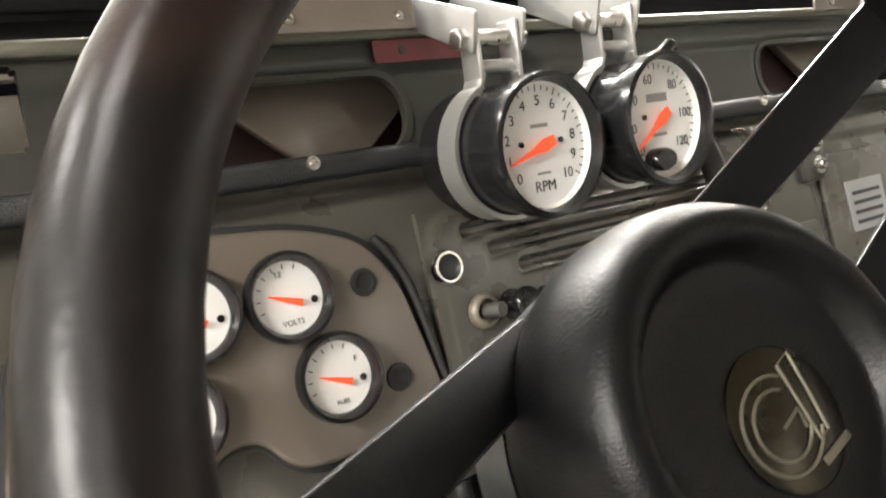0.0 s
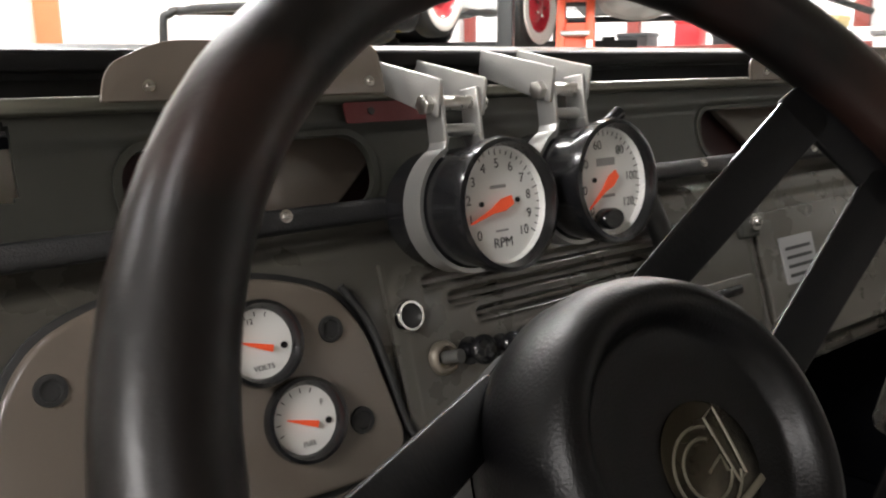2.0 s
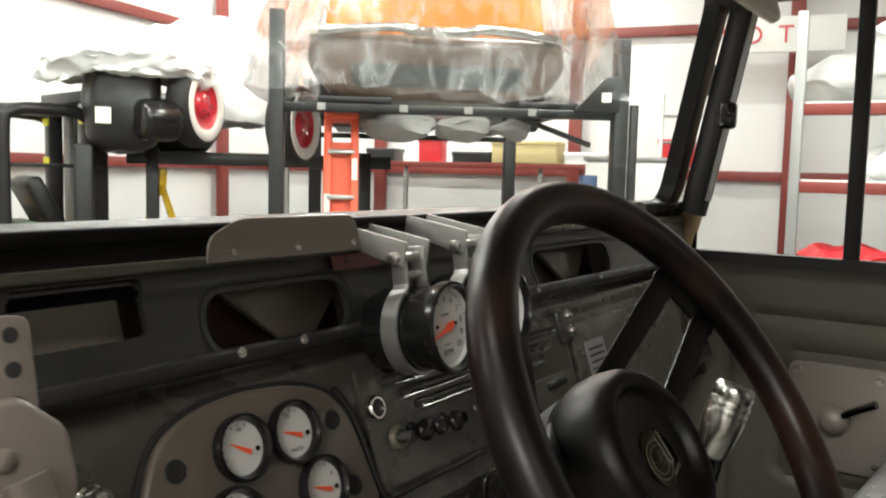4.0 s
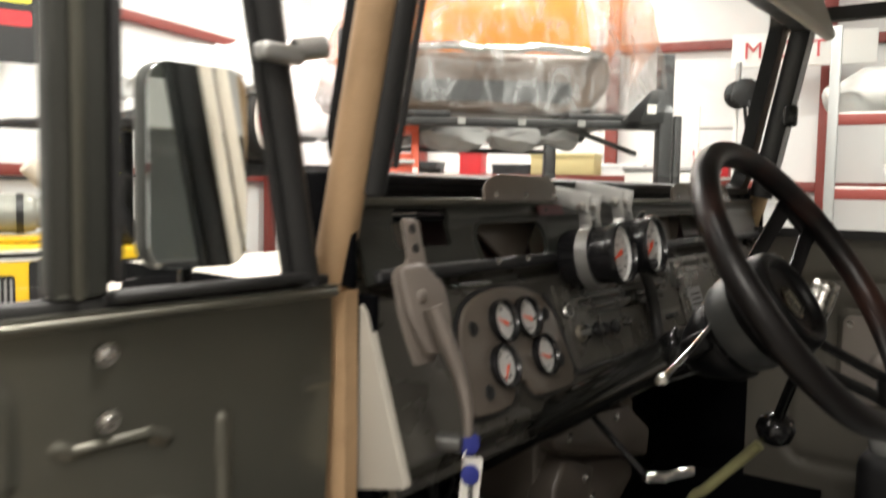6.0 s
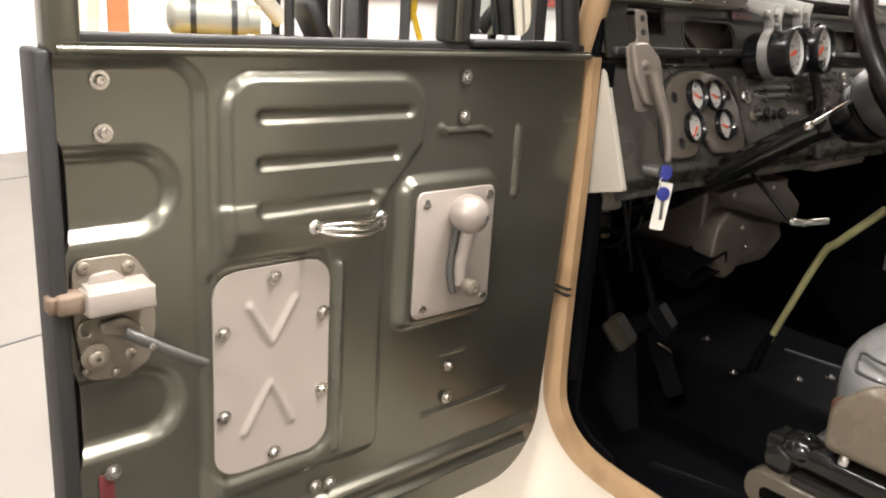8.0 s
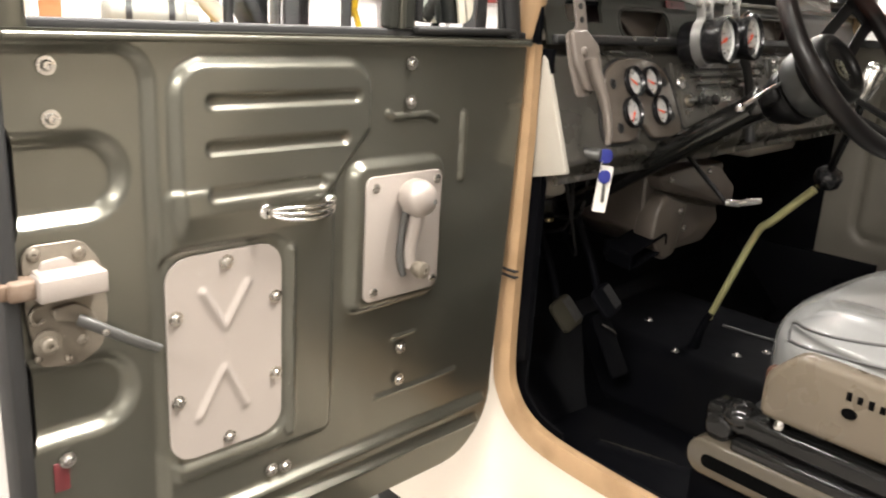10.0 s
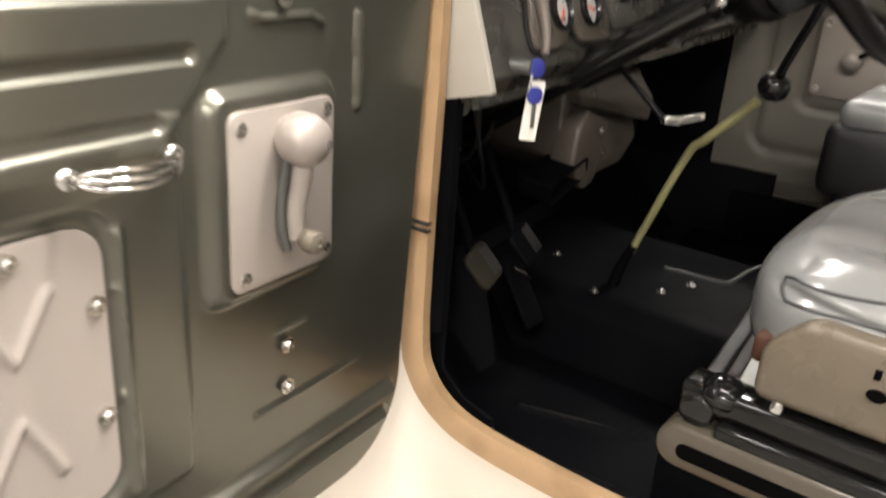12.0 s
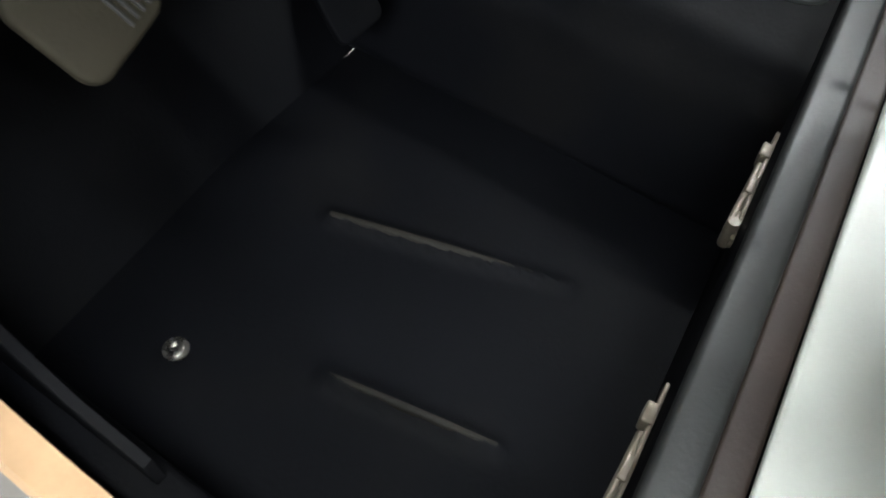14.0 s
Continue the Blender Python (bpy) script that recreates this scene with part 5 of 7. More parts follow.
ADAPTER = material("dull_cast_hub_adapter", (0.065, 0.067, 0.066), 0.42, 0.5, 30, 0.12, 0.02, 400)
KNOB = material("turned_aluminium_knob", (0.50, 0.49, 0.46), 0.24, 1.0, 60, 0.1, 0.02, 900)
SPOKE_BLACK = material("satin_black_spoke_paint", (0.0026, 0.0026, 0.0030), 0.40, 0.0, 30, 0.2, 0.02, 400, spec=0.22)
EMBLEM = material("dull_bronze_emblem", (0.13, 0.12, 0.09), 0.4, 0.5, 60, 0.15, 0.01, 600)
BADGE = material("bronze_hub_badge", (0.062, 0.055, 0.043), 0.24, 1.0, 60, 0.2, 0.01, 600)
SPOKES = (33.0, 193.0, 294.0)
BADGE_TURN = 20.0


def build_seat():
    seat = thing("driver_seat", pose(-0.38, -0.62, 0.72), "silver-grey leather bucket seat with beige plastic side trim", "car seat")
    # cushion: a plump rounded block with raised bolsters
    bm = bmesh.new()
    bmesh.ops.create_cube(bm, size=1.0)
    bmesh.ops.subdivide_edges(bm, edges=bm.edges[:], cuts=46, use_grid_fill=True)
    a, b, c = 0.290, 0.265, 0.078
    for v in bm.verts:
        x, y, z = v.co.x * 2, v.co.y * 2, v.co.z * 2
        r = (abs(x) ** 3.2 + abs(y) ** 3.2 + abs(z) ** 3.2) ** (1 / 3.2)
        k = max(abs(x), abs(y), abs(z)) / max(r, 1e-6)
        v.co = Vector((x * k * a, y * k * b, z * k * c))
        if max(abs(v.co.x) / a, abs(v.co.y) / b) > 0.70:
            welt = min(1, max(0, (-v.co.x / a - 0.55) * 5)) * min(1, max(0, (0.86 - v.co.y / b) * 8))
            for h in (0.060, 0.038):
                v.co.xy *= 1 - 0.026 * welt * math.exp(-((v.co.z - h) / 0.0040) ** 2)
            v.co.xy *= 1 + 0.010 * welt * math.exp(-((v.co.z - 0.049) / 0.007) ** 2)
        if z > 0:
            v.co.z += 0.018 * min(1, max(0, (abs(v.co.x) - 0.12) / 0.09)) * (1 - abs(y) ** 4) * z
            v.co.z += 0.016 * max(0, y) * z
        v.co += 0.0012 * noise.noise_vector(v.co * 9)
    bm.normal_update()
    leather = BVHTree.FromBMesh(bm)
    part("cushion", bm, GREY_LEATHER, seat, "silver-grey leather cushion", pose(0.0, 0.016, 0.152), 80)
    def welt_at(y, z):
        hit = next(h for h in (leather.ray_cast(Vector((0, y, z - 0.002 * k)), Vector((-1, 0, 0))) for k in range(40)) if h[0])
        return hit[0] + hit[1] * 0.0006
    rows = [(y, max(0.0, (y - 0.04) / 0.16)) for y in np.linspace(-0.20, 0.196, 28)]
    loop = [welt_at(y, 0.080 - 0.019 * k) for y, k in rows] + [welt_at(0.206, z) for z in (0.057, 0.051, 0.045)] + [welt_at(y, 0.060 - 0.020 * k) for y, k in reversed(rows)]
    part("cushion_seam", tube(loop, 0.0024, 6), SEAM, seat, "dark stitched seam of the side gusset", pose(0.0, 0.016, 0.152))
    # backrest
    bm = box((0.48, 0.12, 0.56), (0, -0.27, 0.50), 0.05, 5, pose(0, 0, 0, -12))
    part("backrest", bm, GREY_LEATHER, seat)
    # side trim plate
    trim = softened([(0.212, 0.098), (0.212, 0.160), (0.170, 0.202), (0.120, 0.200), (-0.20, 0.190), (-0.24, 0.110), (-0.20, 0.098)], 0.016)
    t = part("side_trim", side(trim, -0.302, 0.034, 0.012), BEIGE_PLASTIC, seat, "beige plastic seat side trim")
    # Hole and slots are surface pieces carrying the recess shade as colour.
    part("trim_hole", revolve([(0.0085, 0), (0.0085, 0.002), (0, 0.002)], 18), HOLE, t, "", Matrix.Translation((-0.3025, 0.096, 0.1485)) @ pose(0, 0, 0, 0, -90) @ Matrix.Diagonal((0.8, 1.15, 1, 1)))
    for k in range(5):
        part("trim_slot", box((0.002, 0.0065, 0.0115 - 0.002 * (k % 2)), (-0.3025, 0.100 - 0.0135 * k, 0.1705 - 0.0008 * k), 0.0006), HOLE, t)
    # hinge, rail, mounting channel
    part("recliner_hinge", rod((-0.300, 0.266, 0.052), (-0.244, 0.266, 0.052), 0.022, seg=24, bevel=0.007), BLACK_STEEL, seat)
    part("adjuster_knob", revolve([(0.020, 0), (0.026, 0.004), (0.0275, 0.012), (0.024, 0.021), (0.014, 0.027), (0.007, 0.0285), (0.006, 0.026), (0, 0.0255)], 32), BLACK_STEEL, seat, "glossy black domed adjuster knob", pose(-0.276, 0.246, 0.066, 8, -6))
    part("adjuster_knob", revolve([(0.010, 0), (0.014, 0.003), (0.014, 0.012), (0.008, 0.018), (0, 0.0185)], 24), BLACK_STEEL, seat, "", pose(-0.262, 0.196, 0.082, 4, -10))
    part("rail", box((0.05, 0.56, 0.034), (-0.272, 0.01, 0.068), 0.008), BLACK_STEEL, seat, "black enamelled seat rail")
    part("rail_cover", box((0.06, 0.52, 0.022), (-0.278, -0.02, 0.040), 0.006), BLACK_STEEL, seat)
    chan = rounded(-0.31, -0.022, 0.302, 0.034, 0.026)
    bm = side([(y, z) for y, z in chan], -0.312, 0.075, 0.005)
    ch = part("mount_channel", bm, CHANNEL, seat, "beige painted mounting channel")
    part("channel_slot", side(rounded(-0.25, -0.006, 0.275, 0.014, 0.009), -0.3135, 0.004), HOLE, ch)
    part("rail", box((0.05, 0.56, 0.034), (0.24, 0.01, 0.068), 0.008), BLACK_STEEL, seat)
    for y, z in ((0.225, 0.094),):
        part("rail_bolt", revolve([(0.009, 0), (0.009, 0.006), (0.005, 0.02), (0, 0.02)], 12), CHROME, seat, "", pose(-0.285, y - 0.04, z - 0.01))
    part("adjust_lever", tube(curve_points([(0.180, 0.250, 0.088), (0.150, 0.325, 0.082), (0.104, 0.345, 0.080), (0.045, 0.350, 0.080), (0.028, 0.356, 0.080), (0.022, 0.385, 0.080), (0.016, 0.447, 0.080)], 5), 0.0030, 8), RIM_SATIN, seat, "thin black slide release bar")
    part("foam_edge", box((0.030, 0.022, 0.036), (-0.240, 0.222, 0.132), 0.008), FOAM_BROWN, seat, "orange-brown foam showing under the cushion")
    sb = thing("seat_box", pose(-0.3485, -0.615, 0.50, 0, 0, 5.5), "pale grey steel seat box with black front rim", "seat box")
    bm = box((0.62, 0.64, 0.20), (0.02, 0.008, 0.105), 0.006)
    part("box_body", bm, BLACK_PAINT, sb)
    part("box_lid", box((0.60, 0.60, 0.010), (0.02, -0.016, 0.212), 0.003), SEAT_BOX, sb, "pale grey-green painted lid")
    part("front_rim", box((0.62, 0.024, 0.024), (0.02, 0.316, 0.206), 0.004), RIM_SATIN, sb, "satin black front rim")
    part("rim_rebate", box((0.61, 0.019, 0.018), (0.02, 0.2945, 0.203), 0.003), BROWN_SEAL, sb, "dark brown sealing strip behind the rim")
    for x in (0.055, -0.172):
        bm = box((0.110, 0.003, 0.010), (x, 0.3305, 0.136), 0.001)
        for k in range(3):
            box((0.020 - 0.003 * k, 0.004 + 0.002 * k, 0.014), (x - 0.040 + 0.036 * k, 0.333, 0.136), 0.0015, bm=bm)
        rod((x - 0.050, 0.336, 0.140), (x + 0.020, 0.333, 0.138), 0.0026, seg=8, bm=bm)
        rod((x - 0.048, 0.334, 0.126), (x - 0.048, 0.334, 0.150), 0.0042, seg=10, bm=bm)
        part("toggle_latch", bm, LATCH_STEEL, sb, "grubby steel toggle latch")
    # the other seat
    other = thing("passenger_seat", pose(0.40, -0.60, 0.72), "dark vinyl passenger seat with grey top", "car seat")
    part("cushion", box((0.49, 0.65, 0.06), (0, 0.02, 0.262), 0.028, 4), GREY_LEATHER, other, "grey vinyl cushion top")
    part("seat_base", box((0.50, 0.68, 0.15), (0, 0.02, 0.175), 0.03, 3), BLACK_VINYL, other)
    part("backrest", box((0.48, 0.12, 0.56), (0, -0.30, 0.50), 0.05, 5, pose(0, 0, 0, -12)), GREY_LEATHER, other)
    part("seat_frame", box((0.50, 0.64, 0.28), (0, 0.0, -0.025), 0.01), BLACK_PAINT, other)
    return seat


def build_cabin_gear():
    # bonnet release lever at the dash end
    lever = thing("hand_brake_lever", pose(0, 0, 0), "stone grey painted hand lever hanging by the dash end", "lever")
    lean = Matrix(((1, 0, 0, 0), (0, 0.30, -1, -0.412), (0, 1, 0, 0), (0, 0, 0, 1)))

    def leaning(name, outline, depth, bevel, out, label=""):
        bm = prism(softened(outline, 0.007, 4), depth, bevel)
        bmesh.ops.transform(bm, matrix=lean @ Matrix.Translation((0, 0, out)), verts=bm.verts[:])
        return part(name, bm, LEVER_GREY, lever, label)
    leaning("bracket", [(-0.674, 1.350), (-0.649, 1.348), (-0.651, 1.290), (-0.664, 1.206), (-0.696, 1.204), (-0.704, 1.250), (-0.702, 1.296), (-0.676, 1.306)], 0.004, 0.001, 0.0)
    leaning("pivot_plate", [(-0.700, 1.302), (-0.664, 1.304), (-0.640, 1.282), (-0.638, 1.250), (-0.650, 1.214), (-0.682, 1.214), (-0.698, 1.252)], 0.013, 0.004, 0.002)
    line = curve_points([(-0.672, 0.3 * 1.262 - 0.434, 1.262), (-0.666, 0.3 * 1.228 - 0.436, 1.228), (-0.659, 0.3 * 1.195 - 0.438, 1.195), (-0.660, 0.3 * 1.162 - 0.440, 1.162), (-0.664, 0.3 * 1.136 - 0.438, 1.136)], 6)
    part("grip", tube(line, 0.0200, 14, taper=0.0085, flat=0.55), LEVER_GREY, lever, "smooth curved lever grip")
    for z in (1.338, 1.318, 1.298):
        # Lever holes are dark discs, their inner shade given as colour.
        part("hole", revolve([(0.0048, 0), (0.0048, 0.001), (0, 0.001)], 12), INK, lever, "", lean @ pose(-0.662 - (1.338 - z) * 0.05, z, 0.0042))
    part("pivot_pin", revolve([(0.007, 0), (0.007, 0.002), (0.004, 0.0045), (0, 0.0045)], 14), LEVER_GREY, lever, "", lean @ pose(-0.680, 1.272, 0.015))
    # ignition lock, keys and tag
    key = thing("ignition_key", pose(-0.609, -0.042, 1.10), "ignition key with blue plastic head and white paper label", "key")
    part("lock_barrel", rod((-0.028, 0.02, 0.012), (-0.012, -0.012, 0.010), 0.010, seg=18, bevel=0.002), DARK_STEEL, key)
    part("blue_tag", prism(rounded(-0.011, -0.012, 0.011, 0.012, 0.0095), 0.004, 0.001), BLUE, key, "blue plastic key head", pose(0, -0.012, 0.008, 90, 0, -38))
    part("blue_tag", prism(rounded(-0.010, -0.011, 0.010, 0.011, 0.0095), 0.004, 0.001), BLUE, key, "", pose(0.001, -0.013, -0.026, 90, 0, -40))
    part("key_ring", tube([(0.010 * math.cos(radians(a)), -0.012, -0.008 + 0.010 * math.sin(radians(a))) for a in range(0, 360, 20)], 0.0010, 6, True), STEEL, key)
    part("paper_label", prism(rounded(-0.011, -0.039, 0.011, 0.039, 0.003), 0.001), PAPER, key, "white paper label", pose(0.003, -0.011, -0.047, 90, 5, -40))
    part("key_blade", box((0.005, 0.0016, 0.032), (-0.0005, -0.0155, -0.052), 0.0005, 2, pose(0, 0, 0, 0, 0, -40)), DARK_STEEL, key)
    # heater box
    heater = thing("heater_box", pose(0, 0, 0), "brown-grey painted steel heater box under the dash", "heater")
    faces = [("case", [(-0.318, 1.035), (-0.03, 1.035), (-0.02, 0.96), (-0.045, 0.905), (-0.10, 0.870), (-0.24, 0.862), (-0.314, 0.912)], 0.060, 0.19, 0.0),
             ("left_panel", [(-0.314, 0.961), (-0.290, 0.996), (-0.206, 0.966), (-0.236, 0.863), (-0.272, 0.853), (-0.322, 0.905)], 0.026, 0.05, 0.0),
             ("right_panel", [(-0.200, 0.966), (-0.062, 0.940), (-0.045, 0.909), (-0.100, 0.867), (-0.230, 0.863)], 0.046, 0.03, 0.0),
             ("top_band", [(-0.320, 1.031), (-0.190, 1.045), (-0.100, 1.037), (-0.024, 0.984), (-0.031, 0.940), (-0.075, 0.948), (-0.304, 1.004)], 0.030, 0.05, 0.0)]
    for nm, pts, y0, deep, _ in faces:
        bm = prism(softened(pts, 0.010, 3), deep, 0.007)
        bmesh.ops.transform(bm, matrix=Matrix(((1, 0, 0, 0), (0, 0, 1, y0), (0, 1, 0, 0), (0, 0, 0, 1))), verts=bm.verts[:])
        part(nm, bm, HEATER, heater)
    duct = frame_ring(rounded(-0.060, -0.020, 0.060, 0.020, 0.008), rounded(-0.054, -0.015, 0.054, 0.015, 0.006), 0.06)
    part("outlet_duct", duct, BLACK_PAINT, heater, "dark open outlet duct", pose(-0.330, 0.085, 0.888, 96, -14, 0))
    part("duct_inside", box((0.10, 0.004, 0.03), (-0.350, 0.080, 0.888)), BLACK_PAINT, heater)
    for x, z, y in ((-0.275, 1.024, 0.030), (-0.140, 1.028, 0.030), (-0.235, 0.955, 0.026), (-0.180, 0.906, 0.046)):
        part("screw", bolt_mesh(0.004, 0.004), STEEL, heater, "", pose(x, y, z, 90))
    bm = box((0.034, 0.015, 0.013), (-0.309, -0.123, 1.011), 0.004, 2, pose(0, 0, 0, 0, 4, -34))
    merged(bm, box((0.044, 0.010, 0.012), (-0.282, -0.143, 1.014), 0.003, 2, pose(0, 0, 0, 0, -8, -36)))
    tray = thing("chrome_pull_handle", pose(0, 0, 0), "short chrome pull handle under the dash", "handle")
    part("handle_bar", bm, CHROME, tray)
    part("handle_rod", rod((-0.318, -0.116, 1.011), (-0.316, -0.020, 1.085), 0.0045, seg=12), FOAM, tray)
    # levers
    gear = thing("gear_lever", pose(0, 0, 0), "bent yellow-green gear lever with black ball joint and turned aluminium knob", "lever")
    part("lever_foot", tube(curve_points([(-0.150, 0.000, 0.640), (-0.150, -0.012, 0.690), (-0.150, -0.030, 0.735)], 4), 0.012, 12, taper=0.008), BLACK_PAINT, gear)
    part("lever_rod", tube(curve_points([(-0.150, -0.026, 0.720), (-0.150, -0.045, 0.775), (-0.150, -0.100, 0.925), (-0.150, -0.125, 0.955), (-0.148, -0.197, 1.035)], 6), 0.0068, 12, taper=0.0080), LEVER_YELLOW, gear, "worn yellow-green painted rod")
    part("ball_joint", revolve([(0.010, -0.022), (0.020, -0.017), (0.0265, 0.0), (0.0225, 0.014), (0.012, 0.022), (0, 0.0245)], 24), BLACK_GLOSS, gear, "black ball joint", Matrix.Translation((-0.143, -0.216, 1.060)))
    part("upper_rod", tube(curve_points([(-0.144, -0.214, 1.060), (-0.172, -0.240, 1.120), (-0.200, -0.268, 1.180), (-0.214, -0.280, 1.215)], 5), 0.0075, 10), BLACK_STEEL, gear)
    prof = [(0.013, -0.034), (0.0165, -0.030), (0.0205, -0.004)]
    for k in range(3):
        prof += [(0.0212, 0.002 + 0.007 * k), (0.0212, 0.006 + 0.007 * k), (0.0198, 0.007 + 0.007 * k), (0.0198, 0.008 + 0.007 * k)]
    prof += [(0.0212, 0.025), (0.0205, 0.034), (0.0175, 0.0365), (0, 0.037)]
    part("barrel_knob", revolve(prof, 32), KNOB, gear, "ribbed brushed aluminium knob", Matrix.Translation((-0.2135, -0.284, 1.243)) @ pose(0, 0, 0, 12, 19, 0) @ Matrix.Diagonal((0.80, 0.80, 0.9, 1)))
    # pedals
    for x, y, z, tone, nm in ((-0.578, 0.022, 0.803, 1, "clutch_pedal"), (-0.450, 0.030, 0.800, 0, "brake_pedal")):
        p = thing(nm, pose(x, y, z), "rubber-faced pedal with ribbed pad" if tone else "dark rubber-faced brake pedal", "pedal", "pedals")
        pad = part("pad", prism(rounded(-0.032, -0.030, 0.032, 0.030, 0.012), 0.010, 0.003), PEDAL if tone else BLACK_PAINT, p, "", pose(0, 0, 0, 52, -10, 12))
        for k in range(5):
            part("rib", box((0.0022, 0.046, 0.002), (0.006 + 0.0052 * k, 0.0, 0.0106), 0.0006), BLACK_RUBBER, pad)
        part("arm", tube(curve_points([(0, 0.012, -0.004), (0.03, 0.06, 0.05), (0.05, 0.14, 0.16), (0.05, 0.20, 0.27)], 5), 0.008, 8), BLACK_PAINT, p)
    acc = thing("accelerator_pedal", pose(-0.324, 0.10, 0.695), "black accelerator pedal with shiny metal edge", "pedal", "pedals")
    part("pad", prism(rounded(-0.028, -0.07, 0.028, 0.07, 0.010), 0.008, 0.002), BLACK_PAINT, acc, "", pose(0, 0.0, -0.04, 58))
    part("edge", tube([(-0.03, 0.0, 0.012), (0.0, -0.008, -0.006), (0.012, -0.010, -0.018)], 0.004, 6), CHROME, acc)
    # wiring and fuse block under the dash
    loom = thing("wiring_loom", pose(0, 0, 0), "tangle of dark wiring with brass terminals under the dash", "wiring")
    rnd = random.Random(4)
    for k in range(9):
        a = Vector((-0.66 + 0.03 * k, 0.12 + rnd.uniform(-0.03, 0.05), 1.05))
        b = a + Vector((rnd.uniform(-0.02, 0.10), rnd.uniform(-0.02, 0.05), -rnd.uniform(0.08, 0.20)))
        c = b + Vector((rnd.uniform(-0.1, 0.1), rnd.uniform(0.05, 0.15), rnd.uniform(-0.05, 0.12)))
        part("wire", tube(curve_points([a, b, c], 6), 0.0035, 6), BLACK_RUBBER, loom)
    for x, z in ((-0.600, 0.985), (-0.575, 0.990), (-0.598, 0.965), (-0.54, 0.955)):
        part("terminal", box((0.018, 0.008, 0.008), (x, 0.11, z), 0.002), BRASS, loom)
    part("fuse_block", box((0.10, 0.03, 0.05), (-0.55, 0.145, 0.965), 0.005), BLACK_GLOSS, loom)
    # outside mirror, seen through the vent window
    mir = thing("wing_mirror", MIRROR_AT, "tall rectangular outside mirror on a black arm", "mirror")
    part("mirror_glass", prism(rounded(-0.052, -0.094, 0.052, 0.094, 0.022, 6), 0.002), MIRROR, mir, "", pose(0, 0, 0.0))
    part("mirror_shell", prism(rounded(-0.0528, -0.0948, 0.0528, 0.0948, 0.0225, 6), 0.018, 0.007), DARK_STEEL, mir, "", pose(0, 0, -0.027))
    part("mirror_arm", tube([(0.0, -0.082, -0.022), (0.0, -0.13, -0.024), (0.02, -0.16, -0.050)], 0.007, 8), BLACK_STEEL, mir)


MIRROR_AT = pose(-0.853, 0.080, 1.396, 90, 0, 0)
build_dashboard()
RED = ((-0.480, 1.220, 150, [("100", 0.0, 0.0145, 0.0048)], [(0.0155, -0.004)]),
       (-0.423, 1.219, 160, [("12", -0.004, 0.0140, 0.0050), ("VOLTS", 0.0, -0.0150, 0.0046)], [(0.0155, -0.004)]),
       (-0.500, 1.170, 232, [("40", -0.005, 0.0140, 0.0048), ("80", 0.010, 0.010, 0.0048)], [(0.006, -0.013), (-0.004, -0.014)]),
       (-0.403, 1.169, 160, [("F", 0.0130, 0.008, 0.0055), ("FUEL", 0.0, -0.0150, 0.0042)], [(0.0155, -0.004)]))
for x, z, a, words, dots in RED:
    build_small_gauge(x, z, a, words, dots)
build_big_gauge((-0.272, -0.040, 1.296), (0.12, -1.0, 0.16), [(str(k), 222 - 26.6 * k) for k in range(11)], 198, [("RPM", 0, -0.0245, 0.0092)], [("dot", -0.016, 0.002, 0.0018, 0), ("dot", 0.016, 0.002, 0.0018, 0), ("bar", 0, 0.012, 0.014, 0.0022), ("bar", 0, -0.0165, 0.011, 0.0014)], "round white-faced tachometer in a black pod")
build_big_gauge((-0.175, -0.037, 1.303), (0.12, -1.0, 0.16), [("20", 190), ("40", 150), ("60", 106), ("80", 52), ("100", 4), ("120", -38), ("0", 226)], 215, [], [("dot", -0.014, 0.002, 0.0018, 0), ("bar", 0, 0.014, 0.020, 0.0055), ("bar", 0, -0.010, 0.014, 0.0022), ("button", -0.006, -0.026, 0, 0)], "round white-faced speedometer in a black pod")
build_steering()
build_seat()
build_cabin_gear()

# ---------------------------------------------------------------- the workshop
EYE_A = Vector((-1.227, -0.631, 0))


def far(az, d, z):
    """A place d metres off in the azimuth az (degrees to the right of the truck's nose)."""
    return EYE_A + Vector((d * math.sin(radians(az)), d * math.cos(radians(az)), z))


SHOP = pose(0, 0, 0, 0, 0, SHOP_TURN)
A0, A1, B0, B1, ROOF_Z = -7.0, 9.9, -8.0, 7.0, 4.9


def shop_box(name, a0, a1, b0, b1, z0, z1, mat, label, category="", bevel=0.0):
    bm = box((a1 - a0, b1 - b0, z1 - z0), ((a0 + a1) / 2, (b0 + b1) / 2, (z0 + z1) / 2), bevel)
    return solo(name, bm, mat, SHOP, label, category, kind="structure")


shop_box("floor", A0 - 0.2, A1 + 0.2, B0 - 0.2, B1 + 0.2, FLOOR_Z - 0.15, FLOOR_Z, CONCRETE, "pale sealed concrete workshop floor", "floor")
shop_box("ceiling", A0 - 0.2, A1 + 0.2, B0 - 0.2, B1 + 0.2, ROOF_Z, ROOF_Z + 0.1, ROOF_LINING, "grey lined workshop ceiling", "ceiling")
shop_box("wall_east", A1, A1 + 0.15, B0, B1, FLOOR_Z, ROOF_Z, WHITE_WALL, "white sheet-metal workshop wall", "wall")
# West and south walls stay out of view, added to bounce fill light.
shop_box("wall_west", A0 - 0.15, A0, B0, B1, FLOOR_Z, ROOF_Z, UNSEEN_WALL, "unseen grey workshop wall", "wall")
shop_box("wall_north", A0, A1, B1, B1 + 0.15, FLOOR_Z, ROOF_Z, WHITE_WALL, "white sheet-metal workshop wall", "wall")
shop_box("wall_south", A0, A1, B0 - 0.15, B0, FLOOR_Z, ROOF_Z, UNSEEN_WALL, "unseen grey workshop wall", "wall")
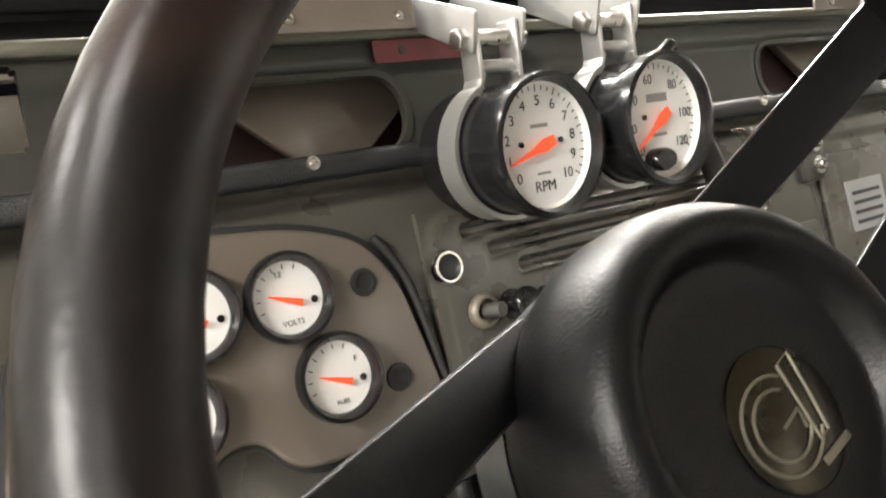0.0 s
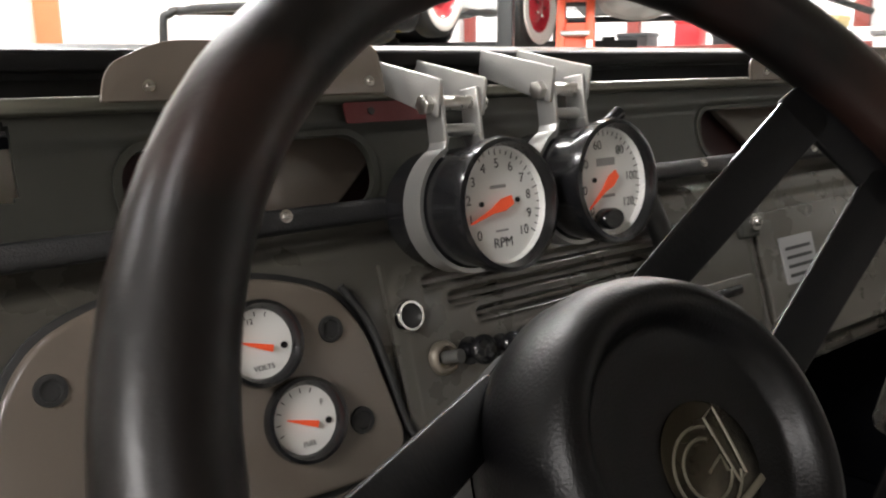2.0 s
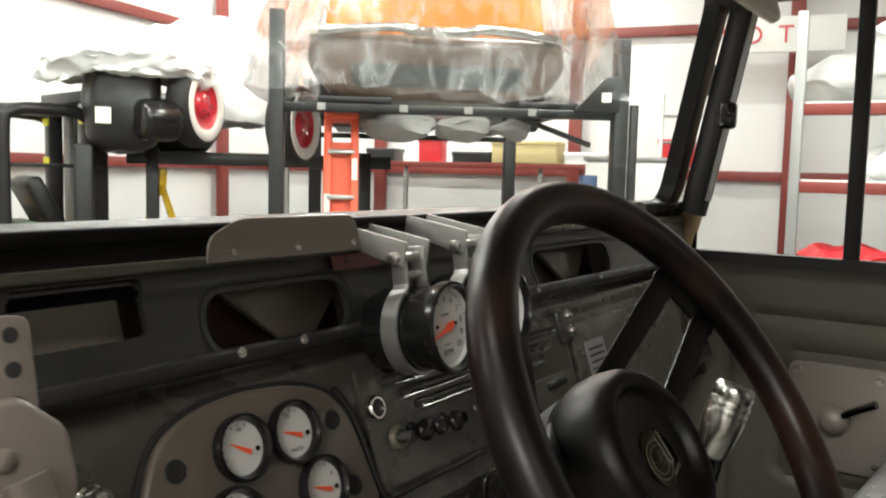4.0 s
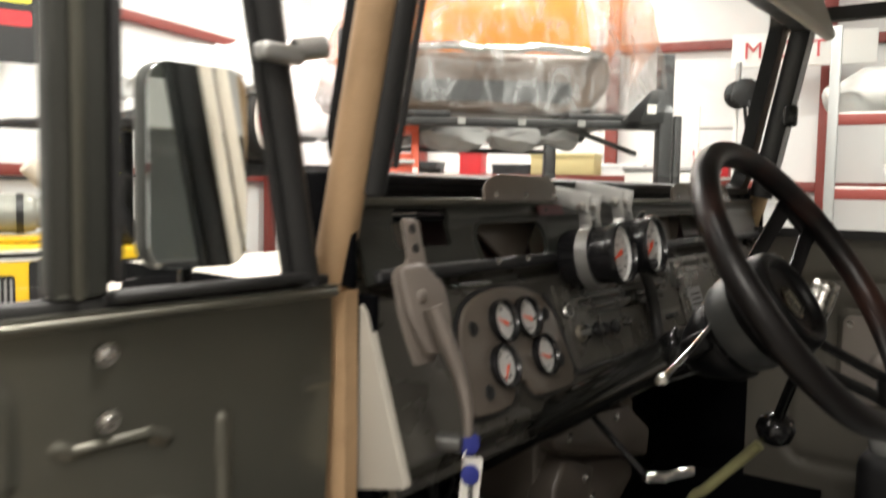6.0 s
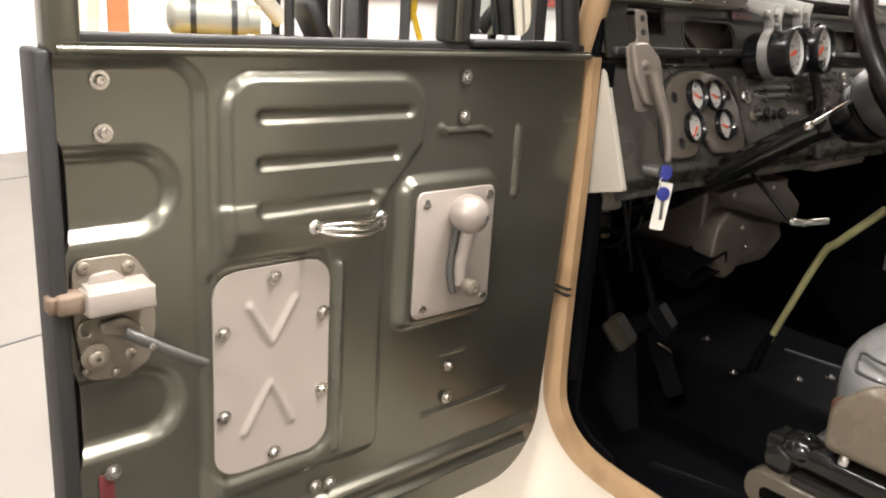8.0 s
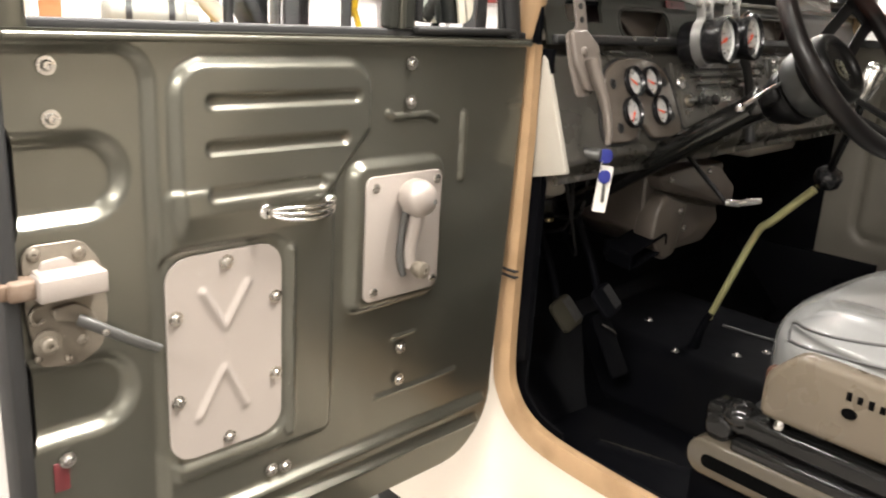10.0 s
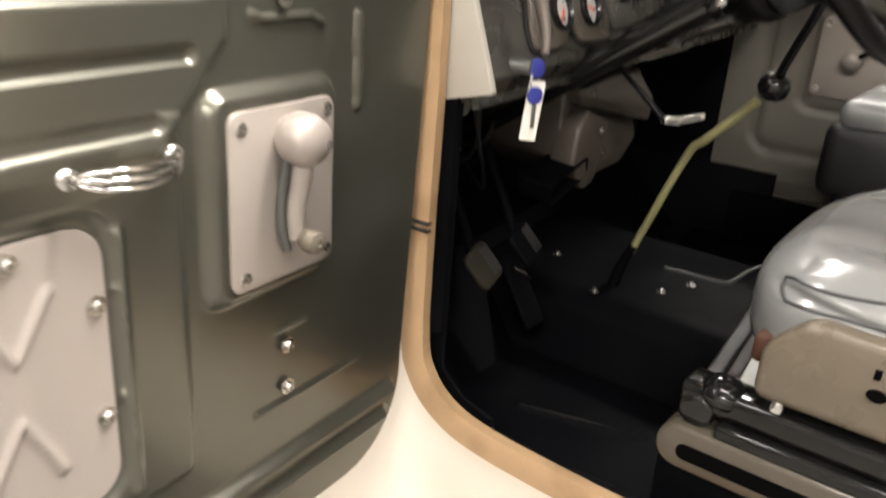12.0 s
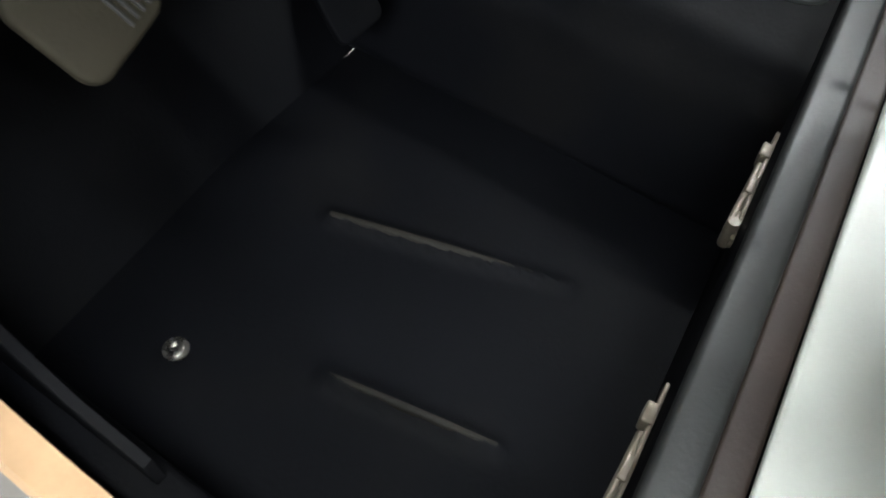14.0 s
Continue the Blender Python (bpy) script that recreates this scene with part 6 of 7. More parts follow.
for z in (1.43, 3.22):
    shop_box("girt_north", A0, A1, B1 - 0.10, B1 - 0.002, z, z + 0.12, GIRT_RED, "red oxide steel wall girt", "beam", 0.006)
    shop_box("girt_east", A1 - 0.10, A1 - 0.002, B0, B1 - 0.10, z, z + 0.12, GIRT_RED, "red oxide steel wall girt", "beam", 0.006)
for b in (-0.5, 2.1, 4.9):
    shop_box("column_east", A1 - 0.20, A1 - 0.10, b, b + 0.16, FLOOR_Z, ROOF_Z, GIRT_RED, "red oxide steel wall column", "column", 0.006)
for a in (-1.9, 8.52):
    shop_box("column_north", a, a + 0.16, B1 - 0.20, B1 - 0.10, FLOOR_Z, ROOF_Z, GIRT_RED, "red oxide steel wall column", "column", 0.006)
for k in range(5):
    shop_box("floor_joint", A0, A1, -6 + 3 * k, -5.985 + 3 * k, FLOOR_Z, FLOOR_Z + 0.002, PLASTIC_BLACK, "dark saw-cut floor joint", "joint")


def build_tube_light(a, b):
    t = thing("ceiling_light", Matrix.Translation(shop(a, b, 4.83)) @ pose(0, 0, 0, 0, 0, SHOP_TURN), "long white fluorescent ceiling light", "light", "ceiling lights")
    part("housing", box((0.30, 2.45, 0.06), (0, 0, 0.04), 0.01), SIGN_WHITE, t)
    for s in (-1, 1):
        part("light_tube", rod((s * 0.07, -1.18, -0.005), (s * 0.07, 1.18, -0.005), 0.014, seg=10), LAMP_TUBE, t)


for a, b, power in LAMPS:
    build_tube_light(a, b)


def build_forklift():
    c = EYE_A + Vector((-0.25, 0, 0)) + Vector((7.7 * math.sin(radians(26.6)), 7.7 * math.cos(radians(26.6)), FLOOR_Z))
    f = thing("forklift", Matrix.Translation(c) @ pose(0, 0, 0, 0, 0, -4), "yellow and black gas forklift truck parked by the wall", "forklift")
    prof = softened([(-1.02, 0.32), (-1.08, 0.60), (-1.05, 0.90), (-0.95, 0.97), (0.05, 0.95), (0.12, 0.93), (0.46, 0.925), (0.58, 0.84), (0.64, 0.62), (0.64, 0.28), (-0.9, 0.28)], 0.05)
    bm = prism(prof, 1.0, 0.03)
    bmesh.ops.transform(bm, matrix=Matrix(((1, 0, 0, 0), (0, 0, 1, -0.5), (0, 1, 0, 0), (0, 0, 0, 1))), verts=bm.verts[:])
    part("chassis", bm, LIFT_YELLOW, f, "yellow painted counterweight and chassis", pose(0, 0, 0.09))
    part("side_grille", prism(rounded(-0.98, 0.42, -0.72, 0.74, 0.03), 0.01), BLACK_MAST, f, "", pose(0, -0.503, 0.09, 90))
    for k in range(6):
        part("grille_slat", box((0.018, 0.012, 0.26), (-0.95 + 0.04 * k, -0.515, 0.67)), GREY_STEEL, f)
    part("side_panel", prism(rounded(-0.62, 0.52, -0.15, 0.84, 0.03), 0.012), BLACK_MAST, f, "", pose(0, -0.503, 0.09, 90))
    part("side_panel", prism(rounded(0.06, 0.56, 0.50, 0.83, 0.03), 0.012), BLACK_MAST, f, "", pose(0, -0.503, 0.09, 90))
    part("name_plate", prism(rounded(-0.95, 0.845, -0.42, 0.925, 0.01), 0.006), PAPER, f, "pale name plate with dark bar", pose(0, -0.503, 0.09, 90))
    part("name_bar", prism(rounded(-0.90, 0.865, -0.48, 0.905, 0.004), 0.008), INK, f, "", pose(0, -0.504, 0.09, 90))
    for x in (-0.72, 0.52):
        w = part("wheel", rod((x, -0.52, 0.27), (x, -0.30, 0.27), 0.27, seg=28, bevel=0.03), BLACK_RUBBER, f)
        part("wheel_rim", rod((x, -0.535, 0.27), (x, -0.50, 0.27), 0.14, seg=20), LIFT_YELLOW, w)
    # overhead guard
    for y, x in ((-0.44, -0.17), (0.44, -0.70)):
        g = curve_points([(x, y, 1.0), (x, y, 1.85), (x + 0.06, y, 1.97), (x + 0.20, y, 2.00), (0.36, y, 1.99), (0.50, y, 1.90)], 5)
        part("guard_bar", tube(g, 0.048 if y < 0 else 0.036, 8), BLACK_MAST, f)
    part("guard_post", tube([(0.06, 0.44, 0.90), (0.08, 0.44, 1.99)], 0.045, 8), BLACK_MAST, f)
    part("guard_rear_edge", tube([(-0.56, 0.44, 1.99), (-0.50, 0.20, 2.0), (-0.05, -0.44, 2.0)], 0.036, 8), BLACK_MAST, f)
    for k in range(6):
        part("guard_slat", box((0.04, 0.88, 0.03), (-0.06 + 0.11 * k, 0, 2.0), 0.005), BLACK_MAST, f)
    part("guard_back_bar", box((0.03, 0.99, 0.03), (-0.47, 0, 1.55), 0.004, 2, pose(0, 0, 0, 0, 0, 27.6)), BLACK_MAST, f)
    part("guard_side_bar", box((0.80, 0.03, 0.03), (0.16, -0.44, 1.58), 0.004), BLACK_MAST, f)
    # gas cylinder behind the seat
    cyl = part("gas_cylinder", revolve([(0.08, -0.34), (0.135, -0.31), (0.15, -0.25), (0.15, 0.25), (0.135, 0.31), (0.08, 0.34), (0.05, 0.35)], 28), TANK_GREY, f, "grey lying gas cylinder", pose(-0.80, -0.22, 1.28, 0, 90, -18))
    part("cylinder_collar", revolve([(0.11, 0.30), (0.12, 0.34), (0.12, 0.42), (0.10, 0.42)], 24), TANK_GREY, cyl)
    for z in (-0.15, 0.18):
        part("cylinder_strap", revolve([(0.153, z), (0.156, z), (0.156, z + 0.05), (0.153, z + 0.05)], 28), BLACK_MAST, cyl)
    part("cylinder_tray", box((0.8, 0.34, 0.05), (-0.74, -0.22, 1.09), 0.01), LIFT_YELLOW, f)
    part("cardboard_tube", rod((-0.52, -0.20, 1.66), (-0.14, -0.20, 1.28), 0.075, seg=18), BUFF, f)
    part("seat", box((0.45, 0.5, 0.12), (0.0, 0.05, 1.08), 0.04), BLACK_VINYL, f)
    part("seat_back", box((0.14, 0.4, 0.50), (0.16, -0.2, 1.26), 0.04, 2, pose(0, 0, 0, 0, -28)), BLACK_VINYL, f)
    part("steering_post", tube([(0.34, -0.1, 0.95), (0.22, -0.1, 1.28)], 0.04, 10), BLACK_MAST, f)
    part("green_bag", box((0.22, 0.2, 0.14), (-0.02, -0.42, 1.08), 0.05), GREEN_GEAR, f)
    # mast
    for y in (-0.36, 0.36):
        part("mast_channel", box((0.12, 0.10, 2.05), (0.50, y, 1.12), 0.012), BLACK_MAST, f)
        part("mast_channel", box((0.09, 0.08, 1.95), (0.62, y * 0.78, 1.12), 0.010), BLACK_MAST, f)
        for z in (1.62, 1.94):
            part("reflector", box((0.03, 0.09, 0.06), (0.44, y, z), 0.006), AMBER, f)
    for y in (-0.14, 0.14):
        part("mast_cylinder", rod((0.54, y, 0.3), (0.54, y, 2.0), 0.045, seg=14), GREY_STEEL, f)
    part("mast_head", box((0.24, 0.84, 0.10), (0.54, 0, 2.12), 0.012), BLACK_MAST, f)
    part("makers_plate", box((0.005, 0.10, 0.12), (0.435, -0.36, 2.06)), PAPER, f)
    for y in (-0.25, 0.25):
        part("fork", box((1.0, 0.11, 0.045), (1.46, y, 0.10), 0.01), BLACK_MAST, f)


def wheel_thing(p, az, r, label):
    m = Matrix.Translation(p) @ pose(0, 0, 0, 90, 0, -az)
    w = thing("car_wheel", m, label, "wheel", "red wheels with whitewall tyres")
    part("tyre", revolve([(r * 0.62, -0.09), (r * 0.92, -0.095), (r, -0.06), (r, 0.06), (r * 0.92, 0.085), (r * 0.86, 0.090)], 36), BLACK_RUBBER, w)
    part("whitewall", revolve([(r * 0.86, 0.089), (r * 0.84, 0.096), (r * 0.62, 0.092), (r * 0.58, 0.08)], 36), WHITE_RUBBER, w, "white tyre side wall")
    rim = part("rim", revolve([(r * 0.60, 0.086), (r * 0.56, 0.070), (r * 0.50, 0.05), (r * 0.32, 0.045), (r * 0.26, 0.075), (r * 0.12, 0.088), (0, 0.090)], 32), RIM_RED, w, "red painted steel rim")
    for k in range(5):
        part("wheel_nut", rod((r * 0.2 * math.cos(k * 1.2566), r * 0.2 * math.sin(k * 1.2566), 0.07), (r * 0.2 * math.cos(k * 1.2566), r * 0.2 * math.sin(k * 1.2566), 0.095), 0.012, seg=6), CHROME, rim)


def build_lift():
    lift = thing("vehicle_lift", Matrix.Translation((3.20, 2.72, FLOOR_Z)) @ pose(0, 0, 0, 0, 0, -45), "black four-post vehicle lift raised high", "vehicle lift")
    deck = 2.05
    for x, h in ((-1.12, 2.55), (1.02, 2.45)):
        part("post", box((0.09, 0.11, h), (x, 0, h / 2), 0.008), BLACK_MAST, lift)
        part("post", box((0.13, 0.13, h), (x, 4.0, h / 2), 0.01), BLACK_MAST, lift)
        part("post_foot", box((0.32, 0.32, 0.02), (x, 0, 0.01), 0.004), BLACK_MAST, lift)
    part("post_guide", box((0.05, 0.05, 2.05), (1.12, 0.02, 1.025), 0.006), BLACK_MAST, lift)
    part("blue_sleeve", box((0.10, 0.10, 0.7), (0.86, 0.1, 1.25), 0.008), BLUE_STEEL, lift)
    part("cross_beam", box((2.1, 0.08, 0.055), (-0.05, 0, deck - 0.075), 0.008), BLACK_MAST, lift)
    part("cross_beam", box((2.1, 0.08, 0.055), (-0.05, 4.0, deck - 0.075), 0.008), BLACK_MAST, lift)
    for x in (-0.65, 0.60):
        part("runway", box((0.46, 4.0, 0.04), (x, 2.0, deck - 0.02), 0.008), BLACK_MAST, lift)
    part("brace", tube([(0.25, 0.05, deck - 0.05), (0.85, 0.05, deck - 0.26)], 0.018, 6), BLACK_MAST, lift)
    part("safety_catch", prism(softened([(0.70, deck - 0.06), (0.99, deck - 0.06), (0.99, deck + 0.16), (0.90, deck + 0.16)], 0.02), 0.05, 0.008, 0.0), BLACK_MAST, lift, "", pose(0, -0.06, 0, 90))
    part("catch_label", box((0.06, 0.004, 0.06), (0.90, -0.113, deck + 0.03)), PAPER, lift)
    for x in (-0.85, -0.35, 0.05, 0.45):
        part("beam_clip", box((0.05, 0.01, 0.045), (x, -0.046, deck - 0.07)), ALU, lift)
    sheet = bmesh.new()
    for x, s in ((-0.30, 1.0), (0.10, 0.8), (0.42, 0.6)):
        one = bmesh.new()
        bmesh.ops.create_icosphere(one, subdivisions=3, radius=0.16 * s)
        for v in one.verts:
            v.co = Vector((v.co.x * 1.5, v.co.y, v.co.z * 0.55)) + 0.06 * noise.noise_vector(v.co * 11)
        bmesh.ops.translate(one, vec=(x - 0.05, 0.3, deck - 0.16), verts=one.verts[:])
        sheet = merged(sheet, one)
    part("bundled_sheet", sheet, GREY_SHEET, lift, "grey crumpled sheet slung under the deck")
    # the wrapped car on top
    car = thing("wrapped_car", Matrix.Translation((3.11, 2.81, FLOOR_Z + deck)) @ pose(0, 0, 0, 0, 0, -45), "orange classic car wrapped in clear plastic on the lift", "car")
    low = softened([(-0.66, 0.0), (-0.84, 0.22), (-0.80, 0.42), (0.80, 0.42), (0.84, 0.22), (0.66, 0.0)], 0.09)
    bm = prism(low, 3.6, 0.06, 0, None, 3)
    to_y = Matrix(((1, 0, 0, 0), (0, 0, 1, 0.15), (0, 1, 0, 0), (0, 0, 0, 1)))
    bmesh.ops.transform(bm, matrix=to_y, verts=bm.verts[:])
    part("lower_body", bm, DARK_CAR, car, "dark brown lower body")
    up = softened([(-0.74, 0.40), (-0.68, 0.80), (-0.54, 1.08), (0.54, 1.08), (0.68, 0.80), (0.74, 0.40)], 0.10)
    bm = prism(up, 3.2, 0.10, 0, None, 4)
    bmesh.ops.transform(bm, matrix=to_y @ Matrix.Translation((0, 0, 0.18)), verts=bm.verts[:])
    part("upper_body", bm, ORANGE_PAINT, car, "orange painted upper body")
    part("bumper", tube(curve_points([(-0.80, 0.30, 0.39), (-0.72, 0.13, 0.41), (-0.30, 0.07, 0.44), (-0.14, 0.07, 0.42), (0.14, 0.07, 0.42), (0.30, 0.07, 0.44), (0.72, 0.13, 0.41), (0.80, 0.30, 0.39)], 4), 0.032, 10), CHROME, car, "chrome bumper bar")
    for x in (-0.66, 0.66):
        part("tyre", rod((x - 0.1, 0.75, 0.15), (x + 0.1, 0.75, 0.15), 0.30, seg=24), BLACK_RUBBER, car)
    part("grille", prism(rounded(-0.55, 0.08, 0.55, 0.22, 0.05), 0.02), BLACK_MAST, car, "", pose(0, 0.15, 0, 90))
    # film
    bm = bmesh.new()
    bmesh.ops.create_cube(bm, size=1.0)
    bmesh.ops.scale(bm, vec=(2.0, 4.0, 1.35), verts=bm.verts[:])
    bmesh.ops.subdivide_edges(bm, edges=bm.edges[:], cuts=16, use_grid_fill=True)
    for v in bm.verts:
        k = 1 - 0.30 * max(0, v.co.z / 0.675 + 0.1) ** 1.5
        v.co.x *= k
        v.co.y *= 1 - 0.06 * max(0, v.co.z / 0.675)
        v.co.x *= 1 + 0.16 * max(0, -v.co.z / 0.675)
        v.co += 0.05 * noise.noise_vector(Vector((v.co.x * 7, v.co.y * 7, v.co.z * 1.2)))
        v.co += 0.06 * noise.noise_vector(v.co * 3.1) + 0.035 * noise.noise_vector(v.co * 9)
        v.co += Vector((0, 1.9, 0.70))
    film = part("plastic_film", bm, WRAP, car, "clear wrinkled plastic film")
    film.visible_shadow = False


def build_covered_load():
    base = Vector((3.02, 5.50, FLOOR_Z))
    rack = thing("storage_rack", Matrix.Translation(base) @ pose(0, 0, 0, 0, 0, -35), "black steel storage rack", "rack")
    for x in (-0.22, 1.55):
        part("upright", box((0.10, 0.10, 1.75), (x, 0.1, 0.875), 0.008), BLACK_MAST, rack)
    for z in (1.655,):
        part("beam", box((2.2, 0.10, 0.09), (0.68, 0.1, z), 0.008), BLACK_MAST, rack)
        part("deck", box((2.2, 1.5, 0.03), (0.68, 0.80, z + 0.05), 0.004), BLACK_MAST, rack)
    load = thing("covered_engine", Matrix.Translation(base + Vector((0.30, 0.05, 1.72))) @ pose(0, 0, 0, 0, 0, -35), "dark machinery under a white plastic dust sheet", "machinery")
    bm = bmesh.new()
    bmesh.ops.create_icosphere(bm, subdivisions=5, radius=1.0)
    for v in bm.verts:
        v.co = Vector((v.co.x * 0.95, v.co.y * 0.45 + 0.95, max(-0.25, v.co.z) * 0.75 + 0.50)) + 0.10 * noise.noise_vector(v.co * 2.2) + 0.04 * noise.noise_vector(v.co * 8)
    part("dust_sheet", bm, DUST_SHEET, load, "white crumpled plastic dust sheet")
    bm = box((0.9, 0.5, 0.5), (-0.4, 0.35, 0.25), 0.12, 3)
    part("engine_block", bm, BLACK_MAST, load)
    part("warning_plate", box((0.14, 0.01, 0.16), (-0.52, 0.05, 0.34)), PAPER, load)


def build_covered_machine():
    m = thing("covered_machine", Matrix.Translation((2.50, 5.55, FLOOR_Z)) @ pose(0, 0, 0, 0, 0, -28), "tall black machine with a white plastic sheet over its top", "machinery")
    bm = box((0.14, 0.40, 1.75), (-0.24, 0.10, 0.875), 0.02)
    part("machine_stand", bm, BLACK_MAST, m)
    bm = bmesh.new()
    bmesh.ops.create_icosphere(bm, subdivisions=4, radius=1.0)
    for v in bm.verts:
        x, y, z = v.co
        r = (abs(x) ** 4 + abs(y) ** 4 + abs(z) ** 4) ** 0.25
        v.co = Vector((0.27 * x / r + 0.05, 0.30 * y / r + 0.06, 2.06 + 0.36 * z / r)) + 0.05 * noise.noise_vector(v.co * 1.9)
    part("machine_head", bm, BLACK_MAST, m, "rounded black machine head")
    bm = rod((0.14, -0.32, 1.94), (0.42, -0.20, 1.94), 0.16, seg=24, bevel=0.05)
    part("motor", bm, BLACK_GLOSS, m, "black glossy motor housing")
    part("warning_plate", box((0.11, 0.006, 0.12), (-0.10, -0.275, 1.96)), PAPER, m)
    bm = bmesh.new()
    bmesh.ops.create_icosphere(bm, subdivisions=5, radius=1.0)
    for v in bm.verts:
        d = v.co.copy()
        v.co = Vector((0.66 * d.x + 0.10, 0.48 * d.y + 0.10, 2.40 + 0.25 * max(-0.45, d.z) - 0.16 * max(0, abs(d.x) - 0.35))) + 0.07 * noise.noise_vector(d * 2.4) + 0.035 * noise.noise_vector(d * 7)
    part("dust_sheet", bm, DUST_SHEET, m, "white crumpled plastic dust sheet")


def build_ladder():
    p = far(45.3, 5.4, FLOOR_Z)
    lad = thing("step_ladder", Matrix.Translation(p) @ pose(0, 0, 0, -9, 0, -45), "orange fibreglass step ladder with white labels", "ladder")
    for x in (-0.095, 0.095):
        part("rail", box((0.05, 0.03, 1.95), (x * 0.9, 0, 0.975), 0.006), LADDER_ORANGE, lad)
        part("rear_rail", box((0.04, 0.03, 1.9), (x * 0.9, 0.5, 0.95), 0.006, 2, pose(0, 0, 0, 14)), LADDER_ORANGE, lad)
    for k in range(6):
        part("tread", box((0.17, 0.09, 0.03), (0, 0.02, 0.28 + 0.29 * k), 0.006), ALU, lad)
    part("top_cap", box((0.22, 0.16, 0.06), (0, 0.05, 1.97), 0.012), LADDER_ORANGE, lad)
    part("label_plate", box((0.036, 0.004, 0.22), (-0.086, -0.017, 1.35)), PAPER, lad)
    part("label_plate", box((0.036, 0.004, 0.14), (0.086, -0.017, 1.62)), PAPER, lad)
    part("front_panel", box((0.14, 0.006, 1.6), (0, 0.03, 1.0), 0.0), LADDER_ORANGE, lad)


def build_wall_things():
    # shelf with boxes along the east wall
    sh = thing("wall_shelf", SHOP @ pose(8.9, 3.3, 0), "long wall shelf with a red oxide edge", "shelf")
    part("board", box((0.55, 5.6, 0.04), (0.2, 0, 1.56), 0.004), SIGN_WHITE, sh)
    part("edge", box((0.03, 5.6, 0.07), (-0.09, 0, 1.55), 0.004), GIRT_RED, sh)
    for y in (-2.7, -0.9, 0.9, 2.7):
        part("leg", box((0.05, 0.05, 1.69), (0.0, y, 0.695), 0.004), GREY_STEEL, sh)
    items = [("storage_box", 0.82, 0.19, 0.42, 0.27, CARDBOARD, "long manila card storage box with a lid"), ("parts_bin", 0.5, 0.88, 0.36, 0.13, PLASTIC_BLACK, "black plastic parts bin"),
             ("parts_bin", 0.4, 2.15, 0.30, 0.16, PLASTIC_BLACK, "black plastic parts bin"), ("fuel_can", 0.3, 1.47, 0.24, 0.30, PLASTIC_RED, "red plastic fuel can"), ("parts_bin", 0.5, -0.55, 0.3, 0.14, DUST_SHEET, "small white plastic parts bin"), ("parts_bin", 0.4, -1.6, 0.4, 0.3, PLASTIC_RED, "small red plastic parts bin")]
    for nm, w, b, d, h, mat, label in items:
        p = shop(8.95, 3.3 + b - 0.9, 1.582)
        t = thing(nm, Matrix.Translation(p) @ pose(0, 0, 0, 0, 0, SHOP_TURN), label, "box")
        part("box_body", box((d, w, h), (0.05, 0, h / 2), 0.012), mat, t)
        part("box_lid", box((d + 0.02, w + 0.02, 0.05), (0.05, 0, h - 0.02), 0.008), mat, t)
    sign = thing("wall_sign", Matrix.Translation(far(71.5, 10.2, 3.02)) @ pose(0, 0, 0, 90, 0, SHOP_TURN - 90), "white enamel sign with red capital letters", "sign")
    part("sign_board", prism(rounded(-0.75, -0.19, 0.75, 0.19, 0.02), 0.04, 0.008), SIGN_WHITE, sign)
    for k, ch in enumerate("MOT"):
        lettering(ch, 0.27, 0.008, SIGN_RED, sign, pose(-0.52 + 0.34 * k, -0.01, 0.046), "sign_letter")
    reel = thing("hose_reel", Matrix.Translation(far(68.0, 9.4, 2.45)), "black hose reel with a hanging loop of hose", "hose reel")
    part("drum", rod((-0.07, -0.08, 0), (0.09, 0.07, 0), 0.075, seg=20, bevel=0.01), BLACK_MAST, reel)
    for d in (-0.09, 0.10):
        part("flange", rod((d, d * 0.9, 0), (d + 0.012, d * 0.9 + 0.011, 0), 0.15, seg=24, bevel=0.004), BLACK_MAST, reel)
    for k in range(4):
        e = -0.05 + 0.034 * k
        part("hose_coil", tube([(e + 0.07 * math.sin(radians(a)) * 0 + 0.087 * math.cos(radians(a)) * 0.67, e * 0.9 - 0.087 * math.cos(radians(a)) * 0.74, 0.10 * math.sin(radians(a)) - 0.01 * k) for a in range(0, 360, 24)], 0.020, 7, True), BLACK_RUBBER, reel)
    part("hose", tube(curve_points([(-0.06, -0.10, -0.08), (-0.09, -0.14, -0.34), (0.04, -0.11, -0.52), (0.14, -0.02, -0.40), (0.10, 0.02, -0.06)], 6), 0.020, 8), BLACK_RUBBER, reel)
    part("bracket", box((0.05, 0.05, 0.46), (0.12, 0.10, 0.12), 0.006), GREY_STEEL, reel)
    lad = thing("wall_ladder", Matrix.Translation(far(66.5, 9.7, FLOOR_Z)) @ pose(0, 0, 0, 0, 0, SHOP_TURN - 90), "white-painted ladder against the wall", "ladder")
    for x in (-0.2, 0.2):
        part("rail", box((0.04, 0.06, 2.5), (x, 0, 1.25), 0.006), SIGN_WHITE, lad)
    for k in range(8):
        part("rung", rod((-0.2, 0, 0.3 + 0.28 * k), (0.2, 0, 0.3 + 0.28 * k), 0.016, seg=8), ALU, lad)
    bench = thing("white_cabinet", Matrix.Translation(far(63.8, 9.0, FLOOR_Z)) @ pose(0, 0, 0, 0, 0, SHOP_TURN - 90), "white steel workshop cabinet", "cabinet")
    part("cabinet_body", box((0.9, 0.5, 1.75), (0, 0, 0.875), 0.01), SIGN_WHITE, bench)
    part("cabinet_top", box((0.94, 0.54, 0.04), (0, 0, 1.77), 0.006), GREY_STEEL, bench)
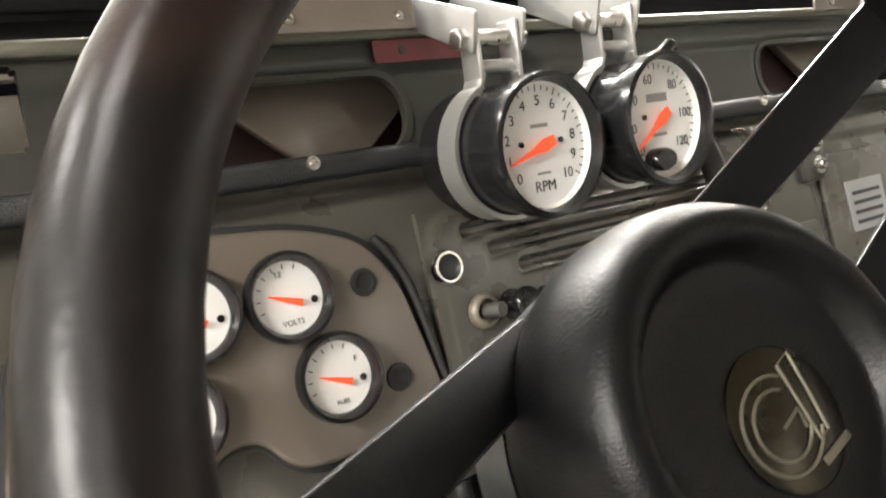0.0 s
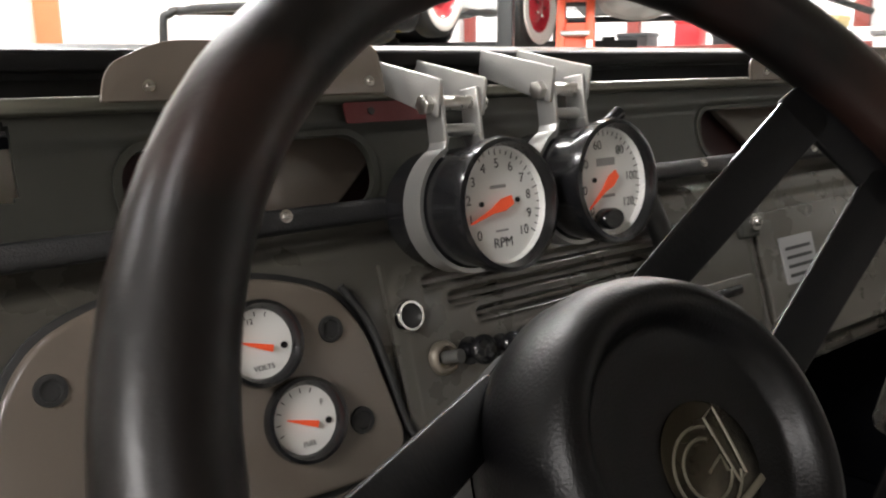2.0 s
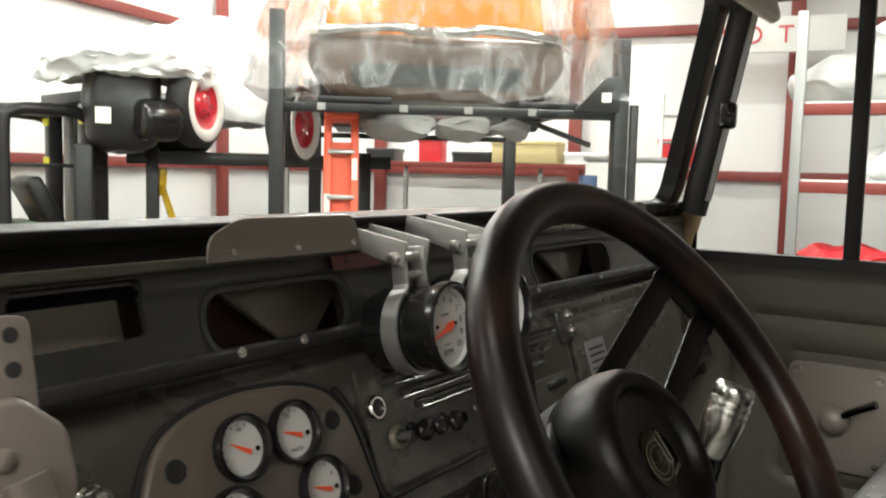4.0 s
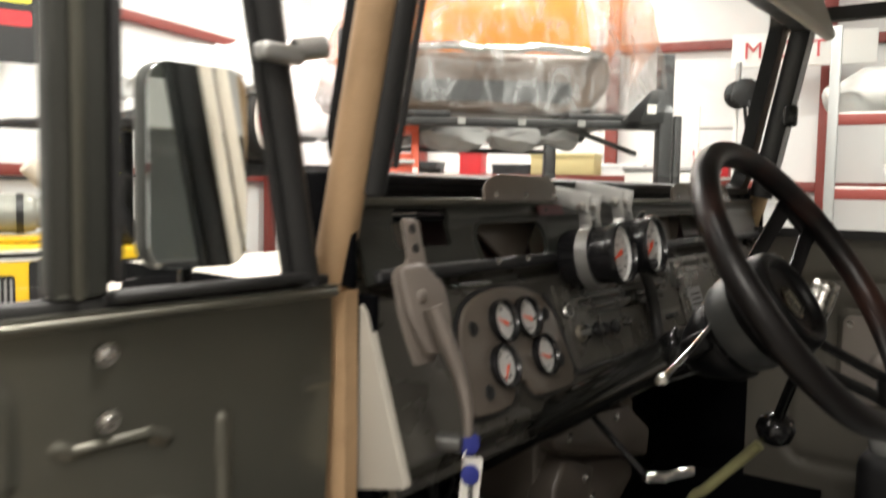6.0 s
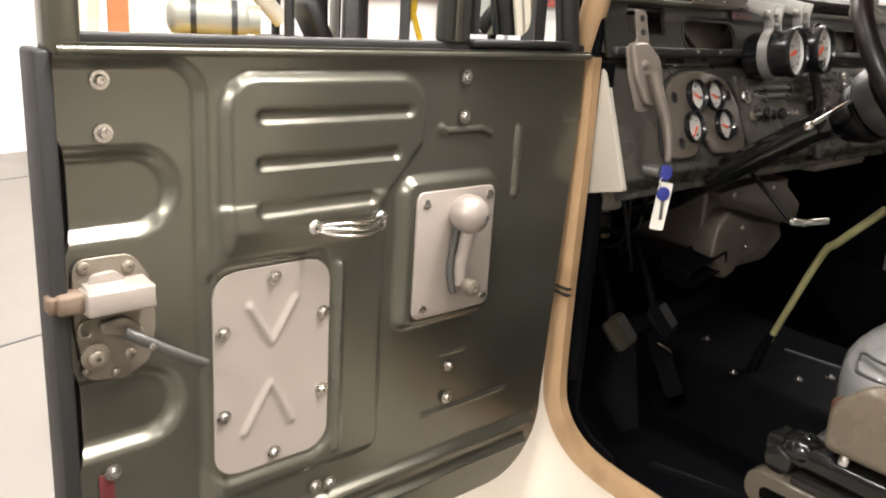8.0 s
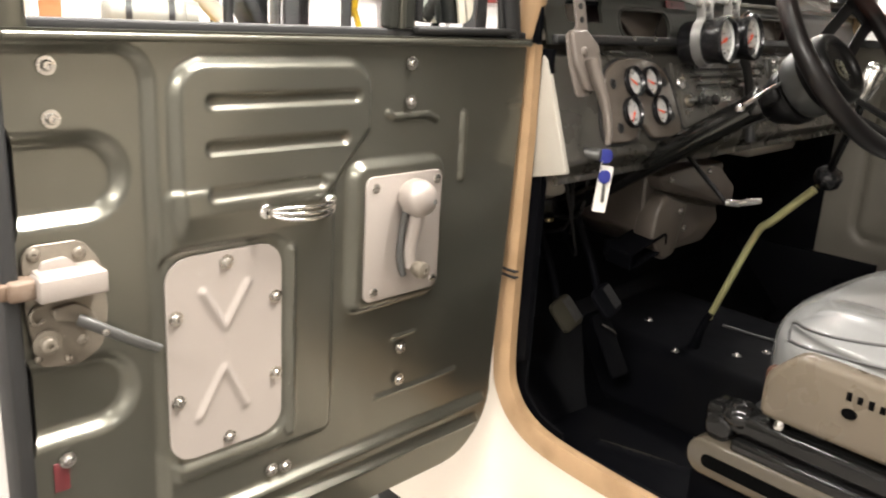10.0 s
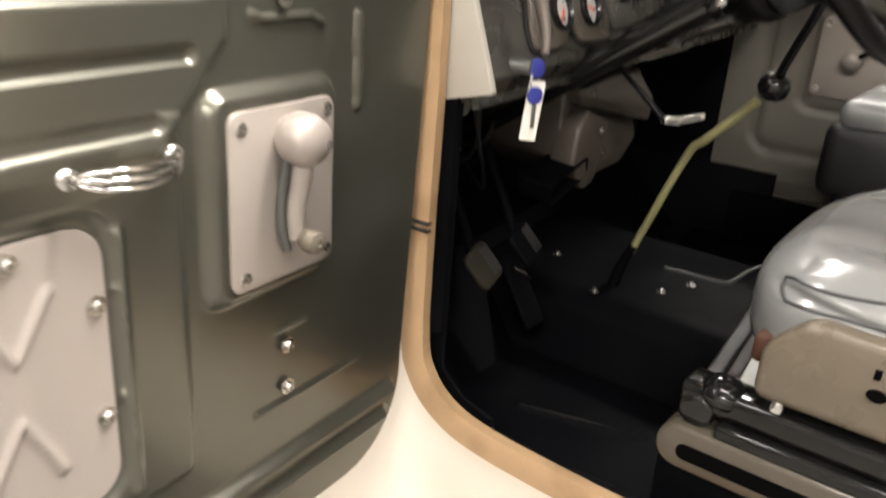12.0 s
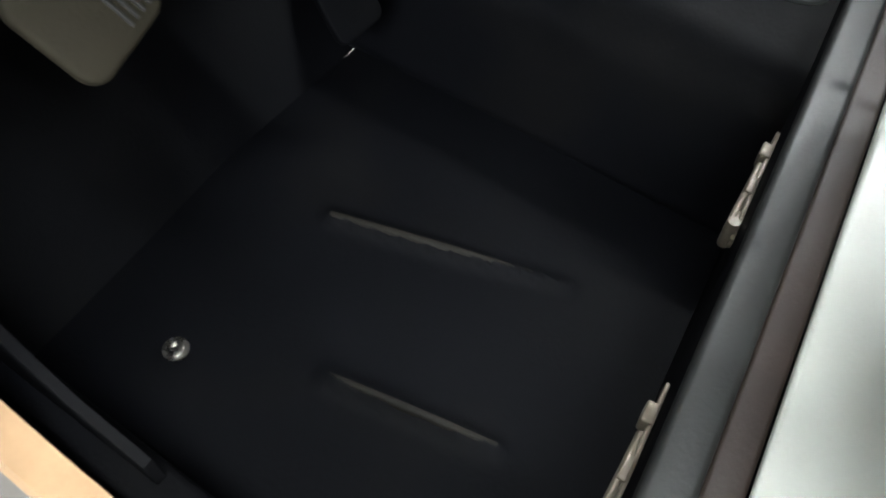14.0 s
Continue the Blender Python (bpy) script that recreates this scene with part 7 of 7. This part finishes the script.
    # covered stores seen past the far door
    st = thing("stores_rack", Matrix.Translation(Vector((6.24, 0.04, FLOOR_Z))) @ pose(0, 0, 0, 0, 0, -77), "steel rack with red beams and grey-sheeted stores", "rack")
    for x in (-1.5, 0.0, 1.5):
        part("upright", box((0.08, 0.08, 2.9), (x, 0, 1.45), 0.006), GREY_STEEL, st)
    for z in (0.75, 1.55, 2.15):
        part("beam", box((3.1, 0.06, 0.09), (0, 0, z), 0.006), GIRT_RED, st)
        part("deck", box((3.0, 0.9, 0.02), (0, 0.45, z + 0.05)), SIGN_WHITE, st)
    for x, z, s, mat in ((-0.9, 2.38, 0.55, GREY_SHEET), (0.3, 2.34, 0.6, GREY_SHEET), (-0.4, 2.75, 0.5, DUST_SHEET), (0.9, 1.78, 0.35, DUST_SHEET), (-0.6, 1.74, 0.4, DUST_SHEET), (0.5, 0.98, 0.4, DUST_SHEET), (-1.1, 0.95, 0.3, PLASTIC_RED)):
        one = bmesh.new()
        bmesh.ops.create_icosphere(one, subdivisions=4, radius=1.0)
        for v in one.verts:
            v.co = Vector((v.co.x * s * 1.25, v.co.y * 0.35 + 0.42, v.co.z * s * 0.42)) + 0.08 * noise.noise_vector(v.co * 2.6 + Vector((x, z, 0)))
        part("sheeted_load", one, mat, st, "", pose(x, 0, z))
    part("red_tool", box((0.5, 0.06, 0.07), (-0.2, -0.06, 0.93), 0.02, 2, pose(0, 0, 0, 0, 6)), PLASTIC_RED, st)
    # orange and pale things at the near end of the north wall
    d = thing("timber_post", Matrix.Translation(Vector((0.28, 5.66, FLOOR_Z))) @ pose(0, 0, 0, 0, 0, -15), "orange-brown painted timber post by the wall", "post")
    part("post_timber", box((0.15, 0.12, 2.6), (0, 0, 1.3), 0.008), BROWN_POST, d)
    part("post_foot", box((0.24, 0.22, 0.03), (0, 0, 0.015), 0.004), GREY_STEEL, d)
    fl = thing("wall_banner", Matrix.Translation(far(20.6, 9.0, 2.95)) @ pose(0, 0, 0, 90, 0, -18), "black wall banner with a yellow and a red bar", "banner")
    part("banner_cloth", prism(rounded(-0.3, -0.45, 0.3, 0.5, 0.01), 0.01), BLACK_MAST, fl)
    part("banner_bar", prism(rounded(-0.2, 0.12, 0.24, 0.34, 0.03), 0.013), AMBER, fl)
    part("banner_bar", prism(rounded(-0.2, -0.10, 0.24, 0.04, 0.03), 0.013), PLASTIC_RED, fl)
    st2 = thing("yellow_stand", Matrix.Translation(far(33.5, 7.6, FLOOR_Z)) @ pose(0, 0, 0, 0, 0, -30), "yellow axle stand beside the wall", "stand")
    for s in (-1, 1):
        part("leg", tube([(s * 0.16, 0, 0.95), (0, 0, 1.45)], 0.03, 6), LIFT_YELLOW, st2)
    part("head", box((0.10, 0.08, 0.16), (0, 0, 1.50), 0.02), LIFT_YELLOW, st2)
    part("base", box((0.4, 0.3, 0.95), (0, 0, 0.475), 0.02), GREY_STEEL, st2)
    lath = thing("leaning_planks", Matrix.Translation(far(9.0, 6.6, FLOOR_Z)) @ pose(0, 0, 0, 0, 4, -12), "pale boards leaning on the wall", "planks")
    for k in range(3):
        part("plank", box((0.09, 0.025, 2.6), (0.13 * k, 0, 1.3), 0.004), BUFF, lath)


build_forklift()
wheel_thing(Vector((3.02, 5.26, 1.93)), -27, 0.33, "red steel wheel with a whitewall tyre, hung on the rack")
wheel_thing(Vector((3.04, 4.10, 1.755)), -24, 0.28, "smaller red steel wheel with a whitewall tyre, hung on the rack")
build_lift()
build_covered_load()
build_covered_machine()
build_ladder()
build_wall_things()
